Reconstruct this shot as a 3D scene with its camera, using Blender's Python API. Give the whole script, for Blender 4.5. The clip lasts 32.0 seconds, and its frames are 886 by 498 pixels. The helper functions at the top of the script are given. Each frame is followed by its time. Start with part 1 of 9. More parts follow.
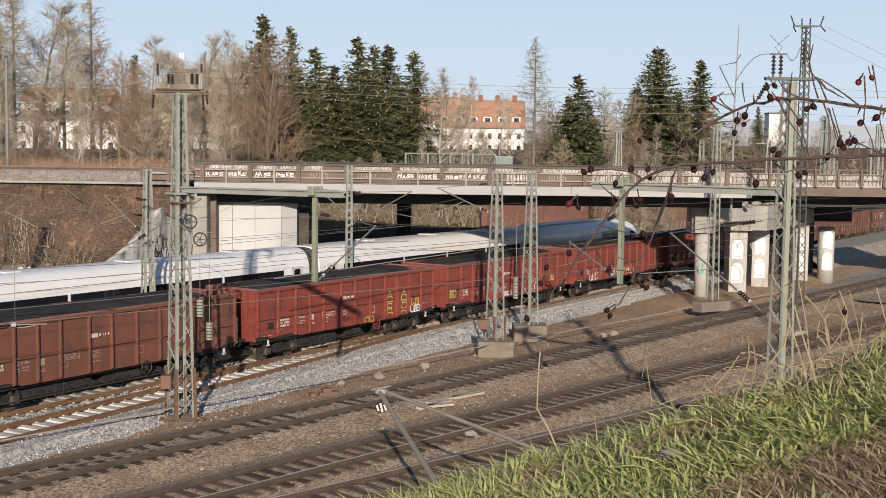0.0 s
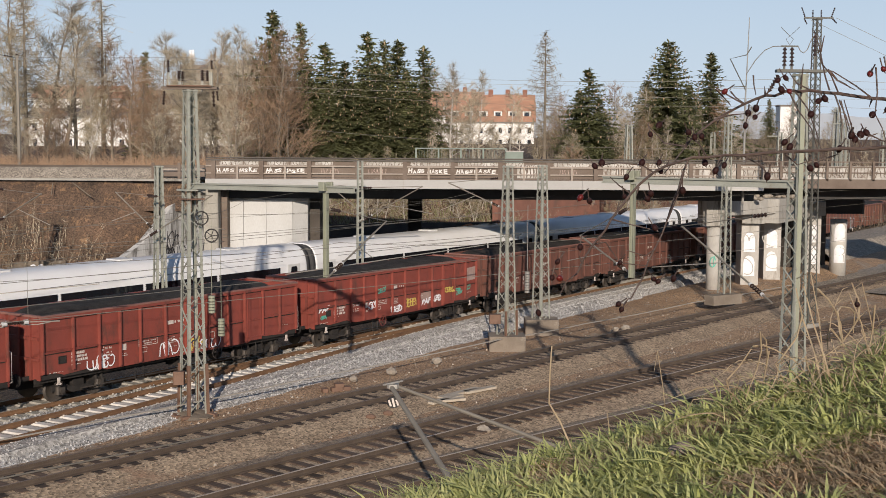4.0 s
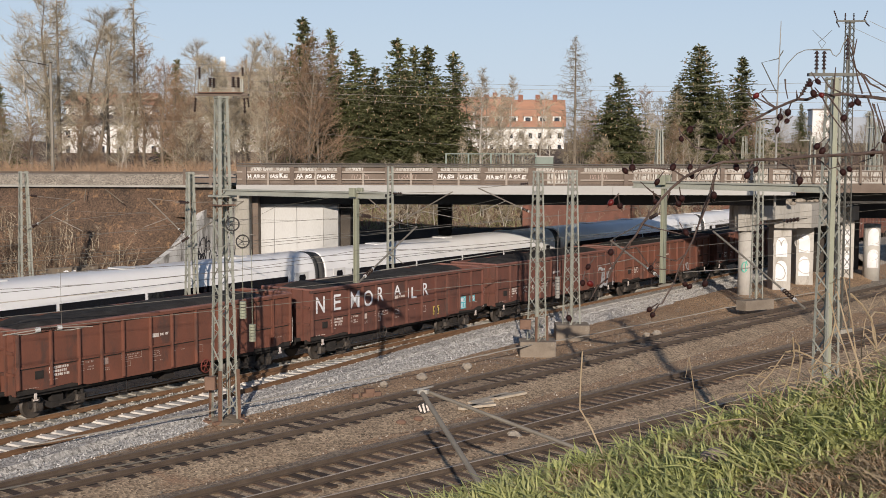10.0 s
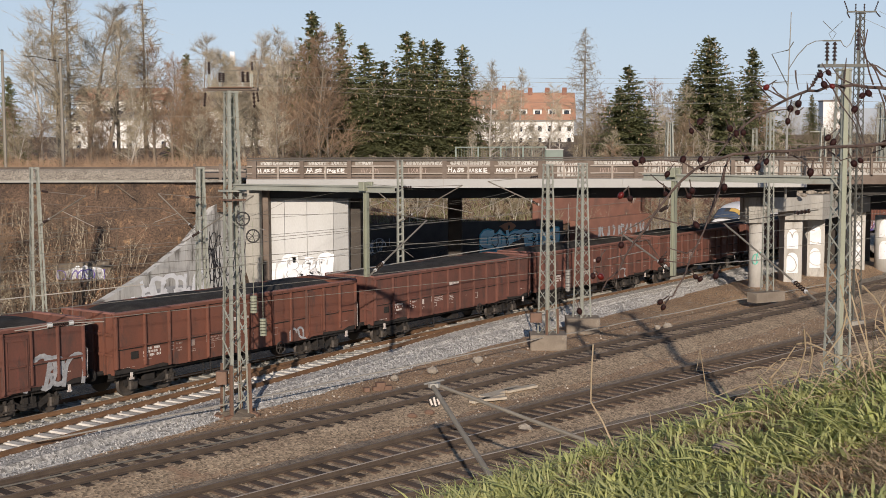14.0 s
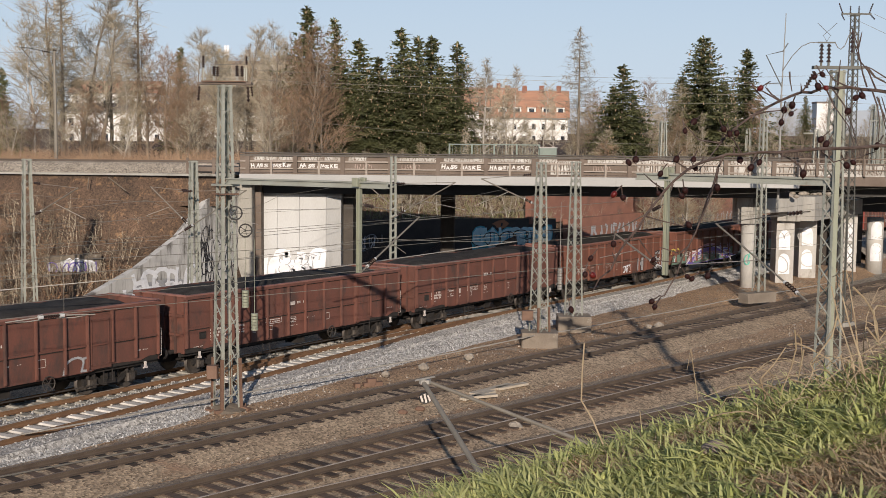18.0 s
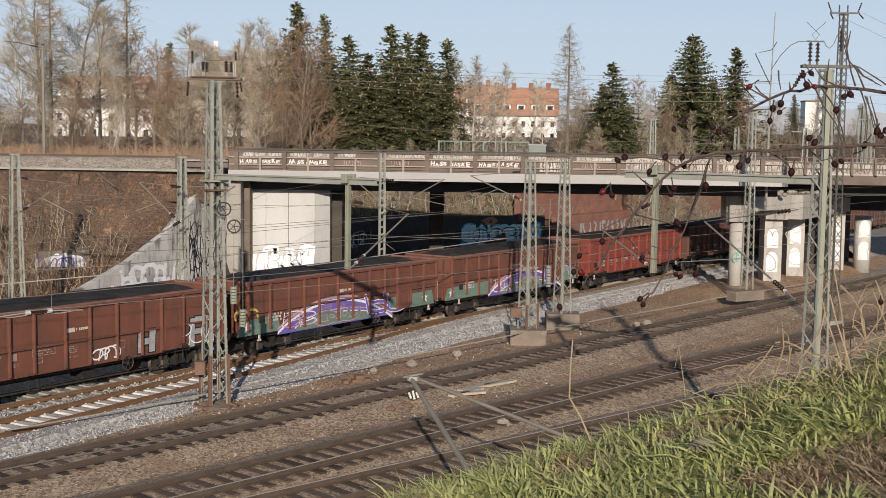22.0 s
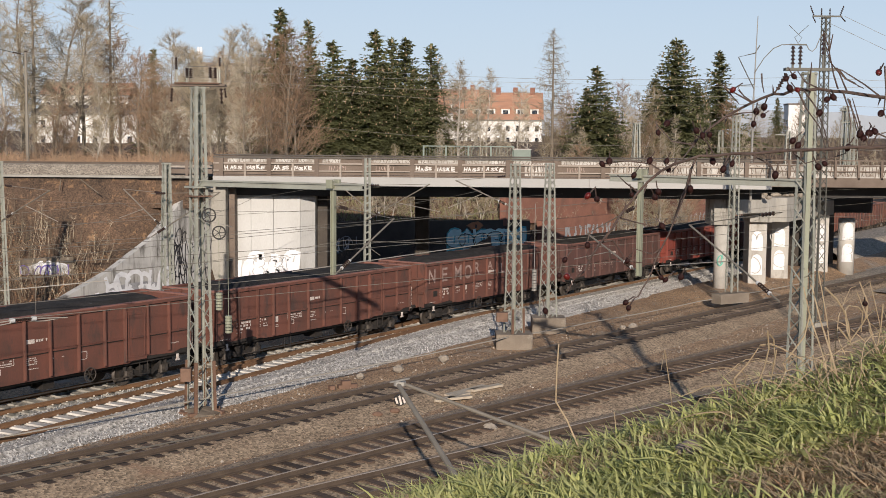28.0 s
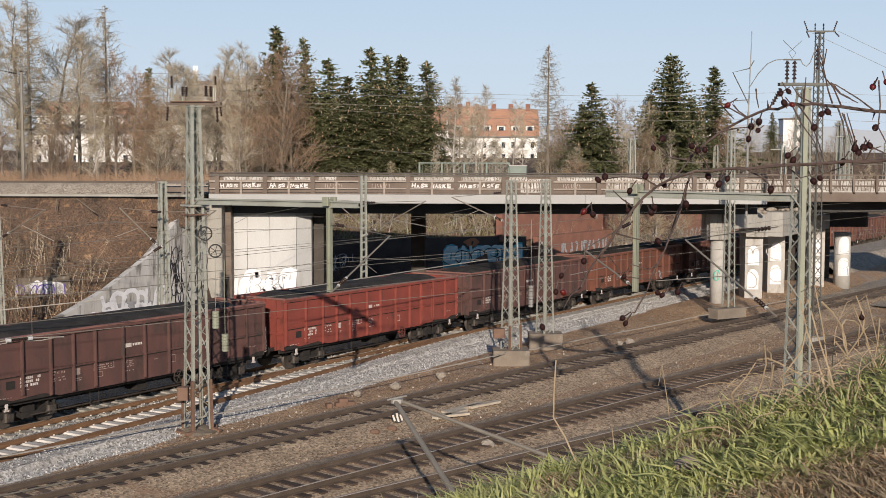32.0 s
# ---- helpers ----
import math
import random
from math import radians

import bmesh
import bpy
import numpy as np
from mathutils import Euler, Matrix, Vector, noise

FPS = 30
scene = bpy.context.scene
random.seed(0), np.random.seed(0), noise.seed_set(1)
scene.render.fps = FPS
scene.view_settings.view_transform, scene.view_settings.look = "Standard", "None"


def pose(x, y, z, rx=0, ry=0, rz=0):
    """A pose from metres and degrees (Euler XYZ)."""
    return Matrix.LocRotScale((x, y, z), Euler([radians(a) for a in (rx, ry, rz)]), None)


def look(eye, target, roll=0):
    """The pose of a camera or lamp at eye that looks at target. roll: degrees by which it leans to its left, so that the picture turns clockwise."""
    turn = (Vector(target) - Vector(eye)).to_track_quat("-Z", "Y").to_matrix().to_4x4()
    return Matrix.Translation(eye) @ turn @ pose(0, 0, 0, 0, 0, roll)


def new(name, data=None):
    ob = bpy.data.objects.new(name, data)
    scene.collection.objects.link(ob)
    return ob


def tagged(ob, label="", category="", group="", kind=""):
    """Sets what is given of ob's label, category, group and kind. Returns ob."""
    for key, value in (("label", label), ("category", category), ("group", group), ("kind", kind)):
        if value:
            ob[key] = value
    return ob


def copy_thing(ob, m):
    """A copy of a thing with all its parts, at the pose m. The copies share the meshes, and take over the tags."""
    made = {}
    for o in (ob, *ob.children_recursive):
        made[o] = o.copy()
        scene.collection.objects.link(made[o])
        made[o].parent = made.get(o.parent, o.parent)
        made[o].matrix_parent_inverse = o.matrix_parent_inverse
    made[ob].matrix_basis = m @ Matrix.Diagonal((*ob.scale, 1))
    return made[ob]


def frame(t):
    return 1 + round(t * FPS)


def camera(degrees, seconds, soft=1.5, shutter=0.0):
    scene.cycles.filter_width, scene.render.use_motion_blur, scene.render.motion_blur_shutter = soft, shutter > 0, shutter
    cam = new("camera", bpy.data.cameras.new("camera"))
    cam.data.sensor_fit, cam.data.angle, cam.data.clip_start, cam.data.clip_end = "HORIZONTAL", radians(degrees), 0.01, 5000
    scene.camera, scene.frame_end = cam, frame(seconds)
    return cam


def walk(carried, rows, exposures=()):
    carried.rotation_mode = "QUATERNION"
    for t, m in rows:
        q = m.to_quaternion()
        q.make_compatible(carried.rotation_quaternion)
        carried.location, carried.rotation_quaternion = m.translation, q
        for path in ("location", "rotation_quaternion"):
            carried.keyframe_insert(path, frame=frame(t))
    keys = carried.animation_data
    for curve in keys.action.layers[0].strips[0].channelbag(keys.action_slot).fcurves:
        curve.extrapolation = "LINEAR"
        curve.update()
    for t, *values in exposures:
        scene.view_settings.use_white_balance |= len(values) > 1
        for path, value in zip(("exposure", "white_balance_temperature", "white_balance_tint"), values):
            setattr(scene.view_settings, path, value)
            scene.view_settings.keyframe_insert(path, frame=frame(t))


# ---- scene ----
EYE = (0.0, 0.0, 9.4)


def aim(t, rx, ry, rz):
    """One row of the camera's path: it stands on the bank and only turns."""
    return t, pose(*EYE, rx, ry, rz)


cam = camera(40.0, 32.0, soft=0.7, shutter=0.06)
walk(cam, [
    aim(0, 85.425, -0.750, -0.799), aim(0.5, 85.351, -0.588, -0.718), aim(1, 85.298, -0.590, -0.668), aim(1.5, 85.271, -0.527, -0.603),
    aim(2, 85.235, -0.458, -0.579), aim(2.5, 85.215, -0.404, -0.547), aim(3, 85.203, -0.360, -0.533), aim(3.5, 85.195, -0.367, -0.439),
    aim(5.5, 85.126, -0.204, -0.000), aim(6, 85.127, -0.186, 0.107), aim(6.5, 85.119, -0.240, 0.406), aim(7, 85.084, -0.195, 0.528),
    aim(7.5, 85.065, -0.101, 0.817), aim(8, 85.100, -0.141, 1.040), aim(8.5, 85.161, -0.221, 1.075), aim(9, 85.244, -0.226, 1.058),
    aim(9.5, 85.365, -0.219, 1.061), aim(10, 85.427, -0.142, 1.097), aim(10.5, 85.442, -0.080, 1.072), aim(11, 85.439, -0.015, 1.184),
    aim(11.5, 85.446, 0.068, 1.161), aim(12, 85.429, 0.058, 1.198), aim(12.5, 85.418, 0.110, 1.232), aim(13, 85.278, 0.167, 1.483),
    aim(13.5, 85.178, 0.233, 1.506), aim(14, 85.126, 0.178, 1.549), aim(14.5, 85.118, 0.143, 1.518), aim(16.5, 85.024, -0.337, 1.422),
    aim(17, 85.002, -0.475, 1.352), aim(17.5, 84.981, -0.540, 1.294), aim(18, 84.977, -0.547, 1.255), aim(18.5, 84.955, -0.626, 1.217),
    aim(19, 84.938, -0.564, 1.149), aim(19.5, 84.915, -0.642, 1.126), aim(20, 84.890, -0.701, 1.058), aim(20.5, 84.884, -0.725, 0.990),
    aim(21, 84.875, -0.787, 0.922), aim(21.5, 84.840, -0.820, 0.849), aim(22, 84.834, -0.823, 0.754), aim(22.5, 84.810, -0.755, 0.693),
    aim(23, 84.805, -0.635, 0.588), aim(23.5, 84.820, -0.653, 0.540), aim(24, 84.812, -0.591, 0.451), aim(24.5, 84.806, -0.542, 0.394),
    aim(25, 84.797, -0.504, 0.329), aim(25.5, 84.802, -0.572, 0.284), aim(27.5, 84.991, -0.516, 0.111), aim(28, 85.070, -0.498, 0.043),
    aim(28.5, 85.177, -0.428, 0.002), aim(29, 85.313, -0.373, -0.053), aim(29.5, 85.446, -0.330, -0.080), aim(30, 85.545, -0.280, -0.126),
    aim(30.5, 85.639, -0.206, -0.147), aim(31, 85.718, -0.219, -0.182), aim(31.5, 85.784, -0.133, -0.187), aim(32, 85.859, -0.139, -0.154),
], exposures=[(0, 0.25, 6500, 16), (1.6, 0.11, 6500, 16), (25.5, 0.11, 6500, 16), (28, 0.18, 6500, 16), (32, 0.18, 6500, 16)])

# ---- light: low winter sun behind the camera, clear sky ----
SUN_EL, SUN_AZ = radians(17.8), radians(178.5)      # azimuth from +y towards +x: where the sun stands
to_sun = Vector((math.sin(SUN_AZ) * math.cos(SUN_EL), math.cos(SUN_AZ) * math.cos(SUN_EL), math.sin(SUN_EL)))
world = bpy.data.worlds.new("sky")
scene.world = world
world.use_nodes = True
wn = world.node_tree.nodes
sky = wn.new("ShaderNodeTexSky")
sky.sky_type, sky.sun_disc = "NISHITA", False
sky.sun_elevation, sky.sun_rotation = SUN_EL, SUN_AZ
sky.air_density, sky.dust_density, sky.ozone_density = 1.0, 0.0, 3.0
wn["Background"].inputs["Strength"].default_value = 0.08
haze = wn.new("ShaderNodeMix")
haze.data_type = "RGBA"
haze.inputs[7].default_value = (6.3, 7.7, 9.0, 1)
# haze thins out with height above the horizon
way, split, thin, dense = (wn.new("ShaderNode" + k) for k in ("TexCoord", "SeparateXYZ", "Math", "Math"))
world.node_tree.links.new(way.outputs["Generated"], split.inputs[0])
thin.operation, thin.use_clamp = "MULTIPLY_ADD", True
thin.inputs[1].default_value, thin.inputs[2].default_value = -1.25, 1.0
world.node_tree.links.new(split.outputs[2], thin.inputs[0])
dense.operation = "POWER"
dense.inputs[1].default_value = 2.2
world.node_tree.links.new(thin.outputs[0], dense.inputs[0])
world.node_tree.links.new(dense.outputs[0], haze.inputs[0])
world.node_tree.links.new(sky.outputs[0], haze.inputs[6])
world.node_tree.links.new(haze.outputs[2], wn["Background"].inputs[0])
sun = new("sun", bpy.data.lights.new("sun", "SUN"))
sun.data.energy, sun.data.angle, sun.data.color = 4.5, radians(0.55), (1.0, 0.895, 0.735)
sun.matrix_world = look(to_sun * 200, (0, 0, 0))

# ---- materials ----
def mat(name, a, b=None, scale=3.0, rough=0.7, metal=0.0, bump=0.15, fine=40.0, spread=0.0, stain=None, stain_at=0.62, stain_scale=1.2, spec=0.4, stretch=None, cells=0.0, cell_mix=0.6, shift=False):
    """A surface with colours a and b mixed by noise at two sizes, relief, a random tint per piece and stains."""
    m = bpy.data.materials.new(name)
    m.use_nodes = True
    t = m.node_tree
    n, l = t.nodes, t.links
    p = n["Principled BSDF"]
    p.inputs["Roughness"].default_value, p.inputs["Metallic"].default_value = rough, metal
    p.inputs["Specular IOR Level"].default_value = spec
    co = n.new("ShaderNodeTexCoord")
    src = co.outputs["Object"]
    if shift:
        which, far, moved = n.new("ShaderNodeObjectInfo"), n.new("ShaderNodeMath"), n.new("ShaderNodeVectorMath")
        far.operation = "MULTIPLY"
        far.inputs[1].default_value = 90.0
        l.new(which.outputs["Random"], far.inputs[0])
        l.new(src, moved.inputs[0])
        l.new(far.outputs[0], moved.inputs[1])
        src = moved.outputs[0]
    if stretch:
        mp = n.new("ShaderNodeMapping")
        mp.inputs["Scale"].default_value = stretch
        l.new(src, mp.inputs["Vector"])
        src = mp.outputs["Vector"]
    big, small = n.new("ShaderNodeTexNoise"), n.new("ShaderNodeTexNoise")
    for q, s, dt in ((big, scale, 5.0), (small, fine, 3.0)):
        q.inputs["Scale"].default_value, q.inputs["Detail"].default_value = s, dt
        l.new(src, q.inputs["Vector"])
    add = n.new("ShaderNodeMath")
    add.operation = "MULTIPLY_ADD"
    l.new(small.outputs["Fac"], add.inputs[0])
    add.inputs[1].default_value = 0.45
    l.new(big.outputs["Fac"], add.inputs[2])
    ramp = n.new("ShaderNodeValToRGB")
    b = b or tuple(c * 0.7 for c in a)
    ramp.color_ramp.elements[0].position, ramp.color_ramp.elements[1].position = 0.5, 0.95
    ramp.color_ramp.elements[0].color, ramp.color_ramp.elements[1].color = (*a, 1), (*b, 1)
    l.new(add.outputs[0], ramp.inputs[0])
    col = ramp.outputs[0]
    if cells:
        vo, vr = n.new("ShaderNodeTexVoronoi"), n.new("ShaderNodeMix")
        vo.inputs["Scale"].default_value = cells
        l.new(src, vo.inputs["Vector"])
        bw = n.new("ShaderNodeValToRGB")
        bw.color_ramp.elements[0].color, bw.color_ramp.elements[1].color = (0.25, 0.24, 0.23, 1), (1.75, 1.72, 1.68, 1)
        l.new(vo.outputs["Color"], bw.inputs[0])
        vr.data_type, vr.blend_type = "RGBA", "MULTIPLY"
        vr.inputs[0].default_value = cell_mix
        l.new(col, vr.inputs[6])
        l.new(bw.outputs[0], vr.inputs[7])
        col = vr.outputs[2]
    if stain:
        sn = n.new("ShaderNodeTexNoise")
        sn.inputs["Scale"].default_value, sn.inputs["Detail"].default_value, sn.inputs["Roughness"].default_value = stain_scale, 8.0, 0.7
        l.new(src, sn.inputs["Vector"])
        sr = n.new("ShaderNodeValToRGB")
        sr.color_ramp.elements[0].position, sr.color_ramp.elements[1].position = stain_at, stain_at + 0.12
        l.new(sn.outputs["Fac"], sr.inputs[0])
        mx = n.new("ShaderNodeMix")
        mx.data_type = "RGBA"
        l.new(sr.outputs[0], mx.inputs[0])
        l.new(col, mx.inputs[6])
        mx.inputs[7].default_value = (*stain, 1)
        col = mx.outputs[2]
    if spread:
        ob = n.new("ShaderNodeObjectInfo")
        hs = n.new("ShaderNodeHueSaturation")
        mr = n.new("ShaderNodeMapRange")
        mr.inputs[3].default_value, mr.inputs[4].default_value = 1 - spread, 1 + spread
        l.new(ob.outputs["Random"], mr.inputs[0])
        l.new(mr.outputs[0], hs.inputs["Value"])
        l.new(col, hs.inputs["Color"])
        col = hs.outputs[0]
    l.new(col, p.inputs["Base Color"])
    if bump:
        bp = n.new("ShaderNodeBump")
        bp.inputs["Strength"].default_value, bp.inputs["Distance"].default_value = bump, 0.02
        l.new(vo.outputs["Distance"] if cells else small.outputs["Fac"], bp.inputs["Height"])
        l.new(bp.outputs[0], p.inputs["Normal"])
    return m


def plain(name, a, rough=0.6, metal=0.0, spec=0.4):
    return mat(name, a, tuple(c * 0.8 for c in a), 2.0, rough, metal, 0.05, 25.0, spec=spec)


def by_island(m, spread):
    """Gives every loose piece of a mesh its own brightness."""
    n, l = m.node_tree.nodes, m.node_tree.links
    p = n["Principled BSDF"]
    geo, hs, mr = n.new("ShaderNodeNewGeometry"), n.new("ShaderNodeHueSaturation"), n.new("ShaderNodeMapRange")
    mr.inputs[3].default_value, mr.inputs[4].default_value = 1 - spread, 1 + spread
    l.new(geo.outputs["Random Per Island"], mr.inputs[0])
    l.new(mr.outputs[0], hs.inputs["Value"])
    l.new(p.inputs["Base Color"].links[0].from_socket, hs.inputs["Color"])
    l.new(hs.outputs[0], p.inputs["Base Color"])
    return m


M = dict(
    gravel=mat("brown_ground_gravel", (0.42, 0.29, 0.18), (0.26, 0.168, 0.102), 0.35, 0.95, 0, 0.9, 9.0, stain=(0.37, 0.325, 0.26), stain_at=0.56, stain_scale=0.35, cells=16.0, cell_mix=1.0),
    fresh=mat("fresh_grey_ballast", (0.31, 0.30, 0.28), (0.43, 0.42, 0.40), 1.2, 0.95, 0, 0.9, 11.0, cells=13.0, cell_mix=1.0),
    ballast_stone=by_island(mat("broken_grey_stone", (0.40, 0.395, 0.385), (0.30, 0.295, 0.285), 2.0, 0.9, 0, 0.1, 20.0), 0.45),
    mid=mat("brown_grey_old_ballast", (0.255, 0.19, 0.128), (0.385, 0.298, 0.205), 0.8, 0.95, 0, 0.9, 10.0, stain=(0.30, 0.19, 0.12), stain_at=0.57, stain_scale=0.5, cells=14.0, cell_mix=1.0),
    timber=mat("weathered_timber_sleeper", (0.062, 0.042, 0.031), (0.115, 0.08, 0.058), 3.0, 0.9, 0, 0.4, 30.0, spread=0.45, stretch=(1, 6, 1)),
    white_sleeper=mat("new_concrete_sleeper", (0.62, 0.60, 0.56), (0.44, 0.42, 0.39), 2.0, 0.85, 0, 0.2, 30.0, spread=0.12),
    rail_rust=mat("rusty_rail", (0.15, 0.085, 0.05), (0.24, 0.135, 0.07), 2.0, 0.75, 0.2, 0.2, 30.0),
    rail_old=mat("dull_brown_rail", (0.075, 0.056, 0.044), (0.12, 0.092, 0.07), 2.0, 0.6, 0.1, 0.2, 30.0),
    rail_shine=mat("worn_rail_head", (0.44, 0.40, 0.35), (0.32, 0.275, 0.23), 2.0, 0.45, 0.3, 0.05, 30.0),
    fastener=plain("pale_rail_fastener", (0.62, 0.56, 0.48)),
    red1=mat("fresh_red_wagon_paint", (0.25, 0.058, 0.042), (0.18, 0.048, 0.036), 1.5, 0.55, 0, 0.1, 30.0, stain=(0.115, 0.046, 0.036), stain_at=0.54, stain_scale=1.3, shift=True, stretch=(1, 1, 0.45)),
    red2=mat("worn_red_brown_wagon_paint", (0.185, 0.07, 0.045), (0.125, 0.055, 0.038), 1.5, 0.65, 0, 0.12, 30.0, stain=(0.09, 0.05, 0.04), stain_at=0.53, stain_scale=1.1, shift=True, stretch=(1, 1, 0.45)),
    red3=mat("dirty_brown_wagon_paint", (0.16, 0.063, 0.045), (0.105, 0.05, 0.038), 1.5, 0.7, 0, 0.12, 30.0, stain=(0.075, 0.045, 0.038), stain_at=0.53, stain_scale=1.1, shift=True, stretch=(1, 1, 0.45)),
    red4=mat("sooty_dark_brown_wagon_paint", (0.125, 0.06, 0.05), (0.08, 0.045, 0.04), 1.5, 0.75, 0, 0.12, 30.0, stain=(0.055, 0.04, 0.035), stain_at=0.53, stain_scale=1.1, shift=True, stretch=(1, 1, 0.45)),
    rim=mat("dusty_red_wagon_edge", (0.27, 0.125, 0.098), (0.17, 0.085, 0.07), 1.5, 0.75, 0, 0.12, 30.0, stain=(0.09, 0.06, 0.055), stain_at=0.57, stain_scale=1.4, shift=True),
    coal=mat("black_coal", (0.021, 0.019, 0.0175), (0.056, 0.051, 0.046), 1.5, 0.9, 0, 1.0, 14.0, spec=0.15),
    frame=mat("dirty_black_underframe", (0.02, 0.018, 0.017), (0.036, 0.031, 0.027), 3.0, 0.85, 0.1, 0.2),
    wheel=mat("grey_brown_wheel_steel", (0.055, 0.048, 0.042), (0.095, 0.08, 0.068), 4.0, 0.6, 0.3, 0.1),
    mark=mat("chalky_white_marking", (0.70, 0.66, 0.61), (0.45, 0.38, 0.34), 6.0, 0.8, 0, 0.0),
    flaking=mat("flaking_white_paint_on_boards", (0.55, 0.535, 0.50), (0.27, 0.245, 0.21), 1.6, 0.75, 0, 0.1, 20.0, stain=(0.17, 0.125, 0.095), stain_at=0.54, stain_scale=2.2),
    flaking_white=mat("worn_white_letter_paint", (0.74, 0.73, 0.71), (0.5, 0.48, 0.45), 3.0, 0.75, 0, 0.1, 20.0, stain=(0.2, 0.16, 0.13), stain_at=0.63, stain_scale=5.0),
    white_paint=plain("white_graffiti_paint", (0.82, 0.83, 0.85)),
    violet=plain("violet_graffiti_paint", (0.17, 0.12, 0.44)),
    pink=plain("pink_graffiti_paint", (0.55, 0.33, 0.36)),
    green_paint=plain("grey_green_graffiti_paint", (0.16, 0.24, 0.19)),
    pale_teal=plain("pale_teal_graffiti_paint", (0.62, 0.86, 0.85)),
    green_teal=plain("sea_green_graffiti_paint", (0.10, 0.44, 0.34)),
    teal=plain("teal_graffiti_paint", (0.13, 0.50, 0.58)),
    yellow=plain("yellow_graffiti_paint", (0.62, 0.47, 0.12)),
    black_paint=plain("black_graffiti_paint", (0.02, 0.02, 0.025)),
    pale_grey_paint=mat("pale_grey_wall_paint", (0.60, 0.60, 0.58), (0.42, 0.41, 0.39), 1.2, 0.85, 0, 0.1, 18.0, stain=(0.25, 0.235, 0.21), stain_at=0.56, stain_scale=1.2, stretch=(1, 1, 0.3)),
    grey_paint=mat("silver_graffiti_paint", (0.40, 0.41, 0.42), (0.24, 0.24, 0.25), 5.0, 0.6, 0, 0.05, 30.0),
    ice=mat("white_train_lacquer", (0.74, 0.745, 0.745), (0.66, 0.66, 0.655), 0.6, 0.32, 0, 0.02, 20.0, spec=0.5),
    ice_roof=mat("pale_grey_train_roof", (0.66, 0.66, 0.65), (0.52, 0.52, 0.50), 0.8, 0.5, 0, 0.05, 20.0),
    dark_glass=plain("dark_train_glass", (0.012, 0.014, 0.018), 0.08, 0.0, 0.8),
    rubber=plain("dark_rubber_bellows", (0.05, 0.05, 0.05), 0.8),
    orange_reflection=plain("orange_reflecting_windscreen", (0.62, 0.40, 0.11), 0.15, 0.0, 0.8),
    train_red=plain("red_train_stripe", (0.50, 0.03, 0.03), 0.35),
    concrete=mat("weathered_concrete", (0.375, 0.36, 0.32), (0.24, 0.228, 0.20), 0.7, 0.9, 0, 0.25, 18.0, stain=(0.15, 0.138, 0.12), stain_at=0.6, stain_scale=0.6, stretch=(1, 1, 0.35)),
    pale_concrete=mat("pale_plastered_concrete", (0.55, 0.555, 0.545), (0.42, 0.418, 0.405), 0.5, 0.9, 0, 0.2, 18.0, stain=(0.30, 0.285, 0.26), stain_at=0.6, stain_scale=0.5, stretch=(1, 1, 0.3)),
    pier_concrete=mat("grey_beige_pier_concrete", (0.50, 0.485, 0.45), (0.37, 0.352, 0.32), 0.8, 0.9, 0, 0.25, 18.0, stain=(0.26, 0.24, 0.21), stain_at=0.57, stain_scale=0.9, stretch=(1, 1, 0.3)),
    pier_head=mat("weathered_pier_head_concrete", (0.40, 0.385, 0.35), (0.28, 0.268, 0.24), 0.9, 0.9, 0, 0.35, 16.0, stain=(0.10, 0.092, 0.078), stain_at=0.54, stain_scale=1.2, stretch=(1, 1, 0.22)),
    streaked=mat("dark_streaked_concrete", (0.56, 0.55, 0.525), (0.40, 0.39, 0.365), 0.9, 0.9, 0, 0.3, 18.0, stain=(0.115, 0.105, 0.092), stain_at=0.49, stain_scale=1.1, stretch=(1, 1, 0.16)),
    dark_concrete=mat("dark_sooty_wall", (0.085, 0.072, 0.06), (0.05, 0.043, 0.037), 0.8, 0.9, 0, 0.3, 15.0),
    fascia=mat("light_grey_painted_fascia", (0.40, 0.395, 0.38), (0.335, 0.33, 0.315), 0.5, 0.7, 0, 0.06, 20.0, stain=(0.27, 0.255, 0.235), stain_at=0.63, stain_scale=0.5, stretch=(0.4, 1, 1)),
    brown_steel=mat("rust_brown_parapet", (0.118, 0.088, 0.068), (0.185, 0.146, 0.118), 0.8, 0.8, 0, 0.15, 20.0, stain=(0.25, 0.215, 0.18), stain_at=0.62, stain_scale=1.0),
    girder=mat("black_sooty_girder", (0.035, 0.033, 0.032), (0.05, 0.047, 0.044), 1.0, 0.8, 0.1, 0.1),
    mast=mat("grey_green_mast_paint", (0.345, 0.355, 0.31), (0.255, 0.26, 0.222), 1.2, 0.6, 0.1, 0.08, 25.0, stain=(0.19, 0.14, 0.10), stain_at=0.62, stain_scale=2.0),
    mast_rust=mat("rusty_mast_foot", (0.20, 0.115, 0.075), (0.13, 0.08, 0.06), 2.0, 0.85, 0.1, 0.2, 25.0),
    pole=mat("olive_grey_steel_column", (0.28, 0.295, 0.22), (0.22, 0.225, 0.17), 1.0, 0.65, 0.1, 0.1, 20.0),
    insulator=plain("brown_glazed_insulator", (0.045, 0.03, 0.026), 0.25),
    pale_insulator=plain("pale_grey_insulator", (0.55, 0.56, 0.56), 0.35),
    wire=plain("oxidised_wire", (0.21, 0.195, 0.165), 0.6, 0.2),
    pale_wire=plain("pale_tensioned_cable", (0.42, 0.39, 0.34), 0.6, 0.2),
    stone=mat("pale_stone", (0.36, 0.32, 0.27), (0.23, 0.2, 0.165), 2.0, 0.9, 0, 0.4, 12.0),
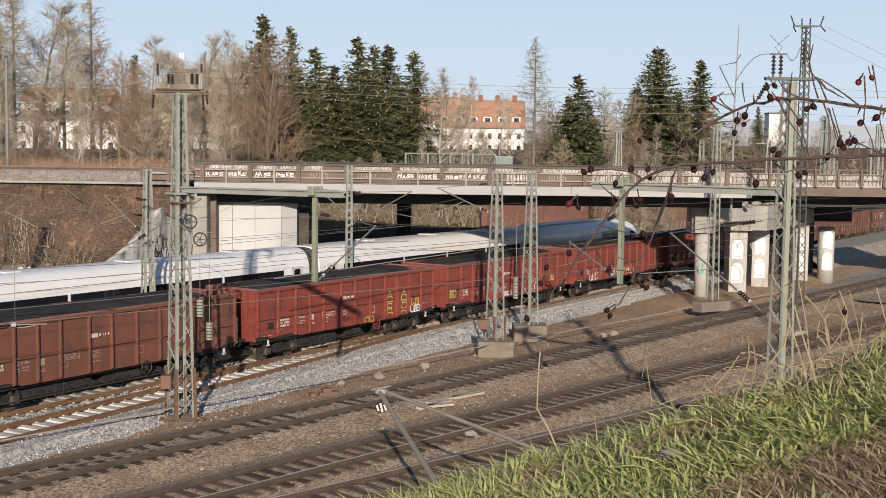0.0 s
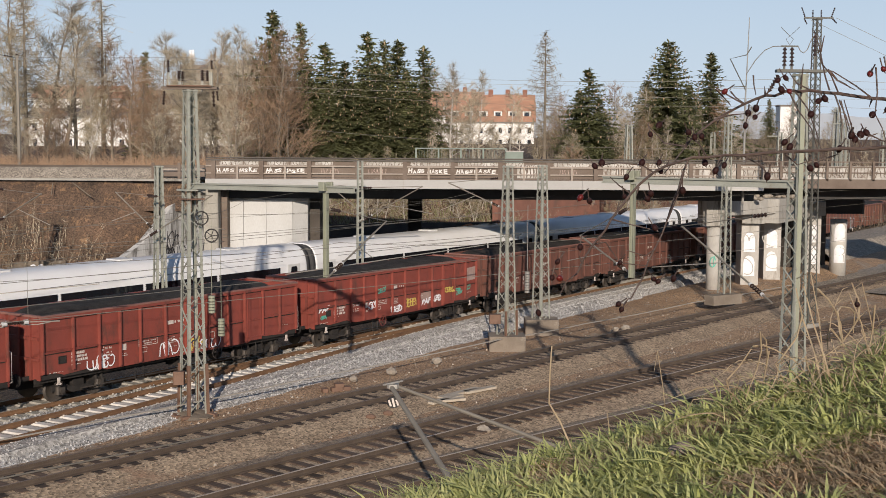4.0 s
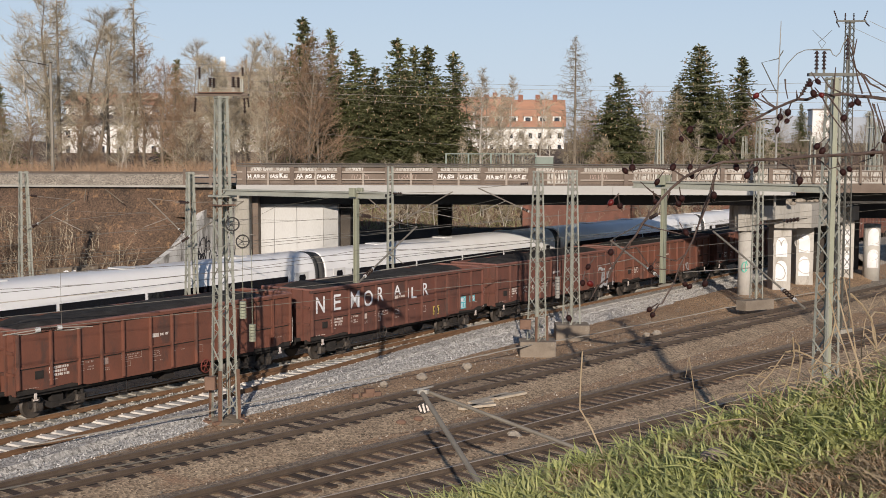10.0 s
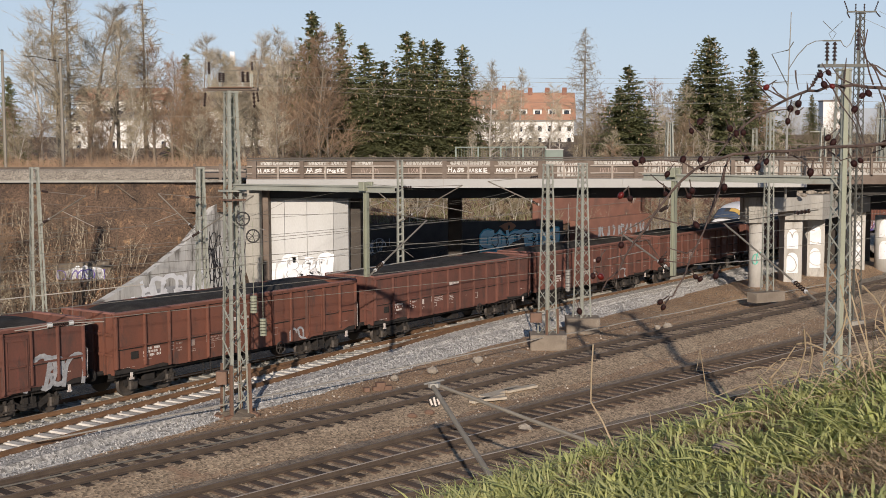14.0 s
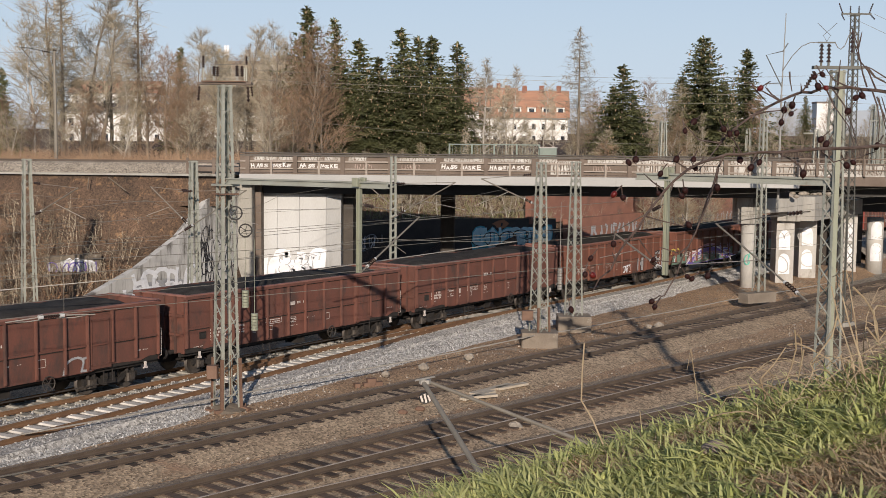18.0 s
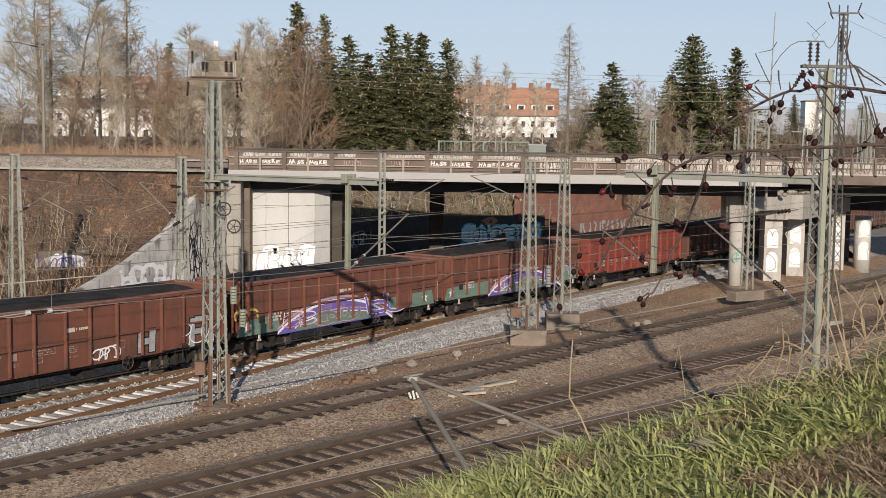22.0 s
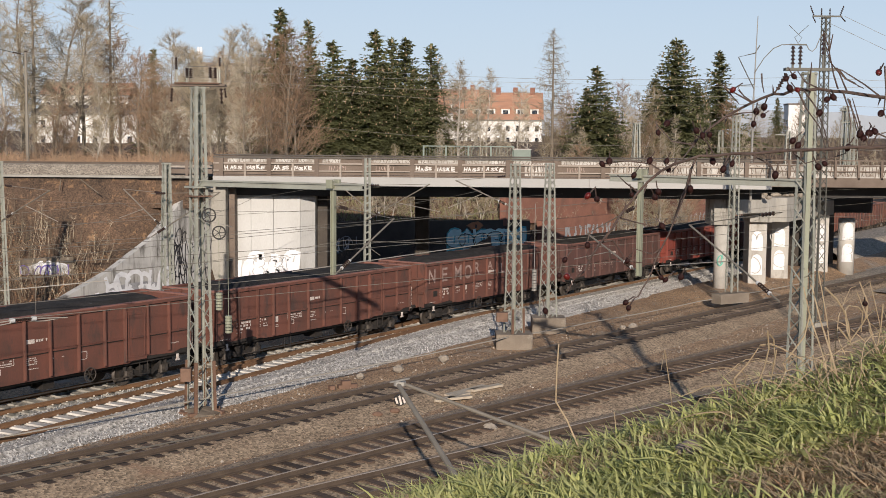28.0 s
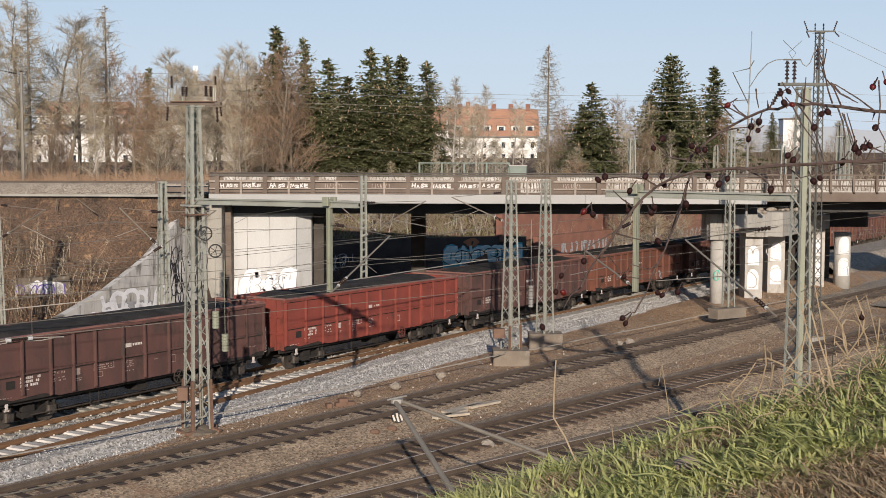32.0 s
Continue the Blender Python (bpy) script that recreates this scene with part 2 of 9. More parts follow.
    brick=mat("red_brick", (0.27, 0.125, 0.088), (0.19, 0.092, 0.066), 0.8, 0.9, 0, 0.3, 8.0, stain=(0.15, 0.10, 0.08), stain_at=0.58, stain_scale=0.4),
    house=mat("white_house_render", (0.78, 0.77, 0.74), (0.66, 0.65, 0.62), 0.3, 0.9, 0, 0.1, 6.0),
    roof=mat("orange_red_roof_tiles", (0.42, 0.225, 0.145), (0.31, 0.175, 0.118), 0.4, 0.85, 0, 0.3, 5.0, stretch=(1, 1, 4)),
    field_stone=mat("brown_field_stone", (0.16, 0.125, 0.105), (0.24, 0.19, 0.155), 6.0, 0.85, 0, 0.4, 40.0),
    slate=mat("grey_brown_roof", (0.20, 0.17, 0.15), (0.13, 0.11, 0.10), 0.4, 0.85, 0, 0.2, 6.0),
    pane=plain("dark_window_pane", (0.025, 0.03, 0.04), 0.1, 0.0, 0.7),
    bark=mat("grey_brown_bark", (0.235, 0.2, 0.155), (0.15, 0.125, 0.097), 2.0, 0.95, 0, 0.5, 20.0, spread=0.2),
    birch=mat("pale_birch_bark", (0.52, 0.48, 0.42), (0.30, 0.27, 0.23), 2.0, 0.9, 0, 0.3, 14.0, stain=(0.08, 0.07, 0.06), stain_at=0.62, stain_scale=5.0),
    twig=mat("brown_winter_twigs", (0.47, 0.41, 0.305), (0.31, 0.262, 0.19), 0.6, 0.95, 0, 0.0, 6.0, spread=0.25),
    red_twig=mat("russet_winter_brush", (0.35, 0.235, 0.15), (0.205, 0.135, 0.088), 0.5, 0.95, 0, 0.0, 5.0, spread=0.2),
    slope_twig=mat("dark_russet_brush", (0.25, 0.155, 0.10), (0.13, 0.082, 0.055), 0.5, 0.95, 0, 0.0, 5.0),
    larch=mat("ochre_larch_twigs", (0.40, 0.335, 0.22), (0.27, 0.22, 0.145), 0.6, 0.95, 0, 0.0, 6.0, spread=0.2),
    needle=mat("dark_green_spruce_needles", (0.165, 0.18, 0.082), (0.225, 0.23, 0.108), 0.9, 0.9, 0, 0.0, 4.0, spread=0.3),
    cone=plain("pale_brown_spruce_cone", (0.46, 0.34, 0.21)),
    litter=mat("brown_leaf_litter_slope", (0.15, 0.096, 0.064), (0.06, 0.044, 0.033), 0.6, 0.95, 0, 1.0, 7.0, stain=(0.31, 0.185, 0.098), stain_at=0.56, stain_scale=2.2, cells=17.0, cell_mix=0.85),
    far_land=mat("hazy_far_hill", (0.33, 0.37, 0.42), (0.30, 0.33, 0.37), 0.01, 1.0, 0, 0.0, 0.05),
    soil=mat("dark_soil_under_grass", (0.20, 0.112, 0.057), (0.32, 0.195, 0.10), 4.0, 0.95, 0, 1.0, 22.0, cells=26.0, cell_mix=0.7),
    grass=mat("bright_green_grass", (0.305, 0.35, 0.125), (0.53, 0.525, 0.25), 2.6, 0.6, 0, 0.0, 14.0, spread=0.3, spec=0.35),
    dry=mat("straw_coloured_dry_grass", (0.58, 0.465, 0.315), (0.40, 0.30, 0.19), 3.0, 0.85, 0, 0.0, 12.0),
    rose=mat("dark_grey_brown_rose_stem", (0.045, 0.03, 0.025), (0.09, 0.06, 0.048), 30.0, 0.6, 0, 0.3, 120.0),
    hip=mat("dried_dark_rose_hip", (0.016, 0.009, 0.009), (0.03, 0.010, 0.009), 90.0, 0.55, 0, 0.2, 260.0, spec=0.12),
    hip_red=plain("red_rose_hip", (0.11, 0.012, 0.010), 0.35, 0.0, 0.3),
    tube_steel=plain("weathered_beige_steel_tube", (0.25, 0.225, 0.185), 0.6, 0.2),
    metal_grey=plain("galvanised_steel", (0.33, 0.32, 0.295), 0.5, 0.35),
    rusty_box=mat("rust_brown_box", (0.19, 0.115, 0.08), (0.14, 0.085, 0.06), 2.0, 0.8, 0, 0.2),
    green_fence=plain("grey_green_fence_paint", (0.20, 0.245, 0.21)),
    grey_old=mat("grey_upper_ballast", (0.225, 0.195, 0.16), (0.33, 0.295, 0.245), 1.0, 0.95, 0, 0.9, 12.0, cells=17.0, cell_mix=1.0),
    mark_dull=mat("faded_pinkish_marking", (0.42, 0.335, 0.29), (0.24, 0.165, 0.14), 5.0, 0.8, 0, 0.0),
    brush_grey=mat("grey_brown_saplings", (0.20, 0.16, 0.112), (0.085, 0.068, 0.05), 0.8, 0.95, 0, 0.0, 5.0),
    leaf=mat("fallen_russet_leaves", (0.45, 0.27, 0.15), (0.25, 0.145, 0.08), 1.5, 0.9, 0, 0.0, 9.0),
    dark_grass=mat("dark_green_grass", (0.20, 0.22, 0.08), (0.375, 0.37, 0.165), 2.6, 0.65, 0, 0.0, 14.0, spread=0.3, spec=0.3),
    young_grass=mat("yellow_green_grass", (0.375, 0.415, 0.128), (0.57, 0.56, 0.255), 3.0, 0.6, 0, 0.0, 16.0, spread=0.2, spec=0.35),
    skylight=plain("blue_grey_roof_window", (0.075, 0.10, 0.145), 0.12, 0.0, 0.7),
    beige=mat("beige_render", (0.46, 0.41, 0.345), (0.37, 0.33, 0.28), 0.3, 0.9, 0, 0.1, 6.0),
    block=mat("beige_footing_concrete", (0.26, 0.22, 0.175), (0.17, 0.14, 0.11), 0.9, 0.9, 0, 0.4, 16.0, stain=(0.42, 0.385, 0.33), stain_at=0.6, stain_scale=1.6),
    stained=mat("brown_stained_concrete", (0.215, 0.178, 0.135), (0.12, 0.095, 0.072), 0.9, 0.9, 0, 0.4, 16.0, stain=(0.30, 0.27, 0.225), stain_at=0.6, stain_scale=1.6),
    rail_dull=mat("brown_rail_head", (0.17, 0.135, 0.11), (0.115, 0.09, 0.072), 2.0, 0.55, 0.1, 0.2, 30.0),
    rail_pale=mat("dusty_pale_rail", (0.47, 0.41, 0.35), (0.34, 0.285, 0.235), 2.0, 0.55, 0.1, 0.2, 30.0),
    dark_steel=mat("dark_painted_steel", (0.075, 0.066, 0.058), (0.12, 0.105, 0.09), 0.8, 0.7, 0.1, 0.1, 20.0),
    mast_dark=mat("dark_grey_mast_paint", (0.125, 0.125, 0.108), (0.085, 0.083, 0.072), 1.2, 0.6, 0.1, 0.08, 25.0),
    ghost=mat("faded_pale_pink_letters", (0.36, 0.265, 0.235), (0.27, 0.185, 0.16), 5.0, 0.8, 0, 0.0),
    teal_dark=plain("blue_graffiti_paint", (0.03, 0.17, 0.27)),
    orange_paint=plain("orange_graffiti_paint", (0.45, 0.19, 0.09)),
    beige_steel=mat("pale_brown_rail_paint", (0.36, 0.31, 0.262), (0.27, 0.228, 0.19), 1.0, 0.7, 0, 0.1, 20.0),
    track_chip=by_island(mat("mixed_track_stone", (0.33, 0.29, 0.24), (0.22, 0.19, 0.155), 3.0, 0.9, 0, 0.1, 12.0), 0.6),
    pale_board=mat("bleached_wood_board", (0.50, 0.44, 0.35), (0.36, 0.305, 0.235), 3.0, 0.9, 0, 0.3, 30.0, stretch=(1, 8, 1)),
    chip=mat("pale_track_stone", (0.36, 0.325, 0.275), (0.22, 0.19, 0.155), 3.0, 0.9, 0, 0.2, 12.0),
)


def lets_light_through(m, share):
    """Thin blades pass some of the light that falls on their far side."""
    n, l = m.node_tree.nodes, m.node_tree.links
    p = n["Principled BSDF"]
    thin, mix = n.new("ShaderNodeBsdfTranslucent"), n.new("ShaderNodeMixShader")
    l.new(p.inputs["Base Color"].links[0].from_socket, thin.inputs["Color"])
    mix.inputs[0].default_value = share
    l.new(p.outputs[0], mix.inputs[1])
    l.new(thin.outputs[0], mix.inputs[2])
    l.new(mix.outputs[0], n["Material Output"].inputs["Surface"])


for m_, share_ in (("grass", 0.38), ("dark_grass", 0.38), ("dry", 0.38), ("young_grass", 0.38), ("needle", 0.4)):
    lets_light_through(M[m_], share_)


# ---- building helpers ----
class Mesh:
    """Collects vertices and faces of one part."""

    def __init__(self):
        self.v, self.f = [], []

    def add(self, verts, faces):
        k = len(self.v)
        self.v.extend(tuple(p) for p in verts)
        self.f.extend(tuple(k + i for i in q) for q in faces)
        return self

    def box(self, x0, y0, z0, x1, y1, z1, b=0.0):
        """A box with its vertical edges cut off by b."""
        if b <= 0:
            self.add([(x0, y0, z0), (x1, y0, z0), (x1, y1, z0), (x0, y1, z0), (x0, y0, z1), (x1, y0, z1), (x1, y1, z1), (x0, y1, z1)],
                     [(3, 2, 1, 0), (4, 5, 6, 7), (0, 1, 5, 4), (1, 2, 6, 5), (2, 3, 7, 6), (3, 0, 4, 7)])
        else:
            ring = [(x0 + b, y0), (x1 - b, y0), (x1, y0 + b), (x1, y1 - b), (x1 - b, y1), (x0 + b, y1), (x0, y1 - b), (x0, y0 + b)]
            self.prism(ring, z0, z1)
        return self

    def prism(self, ring, z0, z1):
        n = len(ring)
        self.add([(x, y, z0) for x, y in ring] + [(x, y, z1) for x, y in ring],
                 [tuple(range(n - 1, -1, -1)), tuple(range(n, 2 * n))] + [(i, (i + 1) % n, n + (i + 1) % n, n + i) for i in range(n)])
        return self

    def side(self, ring, y0, y1):
        """A shape in the x-z plane given thickness along y."""
        n = len(ring)
        self.add([(x, y0, z) for x, z in ring] + [(x, y1, z) for x, z in ring],
                 [tuple(range(n)), tuple(range(2 * n - 1, n - 1, -1))] + [(i, n + i, n + (i + 1) % n, (i + 1) % n) for i in range(n)])
        return self

    def tube(self, p, q, r0, r1=None, n=6, caps=True):
        p, q = Vector(p), Vector(q)
        r1 = r0 if r1 is None else r1
        d = (q - p)
        if d.length < 1e-6:
            return self
        d.normalize()
        a = d.orthogonal().normalized()
        b = d.cross(a)
        k = len(self.v)
        for c, r in ((p, r0), (q, r1)):
            for i in range(n):
                w = 2 * math.pi * i / n
                self.v.append(tuple(c + a * (r * math.cos(w)) + b * (r * math.sin(w))))
        self.f.extend((k + i, k + (i + 1) % n, k + n + (i + 1) % n, k + n + i) for i in range(n))
        if caps:
            self.f.append(tuple(k + i for i in range(n - 1, -1, -1)))
            self.f.append(tuple(k + n + i for i in range(n)))
        return self

    def bar(self, p, q, w, h=None):
        """A straight bar of rectangular section."""
        p, q = Vector(p), Vector(q)
        h = w if h is None else h
        d = (q - p).normalized()
        up = Vector((0, 0, 1)) if abs(d.z) < 0.9 else Vector((0, 1, 0))
        a = d.cross(up).normalized() * (w / 2)
        b = a.cross(d).normalized() * (h / 2)
        vs = [c + s * a + t * b for c in (p, q) for s, t in ((-1, -1), (1, -1), (1, 1), (-1, 1))]
        return self.add(vs, [(3, 2, 1, 0), (4, 5, 6, 7), (0, 1, 5, 4), (1, 2, 6, 5), (2, 3, 7, 6), (3, 0, 4, 7)])

    def line(self, pts, r0, r1=None, n=5):
        """A tube along a polyline, as one skin."""
        r1 = r0 if r1 is None else r1
        pts = [Vector(p) for p in pts]
        m = len(pts) - 1
        rings, a = [], None
        for i, p in enumerate(pts):
            d = (pts[min(m, i + 1)] - pts[max(0, i - 1)]).normalized()
            a = d.orthogonal().normalized() if a is None else (a - d * a.dot(d)).normalized()
            b, r = d.cross(a), r0 + (r1 - r0) * i / m
            rings.append([p + a * (r * math.cos(2 * math.pi * k / n)) + b * (r * math.sin(2 * math.pi * k / n)) for k in range(n)])
        return self.loft(rings)

    def loft(self, rings, caps=True):
        n = len(rings[0])
        k = len(self.v)
        for r in rings:
            self.v.extend(tuple(p) for p in r)
        for j in range(len(rings) - 1):
            for i in range(n):
                self.f.append((k + j * n + i, k + j * n + (i + 1) % n, k + (j + 1) * n + (i + 1) % n, k + (j + 1) * n + i))
        if caps:
            self.f.append(tuple(k + i for i in range(n - 1, -1, -1)))
            self.f.append(tuple(k + (len(rings) - 1) * n + i for i in range(n)))
        return self

    def ball(self, c, rx, ry=None, rz=None, n=8, m=5):
        ry, rz = ry or rx, rz or rx
        rings = []
        for j in range(m + 1):
            w = math.pi * (0.02 + 0.96 * j / m)
            rings.append([(c[0] + rx * math.sin(w) * math.cos(2 * math.pi * i / n), c[1] + ry * math.sin(w) * math.sin(2 * math.pi * i / n), c[2] - rz * math.cos(w)) for i in range(n)])
        return self.loft(rings)

    def data(self, name, material, smooth=False):
        me = bpy.data.meshes.new(name)
        me.from_pydata(self.v, [], self.f)
        if smooth:
            me.polygons.foreach_set("use_smooth", [True] * len(me.polygons))
        me.materials.append(material)
        return me


def part(name, mb, material, parent=None, label="", smooth=False, at=None):
    """Links one mesh as an object, under parent if that is given."""
    ob = new(name, mb if isinstance(mb, bpy.types.Mesh) else mb.data(name, material, smooth))
    if parent is not None:
        ob.parent = parent
    if at is not None:
        ob.matrix_basis = at
    return tagged(ob, label)


def thing(name, m, label, category, group="", kind=""):
    """An empty at a thing's base, which carries its parts."""
    ob = new(name)
    ob.matrix_basis = m
    return tagged(ob, label, category, group, kind)


def solid(name, mb, material, label, category="", group="", kind="", smooth=False):
    """A thing, or a piece of the setting, that is one mesh."""
    return tagged(part(name, mb, material, None, "", smooth), label, category, group, kind)


# the plan: s runs along the goods track, away from the camera and to its right; off lies across it, to the far side
A0 = Vector((-14.08, 43.85))
ALONG, ACROSS = Vector((0.5601, 0.8284)), Vector((-0.8284, 0.5601))
HEADING = math.degrees(math.atan2(ALONG.y, ALONG.x))


def plan(s, off):
    return A0 + ALONG * s + ACROSS * off


def so(x, y):
    r = Vector((x, y)) - A0
    return r.dot(ALONG), r.dot(ACROSS)


def ramp01(u):
    u = min(1.0, max(0.0, u))
    return u * u * (3 - 2 * u)


# ---- ground: one sheet, with the cutting, the far bank, the plateau and the near bank ----
def yard_wall(x):
    """Plan y of the retaining wall at the back of the yard behind the bridge."""
    return 100.0 + 0.31 * (x + 12)


def height(x, y):
    s, off = so(x, y)
    z = -0.42
    if off > 12.5:
        top = 7.3 + min(6.0, max(0.0, y - 90) * 0.016)
        if x < -13.9 or s < 28:
            foot = 12.5 + 5.6 * ramp01((s - 4) / 9)
            reach = max(1.5, (73.0 - A0.y - ALONG.y * s) / ACROSS.y - foot)
            z = -0.42 + (top + 0.42) * min(1.0, max(0.0, (off - foot) / min(reach, 60.0)))
        else:
            past = y - yard_wall(x) if x < 7.5 else off - 17.2
            z = -0.42 if past < 0.2 else 2.5 + (top - 2.5) * ramp01(past / 10)
    elif s > 42 and -10.5 < off < -3.2:
        z += 0.5 * ramp01((s - 42) / 5) * ramp01((off + 10.5) / 1.5) * ramp01((-3.2 - off) / 1.2)
    elif s > 150:
        z = -0.42 + min(6.0, (s - 150) * 0.012)
    if z < -0.3 and -60 < x < 60:
        z += 0.05 * noise.noise(Vector((x * 0.45, y * 0.45, 0))) - 0.02
    # the bank on which the camera stands
    edge = 6.2 + 0.5 * max(0.0, x - 2.0)
    crest = 7.54 + 0.305 * (x + 0.1)
    crest = min(max(crest if x > -0.3 else 7.48 + 1.1 * (x + 0.3), 4.2), 9.0)
    if y < edge:
        bank = crest - 0.02 * (edge - y)
    else:
        bank = crest - 0.42 * (y - edge)
    return max(z, bank)


def axis_lines(lo, hi, fine_lo, fine_hi, fine, mid, mid_lo, mid_hi):
    pts, v = [], fine_lo
    while v <= fine_hi:
        pts.append(v)
        v += fine
    v = fine_hi + mid
    while v < mid_hi:
        pts.append(v)
        v += mid
    step = mid
    while v < hi:
        pts.append(v)
        step *= 1.5
        v += step
    pts.append(hi)
    v = fine_lo - mid
    while v > mid_lo:
        pts.append(v)
        v -= mid
    step = mid
    while v > lo:
        pts.append(v)
        step *= 1.5
        v -= step
    pts.append(lo)
    return sorted(pts)


gx = axis_lines(-2500, 2500, -4, 7, 0.3, 1.6, -80, 90)
gy = axis_lines(-300, 3500, 1, 14, 0.3, 1.6, -20, 150)
gm = Mesh()
for y in gy:
    for x in gx:
        gm.v.append((x, y, height(x, y)))
nx = len(gx)
for j in range(len(gy) - 1):
    for i in range(nx - 1):
        gm.f.append((j * nx + i, j * nx + i + 1, (j + 1) * nx + i + 1, (j + 1) * nx + i))
ground = solid("ground", gm, M["gravel"], "brown gravelly railway ground with earth banks", kind="structure", smooth=True)
for m_ in ("litter", "soil"):
    ground.data.materials.append(M[m_])
for p_ in ground.data.polygons:
    c_ = p_.center
    s_, off_ = so(c_.x, c_.y)
    if off_ > 12.6:
        p_.material_index = 1
    elif c_.z > 0.5 and c_.y < 40:
        p_.material_index = 2


# ---- tracks ----
def along_line(pts, step, start=0.0):
    """Points and headings every step metres along a polyline in plan."""
    out, left = [], start
    for a, b in zip(pts, pts[1:]):
        a, b = Vector(a), Vector(b)
        d = b - a
        n = d.length
        u = d / n
        q = left
        while q < n:
            out.append((a + u * q, math.atan2(u.y, u.x)))
            q += step
        left = q - n
    return out


def shifted(pts, off):
    """The polyline moved sideways, to its left for off above 0."""
    out = []
    for i, p in enumerate(pts):
        a, b = Vector(pts[max(0, i - 1)]), Vector(pts[min(len(pts) - 1, i + 1)])
        u = (b - a).normalized()
        out.append(Vector(p) + Vector((-u.y, u.x)) * off)
    return out


def strip(mb, pts, lo, hi, z_lo, z_hi, wall):
    """A flat-topped ridge along a polyline: top from lo to hi, sides falling to wall metres further out."""
    lines = [shifted(pts, lo - wall), shifted(pts, lo), shifted(pts, hi), shifted(pts, hi + wall)]
    zs = (z_lo, z_hi, z_hi, z_lo)
    k, n = len(mb.v), len(pts)
    for ln, z in zip(lines, zs):
        mb.v.extend((p.x, p.y, z) for p in ln)
    for j in range(3):
        for i in range(n - 1):
            mb.f.append((k + (j + 1) * n + i, k + j * n + i, k + j * n + i + 1, k + (j + 1) * n + i + 1))
    return mb


def rail_mesh(pts, off, z=0.0):
    """Foot, web and head of one rail as a swept section."""
    sec = [(-0.075, -0.172), (0.075, -0.172), (0.075, -0.155), (0.012, -0.135), (0.012, -0.045), (0.036, -0.035), (0.036, -0.004), (0.028, 0.0),
           (-0.028, 0.0), (-0.036, -0.004), (-0.036, -0.035), (-0.012, -0.045), (-0.012, -0.135), (-0.075, -0.155)]
    rings = []
    c = shifted(pts, off)
    for i, p in enumerate(c):
        a, b = c[max(0, i - 1)], c[min(len(c) - 1, i + 1)]
        u = (b - a).normalized()
        rings.append([(p.x - u.y * q, p.y + u.x * q, z + h) for q, h in sec])
    return Mesh().loft(rings)


def track(pts, sleeper, rail, ballast, label, width=2.6, pitch=0.63, z=0.0, near=None, head=True, fast=False, bed_z=-0.32, pale=0, dull=False, plates=False):
    """A track: ballast bed, sleepers and two rails with bright heads."""
    fresh = ballast is M["fresh"]
    bed = strip(Mesh(), pts, -1.75, 1.75, z - 0.62, z - 0.235, 0.75) if fresh else strip(Mesh(), pts, -1.15, 1.15, z - 0.47, z + bed_z, 1.5)
    solid("ballast_bed", bed, ballast, label + " ballast bed", kind="structure")
    t = thing("railway_track", Matrix(), label, "track", kind="structure")
    block = Mesh().box(-0.14, -width / 2, z - 0.34, 0.14, width / 2, z - 0.172, 0.02)
    me = block.data("sleeper", sleeper)
    rest = Mesh()
    count = 0
    for p, a in along_line(pts, pitch):
        if (near is None or near[0] < p.y < near[1]) and count < 300:
            ob = part("sleeper", me, None, t)
            ob.matrix_basis = pose(p.x, p.y, random.uniform(-0.012, 0.012), 0, 0, math.degrees(a) + random.uniform(-1.2, 1.2))
            count += 1
        else:
            m = pose(p.x, p.y, 0, 0, 0, math.degrees(a))
            rest.add([m @ Vector(v) for v in block.v], block.f)
    if rest.v:
        tagged(part("sleeper_row", rest, sleeper, t), kind="stuff")
    for o in (-0.7525, 0.7525):
        part("rail", rail_mesh(pts, o, z), rail, t)
        if head:
            top = Mesh()
            strip(top, shifted(pts, o), -0.024, 0.024, z - 0.004, z + 0.004, 0.012)
            # rail_pale puts the sunlit look of one rail into its colour
            bright = "rail_pale" if o * pale > 0 else "rail_dull" if dull else "rail_shine"
            part("rail_head", top, M[bright], t, "dull brown running surface" if bright == "rail_dull" else "bright running surface, worn, sunlight painted in where pale")
    if plates:
        dark = Mesh()
        for o in (-0.7525, 0.7525):
            for p, a in along_line(shifted(pts, o), pitch):
                m = pose(p.x, p.y, z, 0, 0, math.degrees(a))
                for b in (-0.16, 0.16):
                    one = Mesh().box(-0.17, b - 0.05, bed_z - 0.02, 0.17, b + 0.05, bed_z + 0.012)
                    dark.add([m @ Vector(v) for v in one.v], one.f)
        tagged(part("base_plate_row", dark, M["frame"], t, "dark iron base plates beside the rails"), kind="stuff")
    if fast:
        clip = Mesh()
        for o in (-0.7525, 0.7525):
            for p, a in along_line(shifted(pts, o), pitch):
                m = pose(p.x, p.y, z, 0, 0, math.degrees(a))
                for e in (-0.12, 0.12):
                    clip.add([m @ Vector(v) for v in Mesh().box(-0.03, e - 0.03, -0.172, 0.03, e + 0.03, -0.13, 0.01).v], Mesh().box(0, 0, 0, 1, 1, 1, 0.1).f)
        tagged(part("rail_fastener_row", clip, M["fastener"], t, "pale rail clips"), kind="stuff")
    return t


F_AXIS = [plan(-45, 0.75), plan(0, 0.75), plan(60, 0.75), plan(260, 0.75)]
ICE_AXIS = [plan(-60, 9.4), plan(60, 9.4), plan(260, 9.4)]

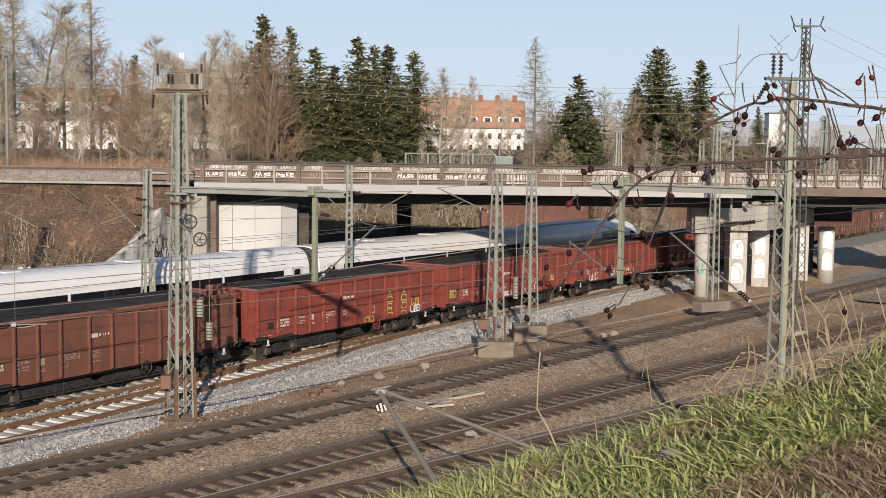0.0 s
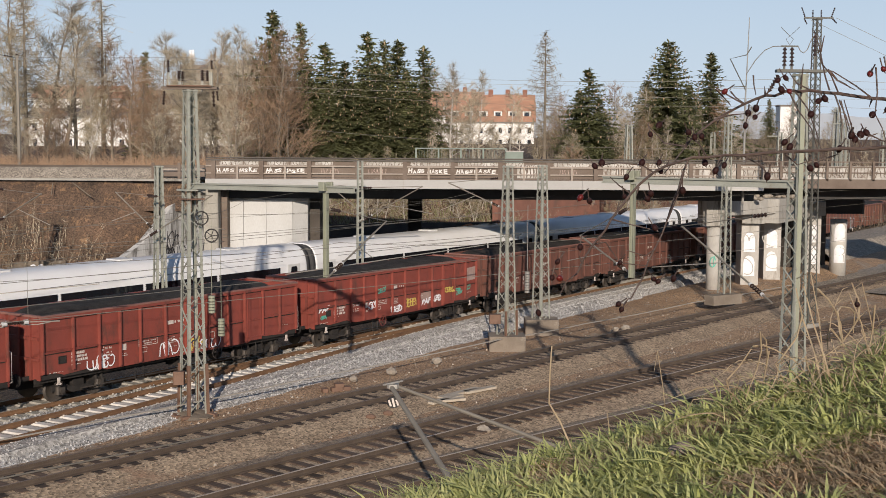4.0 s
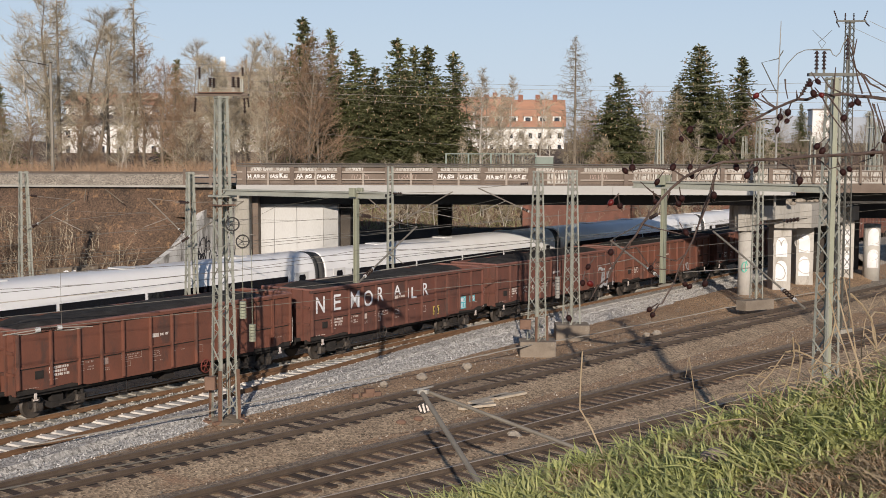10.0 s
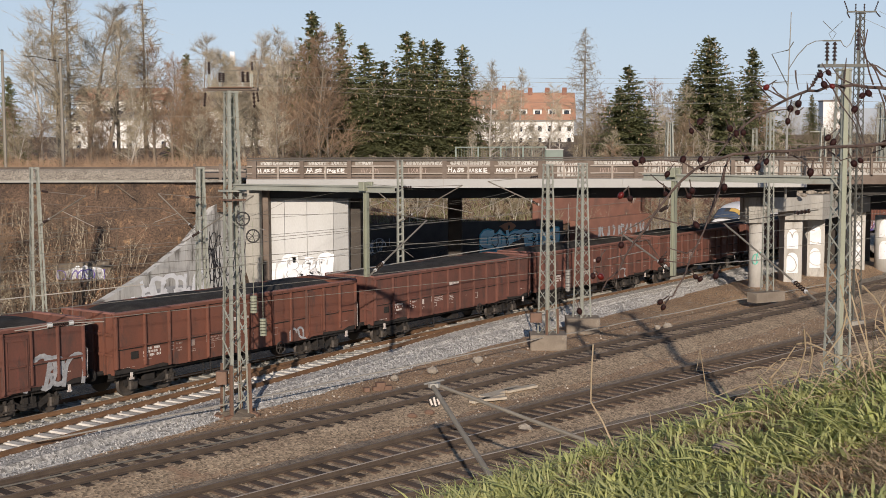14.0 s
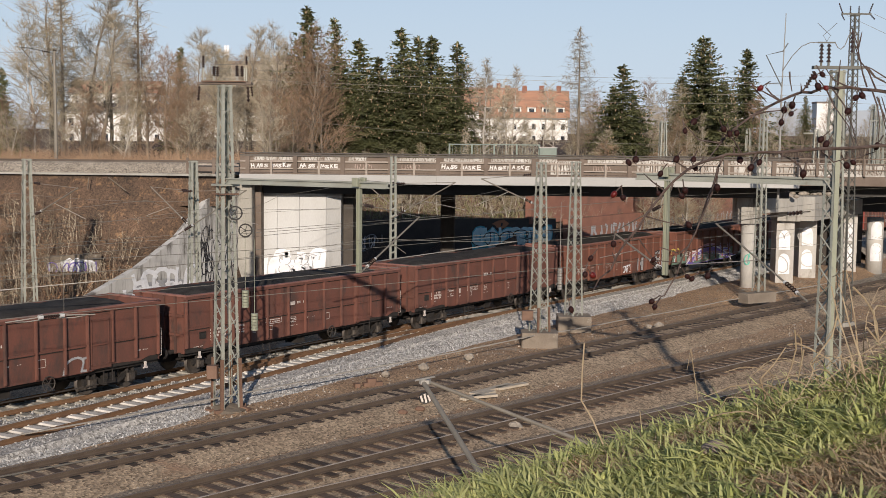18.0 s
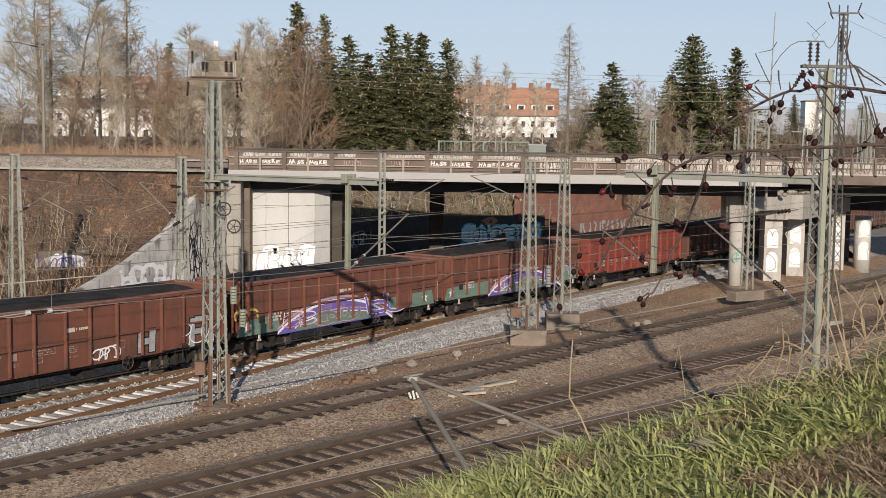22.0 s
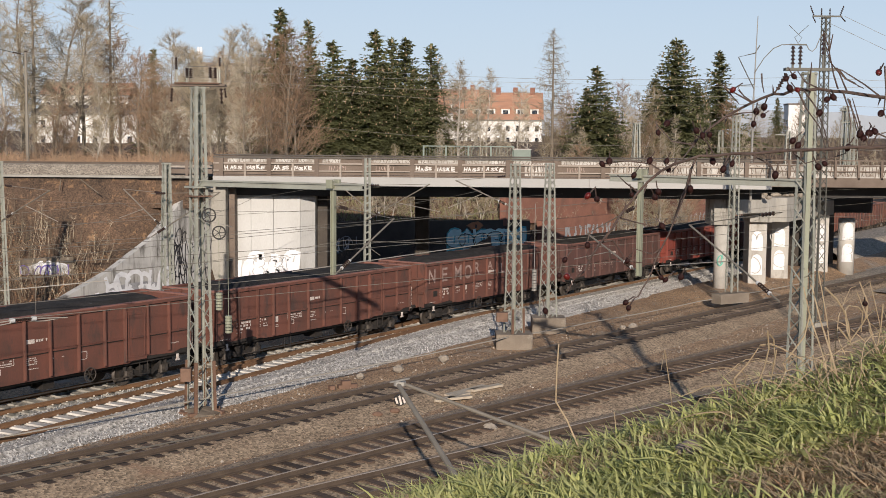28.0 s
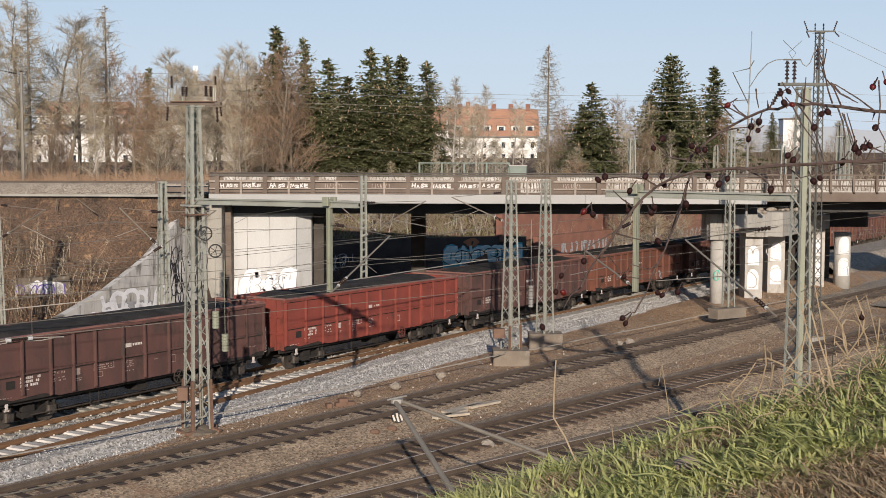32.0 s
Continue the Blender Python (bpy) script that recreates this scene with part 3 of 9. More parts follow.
A_AXIS = [plan(-30, -5.6), plan(-18, -4.1), plan(-11, -3.3), plan(-5, -2.68), plan(0, -2.2), plan(5, -1.72), plan(10, -1.22), plan(15, -0.62), plan(20, 0.0), plan(26, 0.6), plan(30, 0.74)]
C_AXIS = [Vector((-36.7, 3.3)), Vector((-11.6, 34.5)), Vector((-1.3, 47.2)), Vector((9.8, 61.1)), Vector((20.4, 74.3)), Vector((84, 153)), Vector((130, 210))]
D_AXIS = [Vector((-19.0, 19.1)), Vector((-5.75, 33.8)), Vector((7.6, 48.9)), Vector((20.3, 62.7)), Vector((90, 140)), Vector((150, 206))]
E_AXIS = [Vector((-14, 21.9)), Vector((-2.6, 32.7)), Vector((9.8, 44.4)), Vector((40, 73)), Vector((110, 139))]


def fine_line(pts, step=3.0):
    out = [p for p, a in along_line(pts, step)]
    return out + [Vector(pts[-1])]


track(F_AXIS, M["concrete"], M["rail_rust"], M["fresh"], "rusty main track on grey ballast", near=(35, 95), fast=True)
track(fine_line(A_AXIS, 2.0), M["white_sleeper"], M["rail_rust"], M["fresh"], "new turnout track with pale sleepers and rusty rails", near=(20, 80), z=0.004, fast=True, head=False)
track(ICE_AXIS, M["white_sleeper"], M["rail_rust"], M["fresh"], "fast main track behind the goods track", near=(30, 60))

track(C_AXIS, M["timber"], M["rail_old"], M["mid"], "old siding track with dark timber sleepers", 2.4, near=(25, 85), bed_z=-0.176, dull=True, plates=True)
track(D_AXIS, M["timber"], M["rail_old"], M["mid"], "worn siding track with one pale rail", 2.5, near=(25, 80), bed_z=-0.215, pale=-1, dull=True)
track(E_AXIS, M["timber"], M["rail_old"], M["mid"], "brown siding track below the grassy bank", 2.4, near=(25, 60), bed_z=-0.2, pale=1, dull=True)
# fresh stones heaped against the rails, over the ends of the sleepers
NEAR_HEAP, FAR_HEAP = [p for p in fine_line(A_AXIS, 2.0)], [plan(-30, -5.6), plan(-18, -4.1), plan(-11, -3.3), plan(-5, -2.68), plan(1, -2.1)]
heap = strip(Mesh(), NEAR_HEAP, -1.75, -0.87, -0.62, -0.148, 0.5)
strip(heap, fine_line(FAR_HEAP, 2.0), 0.87, 1.45, -0.62, -0.148, 0.5)
strip(heap, [plan(-45, 0.75), plan(-9, 0.75)], -1.6, -0.87, -0.62, -0.15, 0.5)
strip(heap, [plan(33, 0.75), plan(80, 0.75)], -1.6, -0.87, -0.62, -0.152, 0.5)
solid("ballast_heap", heap, M["fresh"], "fresh grey stones heaped over the sleeper ends", kind="structure")
# the pale shoulder of fresh ballast beside the main track
bed_pts = [plan(-30, -6.9), plan(-5, -4.0), plan(3, -3.4), plan(10, -3.2), plan(20, -2.5), plan(40, -2.2), plan(60, -2.2), plan(75, -1.6)]
solid("ballast_shoulder", strip(Mesh(), fine_line(bed_pts, 2.0), -0.2, 0.35, -0.5, -0.21, 1.1), M["fresh"], "fresh grey stone shoulder beside the main track", kind="structure")


solid("gravel_bank", strip(Mesh(), fine_line([plan(72, -3.6), plan(90, -3.6), plan(150, -3.6)], 3.0), -3.0, 0.6, -0.5, 1.15, 2.0), M["grey_old"], "grey gravel bank beside the goods track beyond the bridge", kind="structure")
solid("yard_ballast", strip(Mesh(), fine_line([Vector((27, 84)), Vector((50, 108)), Vector((95, 152))], 3.0), -9, 5, -0.6, -0.3, 0.8), M["grey_old"], "grey stones between the tracks beyond the bridge", kind="structure")


# ---- bridge: two decks side by side, left abutment, row of piers ----
DECK_Y, DECK_Z = 75.0, 7.3
bridge = thing("railway_bridge", Matrix(), "grey concrete railway bridge with a brown parapet", "bridge", kind="structure")
part("deck_slab", Mesh().box(-14.2, DECK_Y + 0.02, DECK_Z - 0.5, 20.2, DECK_Y + 7.2, DECK_Z), M["concrete"], bridge)
x_ = -14.2
for x1_ in (-2, 9, 20.2):
    part("fascia_panel", Mesh().box(x_, DECK_Y - 0.06, DECK_Z - 0.52, x1_ - 0.02, DECK_Y + 0.016, DECK_Z + 0.03), M["fascia"], bridge)
    x_ = x1_
part("girder", Mesh().box(-13.15, DECK_Y + 2.3, 6.05, 20.2, DECK_Y + 2.8, DECK_Z - 0.5), M["girder"], bridge, "black main girder")
part("girder", Mesh().box(-13.4, DECK_Y + 5.8, 6.05, 20.2, DECK_Y + 6.3, DECK_Z - 0.5), M["girder"], bridge)
second = thing("second_bridge", Matrix(), "older rusty railway bridge behind the first", "bridge", kind="structure")
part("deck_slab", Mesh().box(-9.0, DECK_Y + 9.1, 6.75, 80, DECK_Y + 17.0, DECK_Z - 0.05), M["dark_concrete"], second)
part("edge_beam", Mesh().box(-9.0, DECK_Y + 9.0, 6.65, 80, DECK_Y + 9.09, DECK_Z), M["brown_steel"], second, "rust-brown edge beam")
part("girder", Mesh().box(-9.0, DECK_Y + 11.0, 5.85, 80, DECK_Y + 11.5, 6.75), M["girder"], second)
part("girder", Mesh().box(-9.0, DECK_Y + 15.8, 5.75, 80, DECK_Y + 16.3, 6.75), M["girder"], second)
for i_ in range(24):
    x_ = 20.6 + 1.6 * i_
    part("parapet_post", Mesh().box(x_ - 0.08, DECK_Y + 9.0, 7.2, x_ + 0.08, DECK_Y + 9.1, 8.5), M["brown_steel"], second)
for z_ in (7.7, 8.1, 8.45):
    part("parapet_rail", Mesh().box(20.3, DECK_Y + 9.1, z_, 60, DECK_Y + 9.16, z_ + 0.08), M["brown_steel"], second)
part("parapet_panel", Mesh().box(20.3, DECK_Y + 9.2, 7.25, 60, DECK_Y + 9.26, 8.2), M["flaking"], second, "parapet boards covered with flaking white paint")
# parapet: rails, planks and posts
for z0_, z1_, m_ in ((8.44, 8.55, "dark_steel"), (7.64, 7.71, "beige_steel"), (7.34, 7.42, "brown_steel"), (8.08, 8.17, "beige_steel")):
    part("parapet_rail", Mesh().box(-14.2, DECK_Y + 0.1, z0_, 20.2, DECK_Y + 0.2, z1_), M[m_], bridge)
part("top_pipe", Mesh().tube((-14.2, DECK_Y + 0.34, 8.62), (20.2, DECK_Y + 0.34, 8.62), 0.045, None, 8), M["dark_steel"], bridge, "dark pipe rail")
part("parapet_panel", Mesh().box(-14.2, DECK_Y + 0.24, 7.44, 20.2, DECK_Y + 0.3, 8.42), M["brown_steel"], bridge, "weathered brown parapet boards")
for i_ in range(24):
    x_ = -13.7 + 1.47 * i_
    w_ = 0.13 if i_ % 2 == 0 else 0.06
    part("parapet_post", Mesh().box(x_ - w_, DECK_Y + 0.0, 7.33, x_ + w_, DECK_Y + 0.12, 8.44 if i_ % 2 == 0 else 8.1), M["brown_steel" if i_ % 2 == 0 else "beige_steel"], bridge)
for z0_, z1_, m_ in ((7.45, 7.75, "brown_steel"), (7.82, 7.9, "beige_steel"), (8.0, 8.16, "brown_steel")):
    part("end_rail", Mesh().box(-17.5, DECK_Y + 0.02, z0_, -14.24, DECK_Y + 0.12, z1_), M[m_], bridge, "low brown rail on the embankment")
for x_ in (-17.4, -15.8):
    part("end_post", Mesh().box(x_ - 0.09, DECK_Y - 0.03, 7.25, x_ + 0.09, DECK_Y + 0.016, 8.3), M["brown_steel"], bridge)
rng = random.Random(5)


def scrawl(x0, x1, z0, z1, y, material, parent, n=14, w=0.05, normal=(0, -1, 0), rnd=rng, thick=0.006, base=None):
    """Painted strokes that stand for writing that cannot be read, a few millimetres proud of a wall. base(u, z) gives the place."""
    mb = Mesh()
    base = base or (lambda u, z: Vector((u, y, z)))
    nn = Vector(normal)
    pitch = (x1 - x0) / n
    for i in range(n):
        c = x0 + pitch * (i + 0.5)
        pts = [(c + pitch * rnd.uniform(-0.4, 0.4), z0 + (z1 - z0) * rnd.random()) for _ in range(4)]
        pts[0] = (pts[0][0], z0)
        pts[-1] = (pts[-1][0], z1)
        for (a, b), (e, f) in zip(pts, pts[1:]):
            d = Vector((e - a, f - b))
            if d.length < 1e-3:
                continue
            q = Vector((-d.y, d.x)).normalized() * (w * rnd.uniform(0.7, 1.2) / 2)
            cor = [(a - q.x, b - q.y), (a + q.x, b + q.y), (e + q.x, f + q.y), (e - q.x, f - q.y)]
            mb.add([base(*p) + nn * (thick * (1.0 + 0.05 * len(mb.f) / 10)) for p in cor], [(0, 1, 2, 3)])
    return tagged(part("graffiti", mb, material, parent, "painted graffiti strokes"), kind="stuff")


SHAPES = ([(0.5, 0.5, 0.5, 0.5, 0.1, 1.9)], [(0.5, 0.45, 0.5, 0.45, 1.0, 2.0), (0.0, 0.45, 0.0, 0.0, 0, 0.55), (1.0, 0.45, 0.0, 0.0, 0, 0.55)], [(0.5, 0.55, 0.5, 0.45, 0.0, 1.0), (0.0, 0.0, 0.0, 0.0, 0, 0.55), (1.0, 0.0, 0.0, 0.0, 0, 0.55)],
          [(0.55, 0.5, 0.5, 0.5, 0.35, 1.65)], [(0.27, 0.6, 0.25, 0.4, 0.0, 1.0), (0.77, 0.6, 0.25, 0.4, 0.0, 1.0), (0.0, 0.0, 0.0, 0.0, 0, 0.6), (1.0, 0.0, 0.0, 0.0, 0, 0.6)],
          [(0.5, 0.74, 0.42, 0.26, -0.3, 1.2), (0.5, 0.26, 0.42, 0.26, -1.2, 0.5)], [(0.4, 0.72, 0.45, 0.28, -0.6, 0.7), (0.05, 0.0, 0.0, 0.0, 0, 1.0), (0.75, 0.0, 0.0, 0.0, 0, 0.45)])


def curls(u0, u1, z0, z1, n, w, material, parent, base, normal, rnd, lift=0.006, label="rounded graffiti strokes", name="graffiti"):
    """Thick curved strokes of a throw-up that cannot be read: arcs and stems, letter by letter."""
    mb, nn, pitch = Mesh(), Vector(normal), (u1 - u0) / n
    for i in range(n):
        c0, wide, slant = u0 + pitch * (i - 0.2), pitch * rnd.uniform(1.2, 1.6), rnd.uniform(-0.35, 0.35)
        flip, tip = rnd.random() < 0.5, rnd.random() < 0.5
        lo, hi = z0 + rnd.uniform(0, 0.12) * (z1 - z0), z1 - rnd.uniform(0, 0.16) * (z1 - z0)
        for k, (cx, cz, rx, rz, a0, a1) in enumerate(rnd.choice(SHAPES)):
            steps = 9 if rx else 2
            pts = []
            for j in range(steps + 1):
                f = j / steps
                a = math.pi * (a0 + (a1 - a0) * f)
                x, z = (cx + rx * math.cos(a), cz + rz * math.sin(a)) if rx else (cx, cz + (a1 - a0) * f)
                x, z = 1 - x if flip else x, 1 - z if tip else z
                pts.append((c0 + wide * x + slant * (hi - lo) * z, lo + (hi - lo) * z))
            for j, ((a, b), (c, d)) in enumerate(zip(pts, pts[1:])):
                q = Vector((b - d, c - a))
                if q.length < 1e-5:
                    continue
                q = q.normalized() * (w / 2)
                e = Vector((c - a, d - b)).normalized() * (w * 0.2)
                up = nn * (lift + 0.0006 * (len(mb.f) % 7))
                mb.add([base(a - q.x - e.x, b - q.y - e.y) + up, base(c - q.x + e.x, d - q.y + e.y) + up, base(c + q.x + e.x, d + q.y + e.y) + up, base(a + q.x - e.x, b + q.y - e.y) + up], [(0, 1, 2, 3)])
    return tagged(part(name, mb, M[material], parent, label), kind="stuff")


for i_ in range(11):
    x_ = -13.45 + 2.94 * i_
    if i_ in (2, 3, 7):
        scrawl(x_ + 0.4, x_ + 1.6, 7.72, 7.98, DECK_Y + 0.236, M["mark_dull"], bridge, 7, 0.04)
    part("painted_strip", Mesh().box(x_ + 0.1, DECK_Y + 0.232, 8.19, x_ + (1.2 if i_ in (2, 6) else 2.6), DECK_Y + 0.238, 8.41), M["flaking"], bridge, "strip of flaking white paint")
    scrawl(x_, x_ + 2.6, 8.2, 8.41, DECK_Y + 0.23, M["brown_steel"], bridge, 13, 0.03)
def bubbles(u0, u1, z0, z1, n, fill, edge, parent, base, normal, rnd=rng, lift=0.01, label="bubble-shaped graffiti letter"):
    """Rounded graffiti letters: an outline, a fill and a highlight each, lying on a wall."""
    nn = Vector(normal)
    for i in range(n):
        cu, cz = u0 + (u1 - u0) * (i + 0.5) / n, (z0 + z1) / 2 + rnd.uniform(-0.08, 0.08) * (z1 - z0)
        ru, rz = (u1 - u0) / n * rnd.uniform(0.5, 0.68), (z1 - z0) * rnd.uniform(0.42, 0.58)
        wob = [rnd.uniform(0.72, 1.12) for _ in range(12)]
        slant = rnd.uniform(-0.3, 0.3)
        whole = None
        for lay, (f, material) in enumerate(((1.0, edge), (0.86, fill))):
            ring = [(cu + ru * f * w * math.cos(math.pi * k / 6) + slant * rz * f * w * math.sin(math.pi * k / 6), cz + rz * f * w * math.sin(math.pi * k / 6)) for k, w in enumerate(wob)]
            mb = Mesh().add([base(*p) + nn * (lift + 0.006 * lay + 0.001 * (i % 3)) for p in ring], [tuple(range(12))])
            whole = part("graffiti_letter" if lay == 0 else "fill", mb, M[material], parent if lay == 0 else whole, label if lay == 0 else "")
        slot = Mesh()
        su, sz = cu + ru * rnd.uniform(-0.2, 0.2), cz + rz * rnd.uniform(-0.2, 0.1)
        slot.add([base(*p) + nn * (lift + 0.016) for p in ((su - 0.1 * ru, sz - 0.35 * rz), (su + 0.08 * ru, sz - 0.3 * rz), (su + 0.14 * ru, sz + 0.3 * rz), (su - 0.05 * ru, sz + 0.35 * rz))], [(0, 1, 2, 3)])
        part("inner_line", slot, M[edge], whole)


scrawl(20.4, 45.0, 7.4, 8.15, DECK_Y + 9.19, M["brown_steel"], second, 80, 0.06)
scrawl(20.4, 45.0, 7.4, 8.1, DECK_Y + 9.19, M["dark_steel"], second, 50, 0.03)
for x_, w_ in ((5.0, 2.0), (10.3, 2.7), (13.3, 2.7), (16.25, 3.7)):
    part("painted_panel", Mesh().box(x_, DECK_Y + 0.225, 7.46, x_ + w_, DECK_Y + 0.237, 8.3), M["flaking"], bridge, "parapet board covered with flaking white paint")
    scrawl(x_ + 0.1, x_ + w_ - 0.1, 7.5, 8.26, DECK_Y + 0.222, M["brown_steel"], bridge, 9, 0.06)
    scrawl(x_ + 0.1, x_ + w_ - 0.1, 7.6, 8.2, DECK_Y + 0.222, M["dark_steel"], bridge, 6, 0.03)
# left abutment: front pillar, wall under the deck, wing wall down the slope
abut = thing("bridge_abutment", Matrix(), "pale concrete bridge abutment with graffiti", "abutment", kind="structure")
part("front_pillar", Mesh().box(-14.55, 76.0, -0.6, -13.6, 77.0, 6.75, 0.05), M["concrete"], abut, "grey concrete pillar")
part("dark_pillar", Mesh().box(-13.58, 77.0, -0.6, -13.2, 78.1, 6.75, 0.03), M["brown_steel"], abut, "brown stained recess pillar")
AW = 78.0


def face(u, z, out=0.0):
    return Vector((-13.2 + u, AW - out, z))


for u0_, u1_ in ((0, 0.85), (0.87, 2.3), (2.32, 4.0)):
    part("side_wall", Mesh().box(-13.2 + u0_, AW, -0.6, -13.2 + u1_, AW + 3, 6.75), M["pale_concrete"], abut, "pale sunlit concrete wall under the deck")
part("chamfer_wall", Mesh().prism([(-9.18, AW + 0.004), (-8.3, AW + 0.75), (-8.3, AW + 3), (-9.18, AW + 3)], -0.6, 6.75), M["pale_concrete"], abut, "slanting pale concrete corner")
part("edge_pillar", Mesh().box(-8.24, AW + 1.7, -0.6, -7.6, AW + 5.5, 6.75), M["dark_concrete"], abut, "dark pillar")
def blot(u0, u1, z0, z1, top, lift, material, base, normal, parent, label, name="white_patch"):
    """A painted field with an arched, slightly uneven upper edge."""
    rnd, mb, n = random.Random(int(u0 * 100 + z1 * 10)), Mesh(), 14
    for i in range(n):
        q = []
        for v in (i / n, (i + 1) / n):
            wave = math.sin(math.pi * min(0.98, max(0.02, v))) ** top
            q.append((u0 + (u1 - u0) * v, z0 + (z1 - z0) * wave))
        j = 0.02 * rnd.random()
        mb.add([base(q[0][0], z0) + Vector(normal) * lift, base(q[1][0], z0) + Vector(normal) * lift, base(q[1][0], q[1][1] + j) + Vector(normal) * lift, base(q[0][0], q[0][1] + j) + Vector(normal) * lift], [(0, 1, 2, 3)])
    return part(name, mb, M[material], parent, label)


FRONT = (0, -1, 0)
blot(0.95, 3.95, -0.3, 1.75, 0.06, 0.005, "white_paint", face, FRONT, abut, "white painted patch")
gr_ = random.Random(12)
curls(0.05, 0.85, 0.2, 1.95, 2, 0.24, "white_paint", abut, face, FRONT, gr_)
curls(0.9, 3.7, 0.9, 2.4, 4, 0.36, "white_paint", abut, face, FRONT, gr_, 0.008)
curls(1.0, 3.9, 0.7, 2.15, 4, 0.045, "grey_paint", abut, face, FRONT, gr_, 0.012, "thin grey outlines in the white paint")
# wing wall: stands along the foot of the slope and comes down to the left
ww = [(-14.5, 76.0, 6.7), (-15.7, 73.3, 5.9), (-17.0, 70.5, 3.7), (-18.5, 67.3, 2.2), (-20.2, 63.7, 1.0), (-21.2, 61.4, 0.2)]
for (x0_, y0_, z0_), (x1_, y1_, z1_) in zip(ww, ww[1:]):
    x1_, y1_ = x1_ + (x0_ - x1_) * 0.008, y1_ + (y0_ - y1_) * 0.008
    wm = Mesh().add([(x0_, y0_, -0.6), (x1_, y1_, -0.6), (x1_, y1_, z1_), (x0_, y0_, z0_), (x0_ - 0.4, y0_ + 0.3, -0.6), (x1_ - 0.4, y1_ + 0.3, -0.6), (x1_ - 0.4, y1_ + 0.3, z1_), (x0_ - 0.4, y0_ + 0.3, z0_)],
           [(1, 0, 3, 2), (4, 5, 6, 7), (3, 7, 6, 2), (0, 4, 7, 3), (5, 1, 2, 6)])
    part("wing_wall", wm, M["streaked"], abut, "sloping grey concrete wing wall with dark streaks")



def on_wing(u, z):
    """A place on the wing wall, u metres from its upper end."""
    for (x0, y0, z0), (x1, y1, z1) in zip(ww, ww[1:]):
        n = math.hypot(x1 - x0, y1 - y0)
        if u <= n:
            return Vector((x0 + (x1 - x0) * u / n, y0 + (y1 - y0) * u / n, z))
        u -= n
    return Vector((ww[-1][0], ww[-1][1], z))


WING = (0.9, -0.45, 0)
blot(4.6, 10.6, 0.0, 1.35, 0.2, 0.003, "grey_paint", on_wing, WING, abut, "silver paint under white letters")
blot(0.4, 4.5, 0.0, 3.4, 0.3, 0.003, "pale_grey_paint", on_wing, WING, abut, "pale paint under black tags")
curls(4.6, 9.6, 0.75, 2.0, 6, 0.27, "white_paint", abut, on_wing, WING, gr_, 0.012)
curls(4.8, 10.4, 0.1, 1.1, 8, 0.3, "white_paint", abut, on_wing, WING, gr_, 0.02)
curls(0.6, 4.4, 0.4, 3.6, 8, 0.09, "black_paint", abut, on_wing, WING, gr_, 0.012)
curls(0.6, 4.4, 1.2, 4.4, 7, 0.06, "black_paint", abut, on_wing, WING, gr_, 0.016)
part("deep_girder", Mesh().box(28.7, 93.6, 4.4, 33.1, 97.0, 6.6, 0.2), M["girder"], second, "deep black girder over the piers")
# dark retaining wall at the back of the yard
back = thing("retaining_wall", Matrix(), "dark retaining wall with teal graffiti", "wall", kind="structure")
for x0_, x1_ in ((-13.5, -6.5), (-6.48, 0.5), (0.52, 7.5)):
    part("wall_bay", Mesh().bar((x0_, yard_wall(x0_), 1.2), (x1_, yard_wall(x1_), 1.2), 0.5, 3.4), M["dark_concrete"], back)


def on_back(u, z):
    return Vector((u, yard_wall(u) - 0.27, z))


blot(0.3, 7.2, -0.2, 1.9, 0.3, 0.004, "teal", on_back, FRONT, back, "teal painted field", "graffiti")
bubbles(0.3, 7.3, 0.15, 2.35, 6, "pale_teal", "teal", back, on_back, FRONT, lift=0.012)
curls(0.8, 7.0, 0.5, 2.3, 6, 0.24, "pale_teal", back, on_back, FRONT, gr_, 0.05)
curls(0.5, 7.2, 0.4, 2.0, 6, 0.07, "black_paint", back, on_back, FRONT, gr_, 0.065)
curls(4.2, 5.6, 0.3, 2.0, 1, 0.5, "teal_dark", back, on_back, FRONT, gr_, 0.045)
bubbles(2.0, 3.4, 2.05, 2.9, 1, "orange_paint", "dark_concrete", back, on_back, FRONT, lift=0.002)
curls(-10.3, -7.4, 0.2, 1.7, 4, 0.07, "grey_paint", back, on_back, FRONT, gr_)
curls(-10.2, -7.5, 0.3, 1.5, 5, 0.045, "white_paint", back, on_back, FRONT, gr_, 0.012)
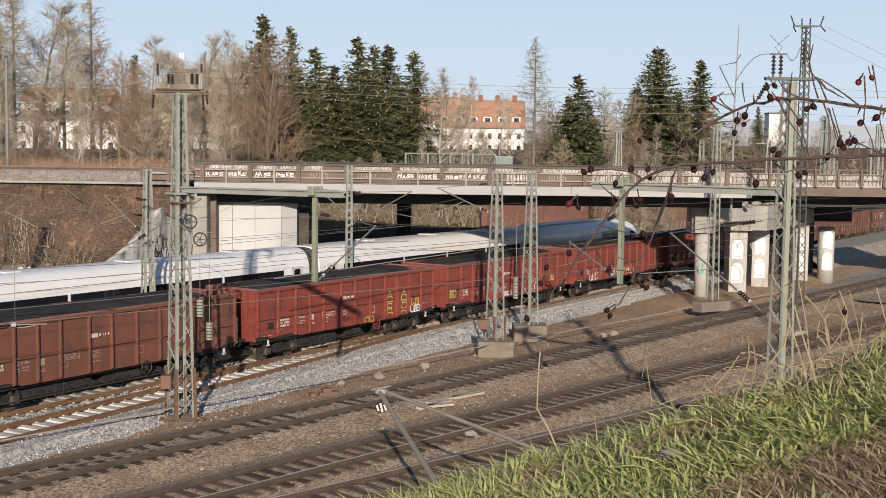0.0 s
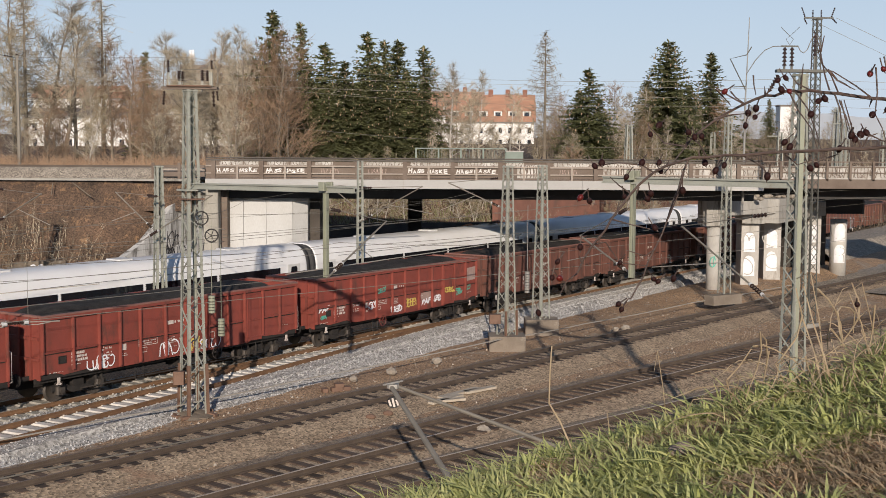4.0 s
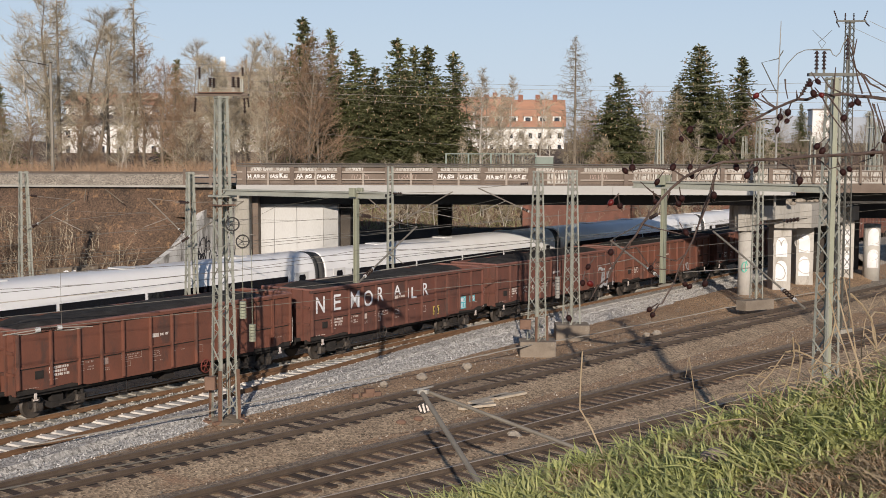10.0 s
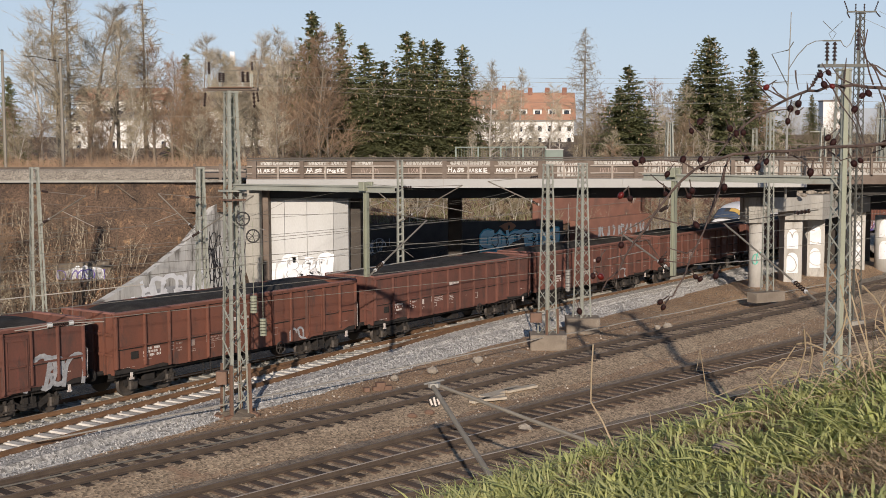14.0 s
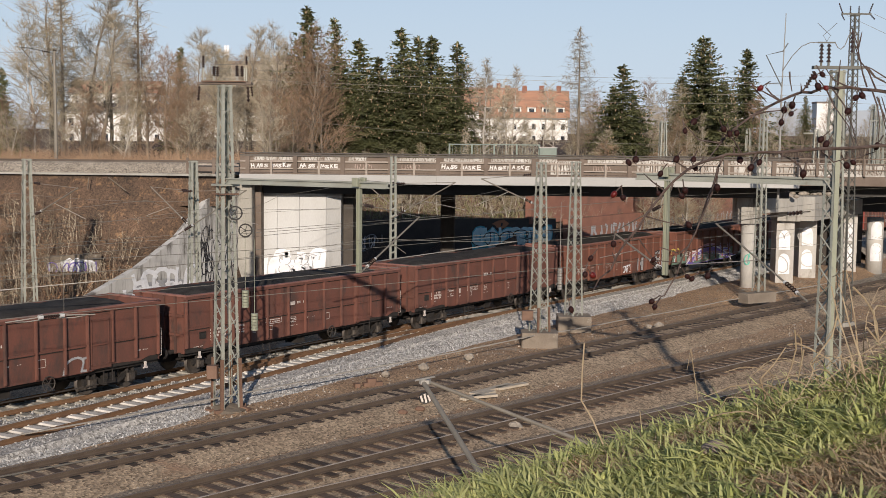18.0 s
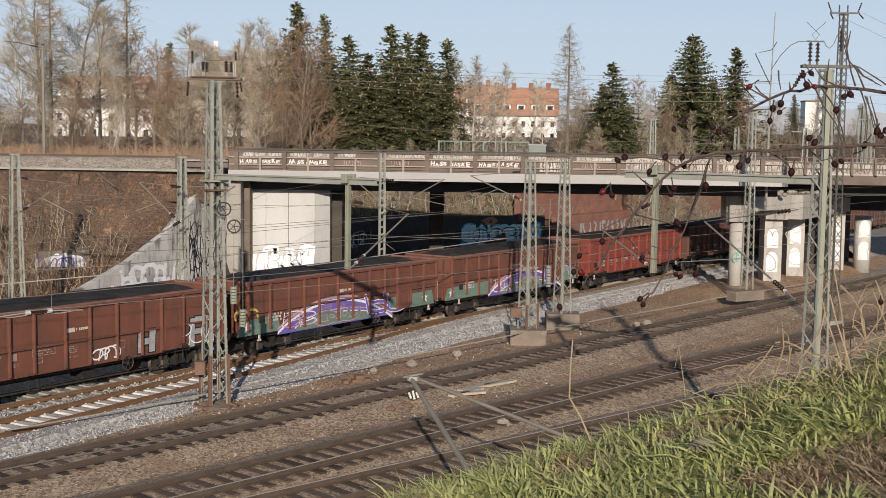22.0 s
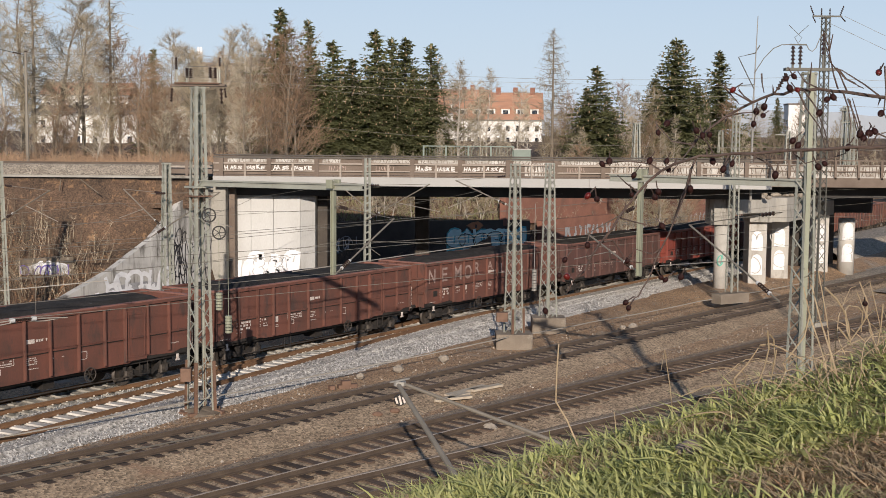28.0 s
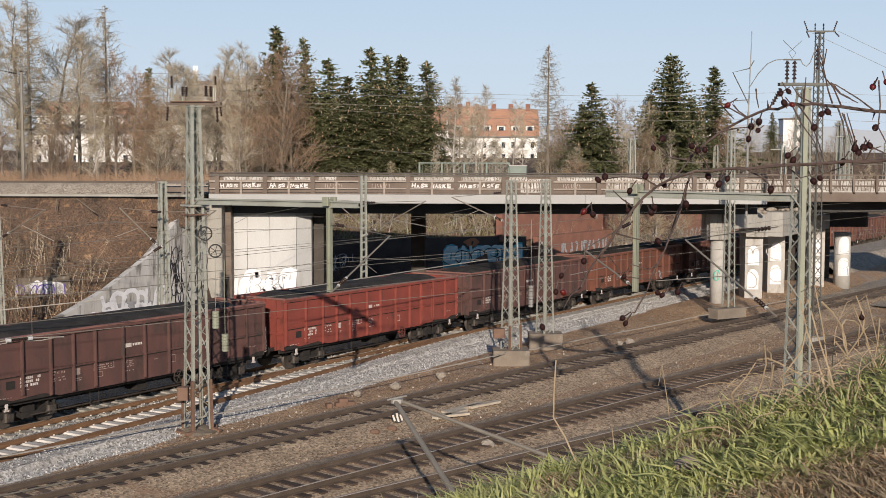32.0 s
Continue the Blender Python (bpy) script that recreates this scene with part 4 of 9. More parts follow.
# piers
piers = thing("bridge_piers", Matrix(), "row of pale concrete bridge piers with white graffiti", "pier", kind="structure")
PIERS = [(18.35, 80.0, 0.48, 0), (21.5, 83.0, 0.64, 1), (24.0, 86.5, 0.64, 1), (28.6, 91.8, 0.52, 1), (30.95, 93.2, 0.62, 2)]
for x_, y_, r_, kind_ in PIERS:
    top_ = 4.32 if kind_ < 2 else 4.0
    if kind_ == 1:
        part("pier", Mesh().prism([(x_ - r_, y_ - 0.25), (x_ + r_ * 0.8, y_ - 0.45), (x_ + r_, y_ + 0.9), (x_ - r_, y_ + 1.2)], -0.6, top_), M["pier_concrete"], piers)
    else:
        part("pier", Mesh().prism([(x_ + r_ * math.cos(a), y_ + r_ * math.sin(a)) for a in [2 * math.pi * i / 18 for i in range(18)]], -0.6, top_), M["pier_concrete"], piers, "", True)
    if kind_:
        for z0_, z1_ in ((0.7, 2.0), (2.35, 3.6)):
            if kind_ == 1:
                def on_pier(u, z, x_=x_, y_=y_, r_=r_):
                    return Vector((x_ - r_ + 1.8 * r_ * u, y_ - 0.262 - 0.2 * u, z))
            else:
                def on_pier(u, z, x_=x_, y_=y_, r_=r_):
                    a = -math.pi * (0.85 - 0.7 * u)
                    return Vector((x_ + (r_ + 0.01) * math.cos(a), y_ + (r_ + 0.01) * math.sin(a), z))
            blot(0.14, 0.78, z0_, z1_ + 0.08, 0.14, 0.004, "white_paint", on_pier, FRONT, piers, "worn white painted patch")
            curls(0.16, 0.8, z0_ + 0.05, z1_ - 0.05, 1, 0.05, "pier_concrete", piers, on_pier, FRONT, gr_, 0.01, "bare lines left in the white paint")
curls(18.05, 18.55, 1.55, 2.4, 2, 0.06, "green_teal", piers, lambda u, z: Vector((u, 79.5, z)), FRONT, gr_)
# heads: one block over the round pier, a stepped beam over the others
part("pier_head", Mesh().box(17.45, 79.3, 4.3, 19.05, 81.2, 6.05, 0.22), M["pier_head"], piers, "weathered concrete pier head")
part("pier_head", Mesh().prism([(19.06, 79.5), (22.4, 82.0), (21.3, 84.4), (19.06, 82.5)], 5.0, 6.0), M["pier_head"], piers)
part("pier_head", Mesh().prism([(22.0, 83.2), (23.4, 82.8), (27.6, 89.8), (25.8, 90.8), (21.8, 86.2)], 4.3, 5.95), M["pier_head"], piers, "weathered concrete pier head")
part("bearing_block", Mesh().prism([(20.75, 82.2), (22.2, 82.0), (22.4, 84.0), (20.75, 84.2)], 4.32, 4.99), M["pier_head"], piers)
part("pier_head", Mesh().prism([(25.8, 90.81), (27.61, 89.81), (29.6, 92.2), (28.0, 93.6)], 4.34, 5.4), M["pier_head"], piers)
# added dark wall: stands in for the deep shade between the far piers
part("pier_wall", Mesh().prism([(27.6, 95.2), (31.4, 97.6), (31.1, 98.2), (27.2, 95.9)], -0.6, 4.6), M["dark_concrete"], piers, "added dark wall in place of the shade between the far piers")
part("footing", Mesh().bar((16.5, 72.85, 0.24), (18.5, 74.1, 0.24), 0.8, 0.6), M["block"], piers, "low brown-stained concrete plinth")
# rubble and weeds' stones lying on the heads
rr_ = random.Random(31)
rub_ = Mesh()
for i_ in range(70):
    x_, y_ = rr_.uniform(18.0, 21.5), rr_.uniform(80.3, 81.8)
    if i_ > 35:
        x_, y_ = rr_.uniform(22.6, 25.8), rr_.uniform(84.5, 87.5)
    r_ = rr_.uniform(0.06, 0.2)
    rub_.ball((x_, y_, 6.0 + r_ * 0.4), r_ * 1.4, r_, r_ * 0.8, 6, 4)
tagged(part("rubble", rub_, M["stone"], piers, "loose stones on the pier heads"), kind="stuff")
# low wall at the foot of the slope
slope_wall = thing("slope_wall", Matrix(), "short concrete wall on the bank with white graffiti", "wall", kind="structure")
part("wall_body", Mesh().bar((-23.9, 68.3, 1.75), (-21.3, 69.73, 1.75), 0.3, 2.0), M["stained"], slope_wall)
def on_slope_wall(u, z):
    return Vector((-23.828 + 0.876 * u, 68.168 + 0.482 * u, z))


blot(0.15, 2.8, 1.1, 2.5, 0.15, 0.003, "pale_grey_paint", on_slope_wall, (0.482, -0.876, 0), slope_wall, "pale paint under graffiti")
curls(0.2, 2.7, 1.3, 2.55, 4, 0.1, "white_paint", slope_wall, on_slope_wall, (0.482, -0.876, 0), gr_)
curls(0.2, 2.7, 1.3, 2.5, 5, 0.06, "violet", slope_wall, on_slope_wall, (0.482, -0.876, 0), gr_, 0.014)
# upper line left of the bridge: ledge, ballast, rails
ledge = thing("embankment_edge", Matrix(), "concrete edge wall along the upper line", "wall", kind="structure")
part("edge_beam", Mesh().bar((-75, 72.75, 7.33), (-14.3, 72.95, 7.29), 0.3, 0.13), M["concrete"], ledge)
part("earth_fill", Mesh().box(-20.5, 73.3, 5.4, -14.62, 75.9, 7.2, 0.1), M["litter"], ledge, "brown earth under the edge beam")
part("prop", Mesh().bar((-21.63, 72.6, 7.11), (-20.37, 71.9, 6.32), 0.05, 0.05), M["stained"], ledge)
part("prop", Mesh().bar((-22.74, 72.4, 7.1), (-22.74, 72.1, 6.4), 0.05, 0.05), M["stained"], ledge)
up_line = [Vector((-120, 78.4)), Vector((-14, 78.6)), Vector((20, 78.6))]
solid("upper_shoulder", Mesh().add([(-120, 72.6, 7.1), (-14.6, 74.95, 7.1), (-14.6, 77.2, 7.1), (-120, 77.2, 7.1), (-120, 74.6, 7.95), (-14.6, 76.3, 7.95), (-14.6, 77.2, 7.95), (-120, 77.2, 7.95)], [(3, 2, 1, 0), (4, 5, 6, 7), (0, 1, 5, 4), (1, 2, 6, 5), (2, 3, 7, 6), (3, 0, 4, 7)]), M["grey_old"], "grey stone shoulder of the upper line", kind="structure")
solid("upper_ballast", strip(Mesh(), up_line, -1.9, 1.9, 7.25, 7.7, 0.9), M["grey_old"], "grey-brown ballast of the upper line", kind="structure")
upper = thing("upper_track", Matrix(), "rusty rails of the upper railway line", "track", kind="structure")
for o_ in (-0.75, 0.75):
    part("rail", rail_mesh(up_line, o_, 8.05), M["rail_old"], upper)
    part("rail_foot", strip(Mesh(), shifted(up_line, o_), -0.15, 0.15, 7.7, 7.87, 0.05), M["timber"], upper)


# ---- goods train: bogie open wagons loaded with coal ----
WAGON = 15.145
FIRST, LAST = -2, 28


def half_wheel(r=0.46, w=0.13, n=20):
    mb = Mesh()
    prof = [(0.0, r * 0.28), (0.03, r * 0.85), (0.0, r * 0.93), (0.0, r), (w - 0.03, r * 0.985), (w - 0.03, r * 1.06), (w, r * 1.05), (w, r * 0.3)]
    rings = [[(q * math.cos(2 * math.pi * i / n), y, q * math.sin(2 * math.pi * i / n)) for i in range(n)] for y, q in prof]
    return mb.loft(rings)


def wagon_meshes():
    """The shared meshes of one open wagon, x along it, its near side at y below 0."""
    g = {}
    left, right, wide, top = -6.5, 7.3, 1.42, 3.24
    low = [(left, 1.2), (-5.9, 1.2), (-5.5, 1.08), (-4.2, 1.16), (-3.5, 0.98), (4.1, 0.98), (4.8, 1.16), (6.4, 1.08), (6.8, 1.2), (right, 1.2)]
    g["side_panel"] = Mesh().side([(right, top), (left, top)] + low, -0.03, 0.03)
    g["top_rail"] = Mesh().box(left - 0.04, -0.075, top - 0.1, right + 0.04, 0.075, top + 0.06)
    g["rim"] = Mesh().box(left - 0.045, -0.082, top + 0.012, right + 0.045, 0.085, top + 0.068)
    g["card_holder"] = Mesh().box(-0.17, -0.03, 0, 0.17, 0.0, 0.02).box(-0.17, -0.03, 0.26, 0.17, 0.0, 0.28).box(-0.17, -0.03, 0.02, -0.15, 0.0, 0.26).box(0.15, -0.03, 0.02, 0.17, 0.0, 0.26).box(-0.15, -0.012, 0.02, 0.15, 0.0, 0.26)
    g["rail_gap"] = Mesh().box(-0.52, -0.02, -0.035, 0.52, 0.012, 0.035)
    g["waist_rail"] = Mesh().box(left, -0.035, 1.93, right, 0.035, 2.0)
    g["post"] = Mesh().add([(-0.04, 0, 0), (0.04, 0, 0), (0.04, 0, 2.1), (-0.04, 0, 2.1), (-0.028, -0.12, 0.05), (0.028, -0.12, 0.05), (0.028, -0.11, 2.05), (-0.028, -0.11, 2.05)],
                           [(3, 2, 1, 0), (4, 5, 6, 7), (0, 1, 5, 4), (1, 2, 6, 5), (2, 3, 7, 6), (3, 0, 4, 7)])
    g["end_wall"] = Mesh().box(-0.04, -wide, 1.0, 0.04, wide, top + 0.02)
    g["end_rim"] = Mesh().box(-0.08, -wide, top + 0.02, 0.08, wide, top + 0.09)
    g["end_beam"] = Mesh().box(-0.04, -wide, -0.05, 0.04, wide, 0.05)
    g["end_rib"] = Mesh().box(-0.05, -0.05, 1.0, 0.05, 0.05, top)
    g["floor"] = Mesh().box(left, -wide, 1.0, right, wide, 1.2)
    coal = Mesh()
    nu, nv = 34, 9
    rnd = random.Random(3)
    for j in range(nv):
        for i in range(nu):
            u, v = i / (nu - 1), j / (nv - 1)
            e = min(1.0, 4 * min(v, 1 - v)) ** 0.7 * min(1.0, 9 * min(u, 1 - u)) ** 0.5
            dip = 0.42 * max(0.0, 1 - 9 * (1 - u)) + 0.3 * max(0.0, 1 - 10 * u)
            coal.v.append((left + 0.06 + u * (right - left - 0.12), -wide + 0.07 + v * (2 * wide - 0.14), 3.22 + 0.2 * e - dip + 0.025 * math.sin(i * 0.7) * e + rnd.uniform(-0.03, 0.03)))
    for j in range(nv - 1):
        for i in range(nu - 1):
            coal.f.append((j * nu + i, j * nu + i + 1, (j + 1) * nu + i + 1, (j + 1) * nu + i))
    g["coal_load"] = coal
    g["sole_bar"] = Mesh().box(-6.6, -0.05, 0.86, 7.4, 0.05, 1.04)
    g["brake_pipe"] = Mesh().tube((-4.6, 0, 0.42), (4.6, 0, 0.42), 0.025)
    g["centre_sill"] = Mesh().box(-6.6, -0.3, 0.55, 7.4, 0.3, 1.0)
    g["brake_tank"] = Mesh().tube((-1.1, 0.4, 0.62), (0.3, 0.4, 0.62), 0.2, None, 12).box(0.6, -0.9, 0.45, 1.1, -0.2, 0.8)
    g["bogie_frame"] = Mesh().side([(-1.25, 0.42), (-1.25, 0.62), (-0.75, 0.72), (-0.35, 0.5), (0.35, 0.5), (0.75, 0.72), (1.25, 0.62), (1.25, 0.42), (0.75, 0.5), (0.35, 0.3), (-0.35, 0.3), (-0.75, 0.5)], -0.06, 0.06)
    g["axle_box"] = Mesh().box(-0.2, -0.14, 0.3, 0.2, 0.1, 0.62, 0.05).tube((0, -0.2, 0.46), (0, -0.12, 0.46), 0.11, None, 10)
    g["spring"] = Mesh().tube((-0.14, 0, 0.56), (-0.14, 0, 0.78), 0.07, None, 8).tube((0.14, 0, 0.56), (0.14, 0, 0.78), 0.07, None, 8)
    g["wheel"] = half_wheel()
    g["axle"] = Mesh().tube((0, -0.72, 0.46), (0, 0.72, 0.46), 0.085, None, 8)
    g["buffer"] = Mesh().tube((0, 0, 0), (0.5, 0, 0), 0.09, None, 10).tube((0.5, 0, 0), (0.55, 0, 0), 0.24, None, 14)
    g["coupling"] = Mesh().tube((0, 0, 0), (0.5, 0, -0.05), 0.05).tube((0.5, 0, -0.05), (0.55, 0, -0.3), 0.04)
    wheel = Mesh()
    n = 18
    for i in range(n):
        a, b = 2 * math.pi * i / n, 2 * math.pi * (i + 1) / n
        wheel.tube((0.26 * math.cos(a), 0, 0.26 * math.sin(a)), (0.26 * math.cos(b), 0, 0.26 * math.sin(b)), 0.02, None, 5, False)
    for i in range(6):
        a = 2 * math.pi * i / 6
        wheel.tube((0, 0, 0), (0.26 * math.cos(a), 0, 0.26 * math.sin(a)), 0.014, None, 4, False)
    wheel.tube((0, -0.02, 0), (0, 0.25, 0), 0.03)
    g["hand_wheel"] = wheel
    g["door"] = Mesh().box(-0.8, -0.03, 0.0, 0.8, 0.02, 1.95).box(-0.66, -0.055, 0.12, 0.66, -0.03, 0.18).box(-0.66, -0.055, 1.76, 0.66, -0.03, 1.82).box(-0.66, -0.055, 0.12, -0.6, -0.03, 1.82).box(0.6, -0.055, 0.12, 0.66, -0.03, 1.82)
    g["door_bar"] = Mesh().tube((-0.9, -0.09, 0.05), (-0.9, -0.09, 1.95), 0.025, None, 6)
    g["latch"] = Mesh().box(-0.5, -0.075, 0.86, 0.5, -0.03, 0.92)
    g["handle"] = Mesh().line([(0, 0.08, 1.2), (0, -0.05, 1.25), (0, -0.05, 2.3), (0, 0.08, 2.35)], 0.016)
    g["step"] = Mesh().line([(-0.2, 0, 0.95), (-0.2, 0, 0.5), (0.2, 0, 0.5), (0.2, 0, 0.95)], 0.02).box(-0.2, -0.12, 0.48, 0.2, 0.02, 0.51)
    g["lamp_bracket"] = Mesh().box(-0.05, -0.02, -0.12, 0.05, 0.02, 0.12).box(-0.1, -0.02, -0.14, 0.1, 0.02, -0.08)
    return g


WM = wagon_meshes()
_made = {}


def shared(key, material):
    k = (key, material.name)
    if k not in _made:
        _made[k] = WM[key].data(key, material, key in ("wheel", "coal_load", "axle"))
    return _made[k]


def bars(rows, material, parent, y, rnd, label="white stencilled lettering, too small to read", fill=0.5, size=1.0):
    """Small bars for lettering: rows of (x, z, width, height, lines)."""
    mb = Mesh()
    for x, z, w, h, lines in rows:
        lh = h / lines
        for k in range(lines):
            x0 = x
            while x0 < x + w - 0.02:
                ww = min(rnd.uniform(0.025, 0.06) * size, x + w - x0)
                zz = z + h - lh * (k + 1)
                if rnd.random() < 0.82:
                    mb.add([(x0, y, zz), (x0 + ww, y, zz), (x0 + ww, y, zz + lh * fill), (x0, y, zz + lh * fill)], [(0, 1, 2, 3)])
                x0 += ww + rnd.uniform(0.015, 0.03)
    return tagged(part("lettering", mb, material, parent, label), kind="stuff")


def frame_rect(mb, x, z, w, h, y, t=0.03):
    for a, b, c, d in ((x, z, x + w, z + t), (x, z + h - t, x + w, z + h), (x, z + t, x + t, z + h - t), (x + w - t, z + t, x + w, z + h - t)):
        mb.add([(a, y, b), (c, y, b), (c, y, d), (a, y, d)], [(0, 1, 2, 3)])


def letters(word, x0, z0, w, h, y, material, parent, label, bold=0.012, slant=0.0, rise=0.0):
    """Flat letters of the built-in font, fitted into a field on the near side."""
    cu = bpy.data.curves.new("letter", "FONT")
    cu.body, cu.size, cu.fill_mode = word, 1.0, "BOTH"
    cu.offset = bold
    ob = bpy.data.objects.new("letter", cu)
    me = bpy.data.meshes.new_from_object(ob)
    bpy.data.objects.remove(ob)
    xs, zs = [v.co.x for v in me.vertices], [v.co.y for v in me.vertices]
    sx, sz = w / (max(xs) - min(xs)), h / (max(zs) - min(zs))
    lo, base = min(xs), min(zs)
    for v in me.vertices:
        v.co = Vector((x0 + (v.co.x - lo) * sx + slant * (v.co.y - base) * sz, y, z0 + (v.co.y - base) * sz + rise * (v.co.x - lo) * sx))
    me.materials.clear()
    me.materials.append(material)
    return part("letter" if len(word) == 1 else "lettering", me, None, parent, label)


# the same two painted words on four boards of the bridge's parapet
rng = random.Random(31)
for k_ in (0, 1, 4, 5):
    x_ = -13.7 + 2.94 * k_ + 0.22
    for c_ in "HASS MASKE":
        if c_ != " ":
            letters(c_, x_ + rng.uniform(-0.03, 0.03), 7.73 + rng.uniform(-0.02, 0.05), rng.uniform(0.19, 0.27), rng.uniform(0.2, 0.3), DECK_Y + 0.232, M["flaking_white"], bridge, "white painted graffiti letter", rng.uniform(0.03, 0.06), rng.uniform(-0.2, 0.35), rng.uniform(-0.15, 0.15))
        x_ += 0.255 if c_ != " " else 0.12
rng = random.Random(6)


COLOURS = {-2: "red2", -1: "red2", 0: "red1", 1: "red1", 2: "red1", 3: "red1", 4: "red3", 5: "red3", 6: "red2", 7: "red3", 8: "red3", 9: "red2", 10: "red3", 11: "red3",
           12: "red3", 13: "red3", 14: "red2", 15: "red2", 16: "red2", 17: "red1", 18: "red3", 19: "red3", 20: "red3", 21: "red4", 22: "red1", 23: "red4", 24: "red2", 25: "red3", 26: "red3", 27: "red2", 28: "red3"}
WORDS = {"red1": "bright red", "red2": "worn red-brown", "red3": "dirty brown", "red4": "dark sooty brown"}
POSTS = [-6.45, -5.1, -3.9, -2.9, -1.9, -0.58, 0.5, 1.75, 2.95, 3.92, 5.05, 6.15, 7.24]


def graffiti(k, t):
    """Painted pieces on the near sides of single wagons, in flat layers a few millimetres proud."""
    y = -1.462
    rnd = random.Random(100 + k)

    def blob(mb, pts, lay):
        mb.add([(x, y - 0.003 * lay, z) for x, z in pts], [tuple(range(len(pts)))])

    def flat(u, z):
        return Vector((u, y, z))

    def tags(x0, x1, z0, z1, m, n, w, out=0.0):
        curls(x0, x1, z0, z1, max(1, n // 2), w, m, t, flat, FRONT, rnd, out + 0.012 + 0.004 * rnd.random())
    if k in (15, 16):
        x0, x1 = ((-4.6, 3.6) if k == 15 else (-2.9, 5.2))
        mb = Mesh()
        n = 14
        for i in range(n):
            a, b = x0 + (x1 - x0) * i / n, x0 + (x1 - x0) * (i + 1) / n
            ha = 0.85 + 1.25 * math.sin(math.pi * (i + 0.35) / n) ** 0.7 + rnd.uniform(-0.08, 0.08)
            hb = 0.85 + 1.25 * math.sin(math.pi * min(n, i + 1.35) / n) ** 0.7
            blob(mb, [(a, 0.86), (b, 0.86), (b, max(0.9, hb)), (a, max(0.9, ha))], 1)
        part("graffiti", mb, M["violet"], t, "violet graffiti field")
        for lay, dz, m in ((2, 0.0, "pink"), (3, 0.16, "white_paint")):
            lm = Mesh()
            for i in range(n):
                a, b = x0 + (x1 - x0) * i / n, x0 + (x1 - x0) * (i + 1) / n
                f = [0.85 + 1.25 * max(0.0, math.sin(math.pi * (i + e) / n)) ** 0.7 - dz for e in (0.35, 1.35)]
                blob(lm, [(a, f[0] - 0.02), (b, f[1] - 0.02), (b, f[1] + 0.1), (a, f[0] + 0.1)], lay)
            part("graffiti", lm, M[m], t, "pale graffiti outline")
        for a, b in ((-7.1, x0 + 0.2), (x1 - 0.4, 7.1)):
            g = Mesh()
            blob(g, [(a, 1.04), (b, 1.04), (b - 0.2, 1.75), (a + 0.3, 1.68)], 1)
            part("graffiti", g, M["green_paint"], t, "grey-green graffiti field")
        dome = Mesh()
        for i in range(12):
            ua, ub = i / 12, (i + 1) / 12
            pa, pb = (0.95 + 0.42 * math.sin(math.pi * v) ** 0.6 for v in (max(ua, 0.01), min(ub, 0.99)))
            xa, xb = (x0 + 1.2 + (x1 - x0 - 2.6) * v for v in (ua, ub))
            blob(dome, [(xa, 0.9), (xb, 0.9), (xb, pb), (xa, pa)], 2)
        part("graffiti", dome, M["green_paint"], t, "grey-green graffiti field under the violet arch")
        for dz, m in ((0.0, "pink"), (-0.14, "white_paint")):
            arc = Mesh()
            for i in range(14):
                q = [(x0 + 1.1 + (x1 - x0 - 2.4) * v, 1.12 + dz + 0.42 * math.sin(math.pi * v) ** 0.6) for v in (i / 14, (i + 1) / 14)]
                blob(arc, [(q[0][0], q[0][1]), (q[1][0], q[1][1]), (q[1][0], q[1][1] + 0.06), (q[0][0], q[0][1] + 0.06)], 3)
            part("graffiti", arc, M[m], t, "pale graffiti outline")
        for m, w, lift in (("white_paint", 0.2, 0.02), ("violet", 0.13, 0.026)):
            curls(x1 - 1.7, x1 + 0.9, 1.0, 2.0, 2, w, m, t, flat, FRONT, random.Random(k), lift)
        for m, w, lift in (("pink", 0.22, 0.02), ("green_paint", 0.15, 0.026)):
            curls(x0 + 2.6, x0 + 5.4, 0.98, 1.55, 3, w, m, t, flat, FRONT, random.Random(k + 5), lift)
        for m, w, lift in (("white_paint", 0.05, 0.03), ("pink", 0.05, 0.034)):
            curls(x0 + 0.4, x0 + 2.6, 1.0, 1.8, 2, w, m, t, flat, FRONT, rnd, lift)
        for c in (-6.5, 6.3):
            star = Mesh()
            pts = [(c + (0.26 if i % 2 == 0 else 0.11) * math.sin(math.pi * i / 5), 1.4 + (0.26 if i % 2 == 0 else 0.11) * math.cos(math.pi * i / 5)) for i in range(10)]
            blob(star, pts, 4)
            part("graffiti_star", star, M["white_paint"], t, "white painted star")
        if k == 15:
            tags(-7.0, -6.1, 1.75, 2.2, "yellow", 3, 0.1)
    elif k in (7, 20):
        m = M["white_paint"] if k == 7 else M["ghost"]
        for ch, x, z, w, h in (("N", -6.18, 2.2, 0.6, 0.74), ("E", -5.02, 2.22, 0.56, 0.72), ("M", -3.82, 2.19, 0.7, 0.78), ("O", -2.82, 2.17, 0.7, 0.74), ("R", -1.8, 2.33, 0.5, 0.66), ("A", -0.5, 2.48, 0.56, 0.48), ("I", 0.62, 2.25, 0.08, 0.5), ("L", 0.92, 2.2, 0.42, 0.56), ("R", 1.84, 2.25, 0.5, 0.62)):
            letters(ch, x, z, w, h, y - 0.006, m, t, "large white painted letter")
        if k == 7:
            for a, b, e, f, m2 in ((4.85, 1.22, 5.7, 1.86, "teal"), (6.05, 1.52, 6.55, 1.85, "teal"), (2.75, 1.2, 3.28, 1.62, "yellow")):
                g = Mesh()
                blob(g, [(a, b), (e, b), (e, f), (a, f)], 1)
                part("graffiti", g, M[m2], t, "painted rectangle under graffiti letters")
            letters("NEMO", 4.9, 1.57, 0.74, 0.24, y - 0.008, M["white_paint"], t, "white graffiti letters")
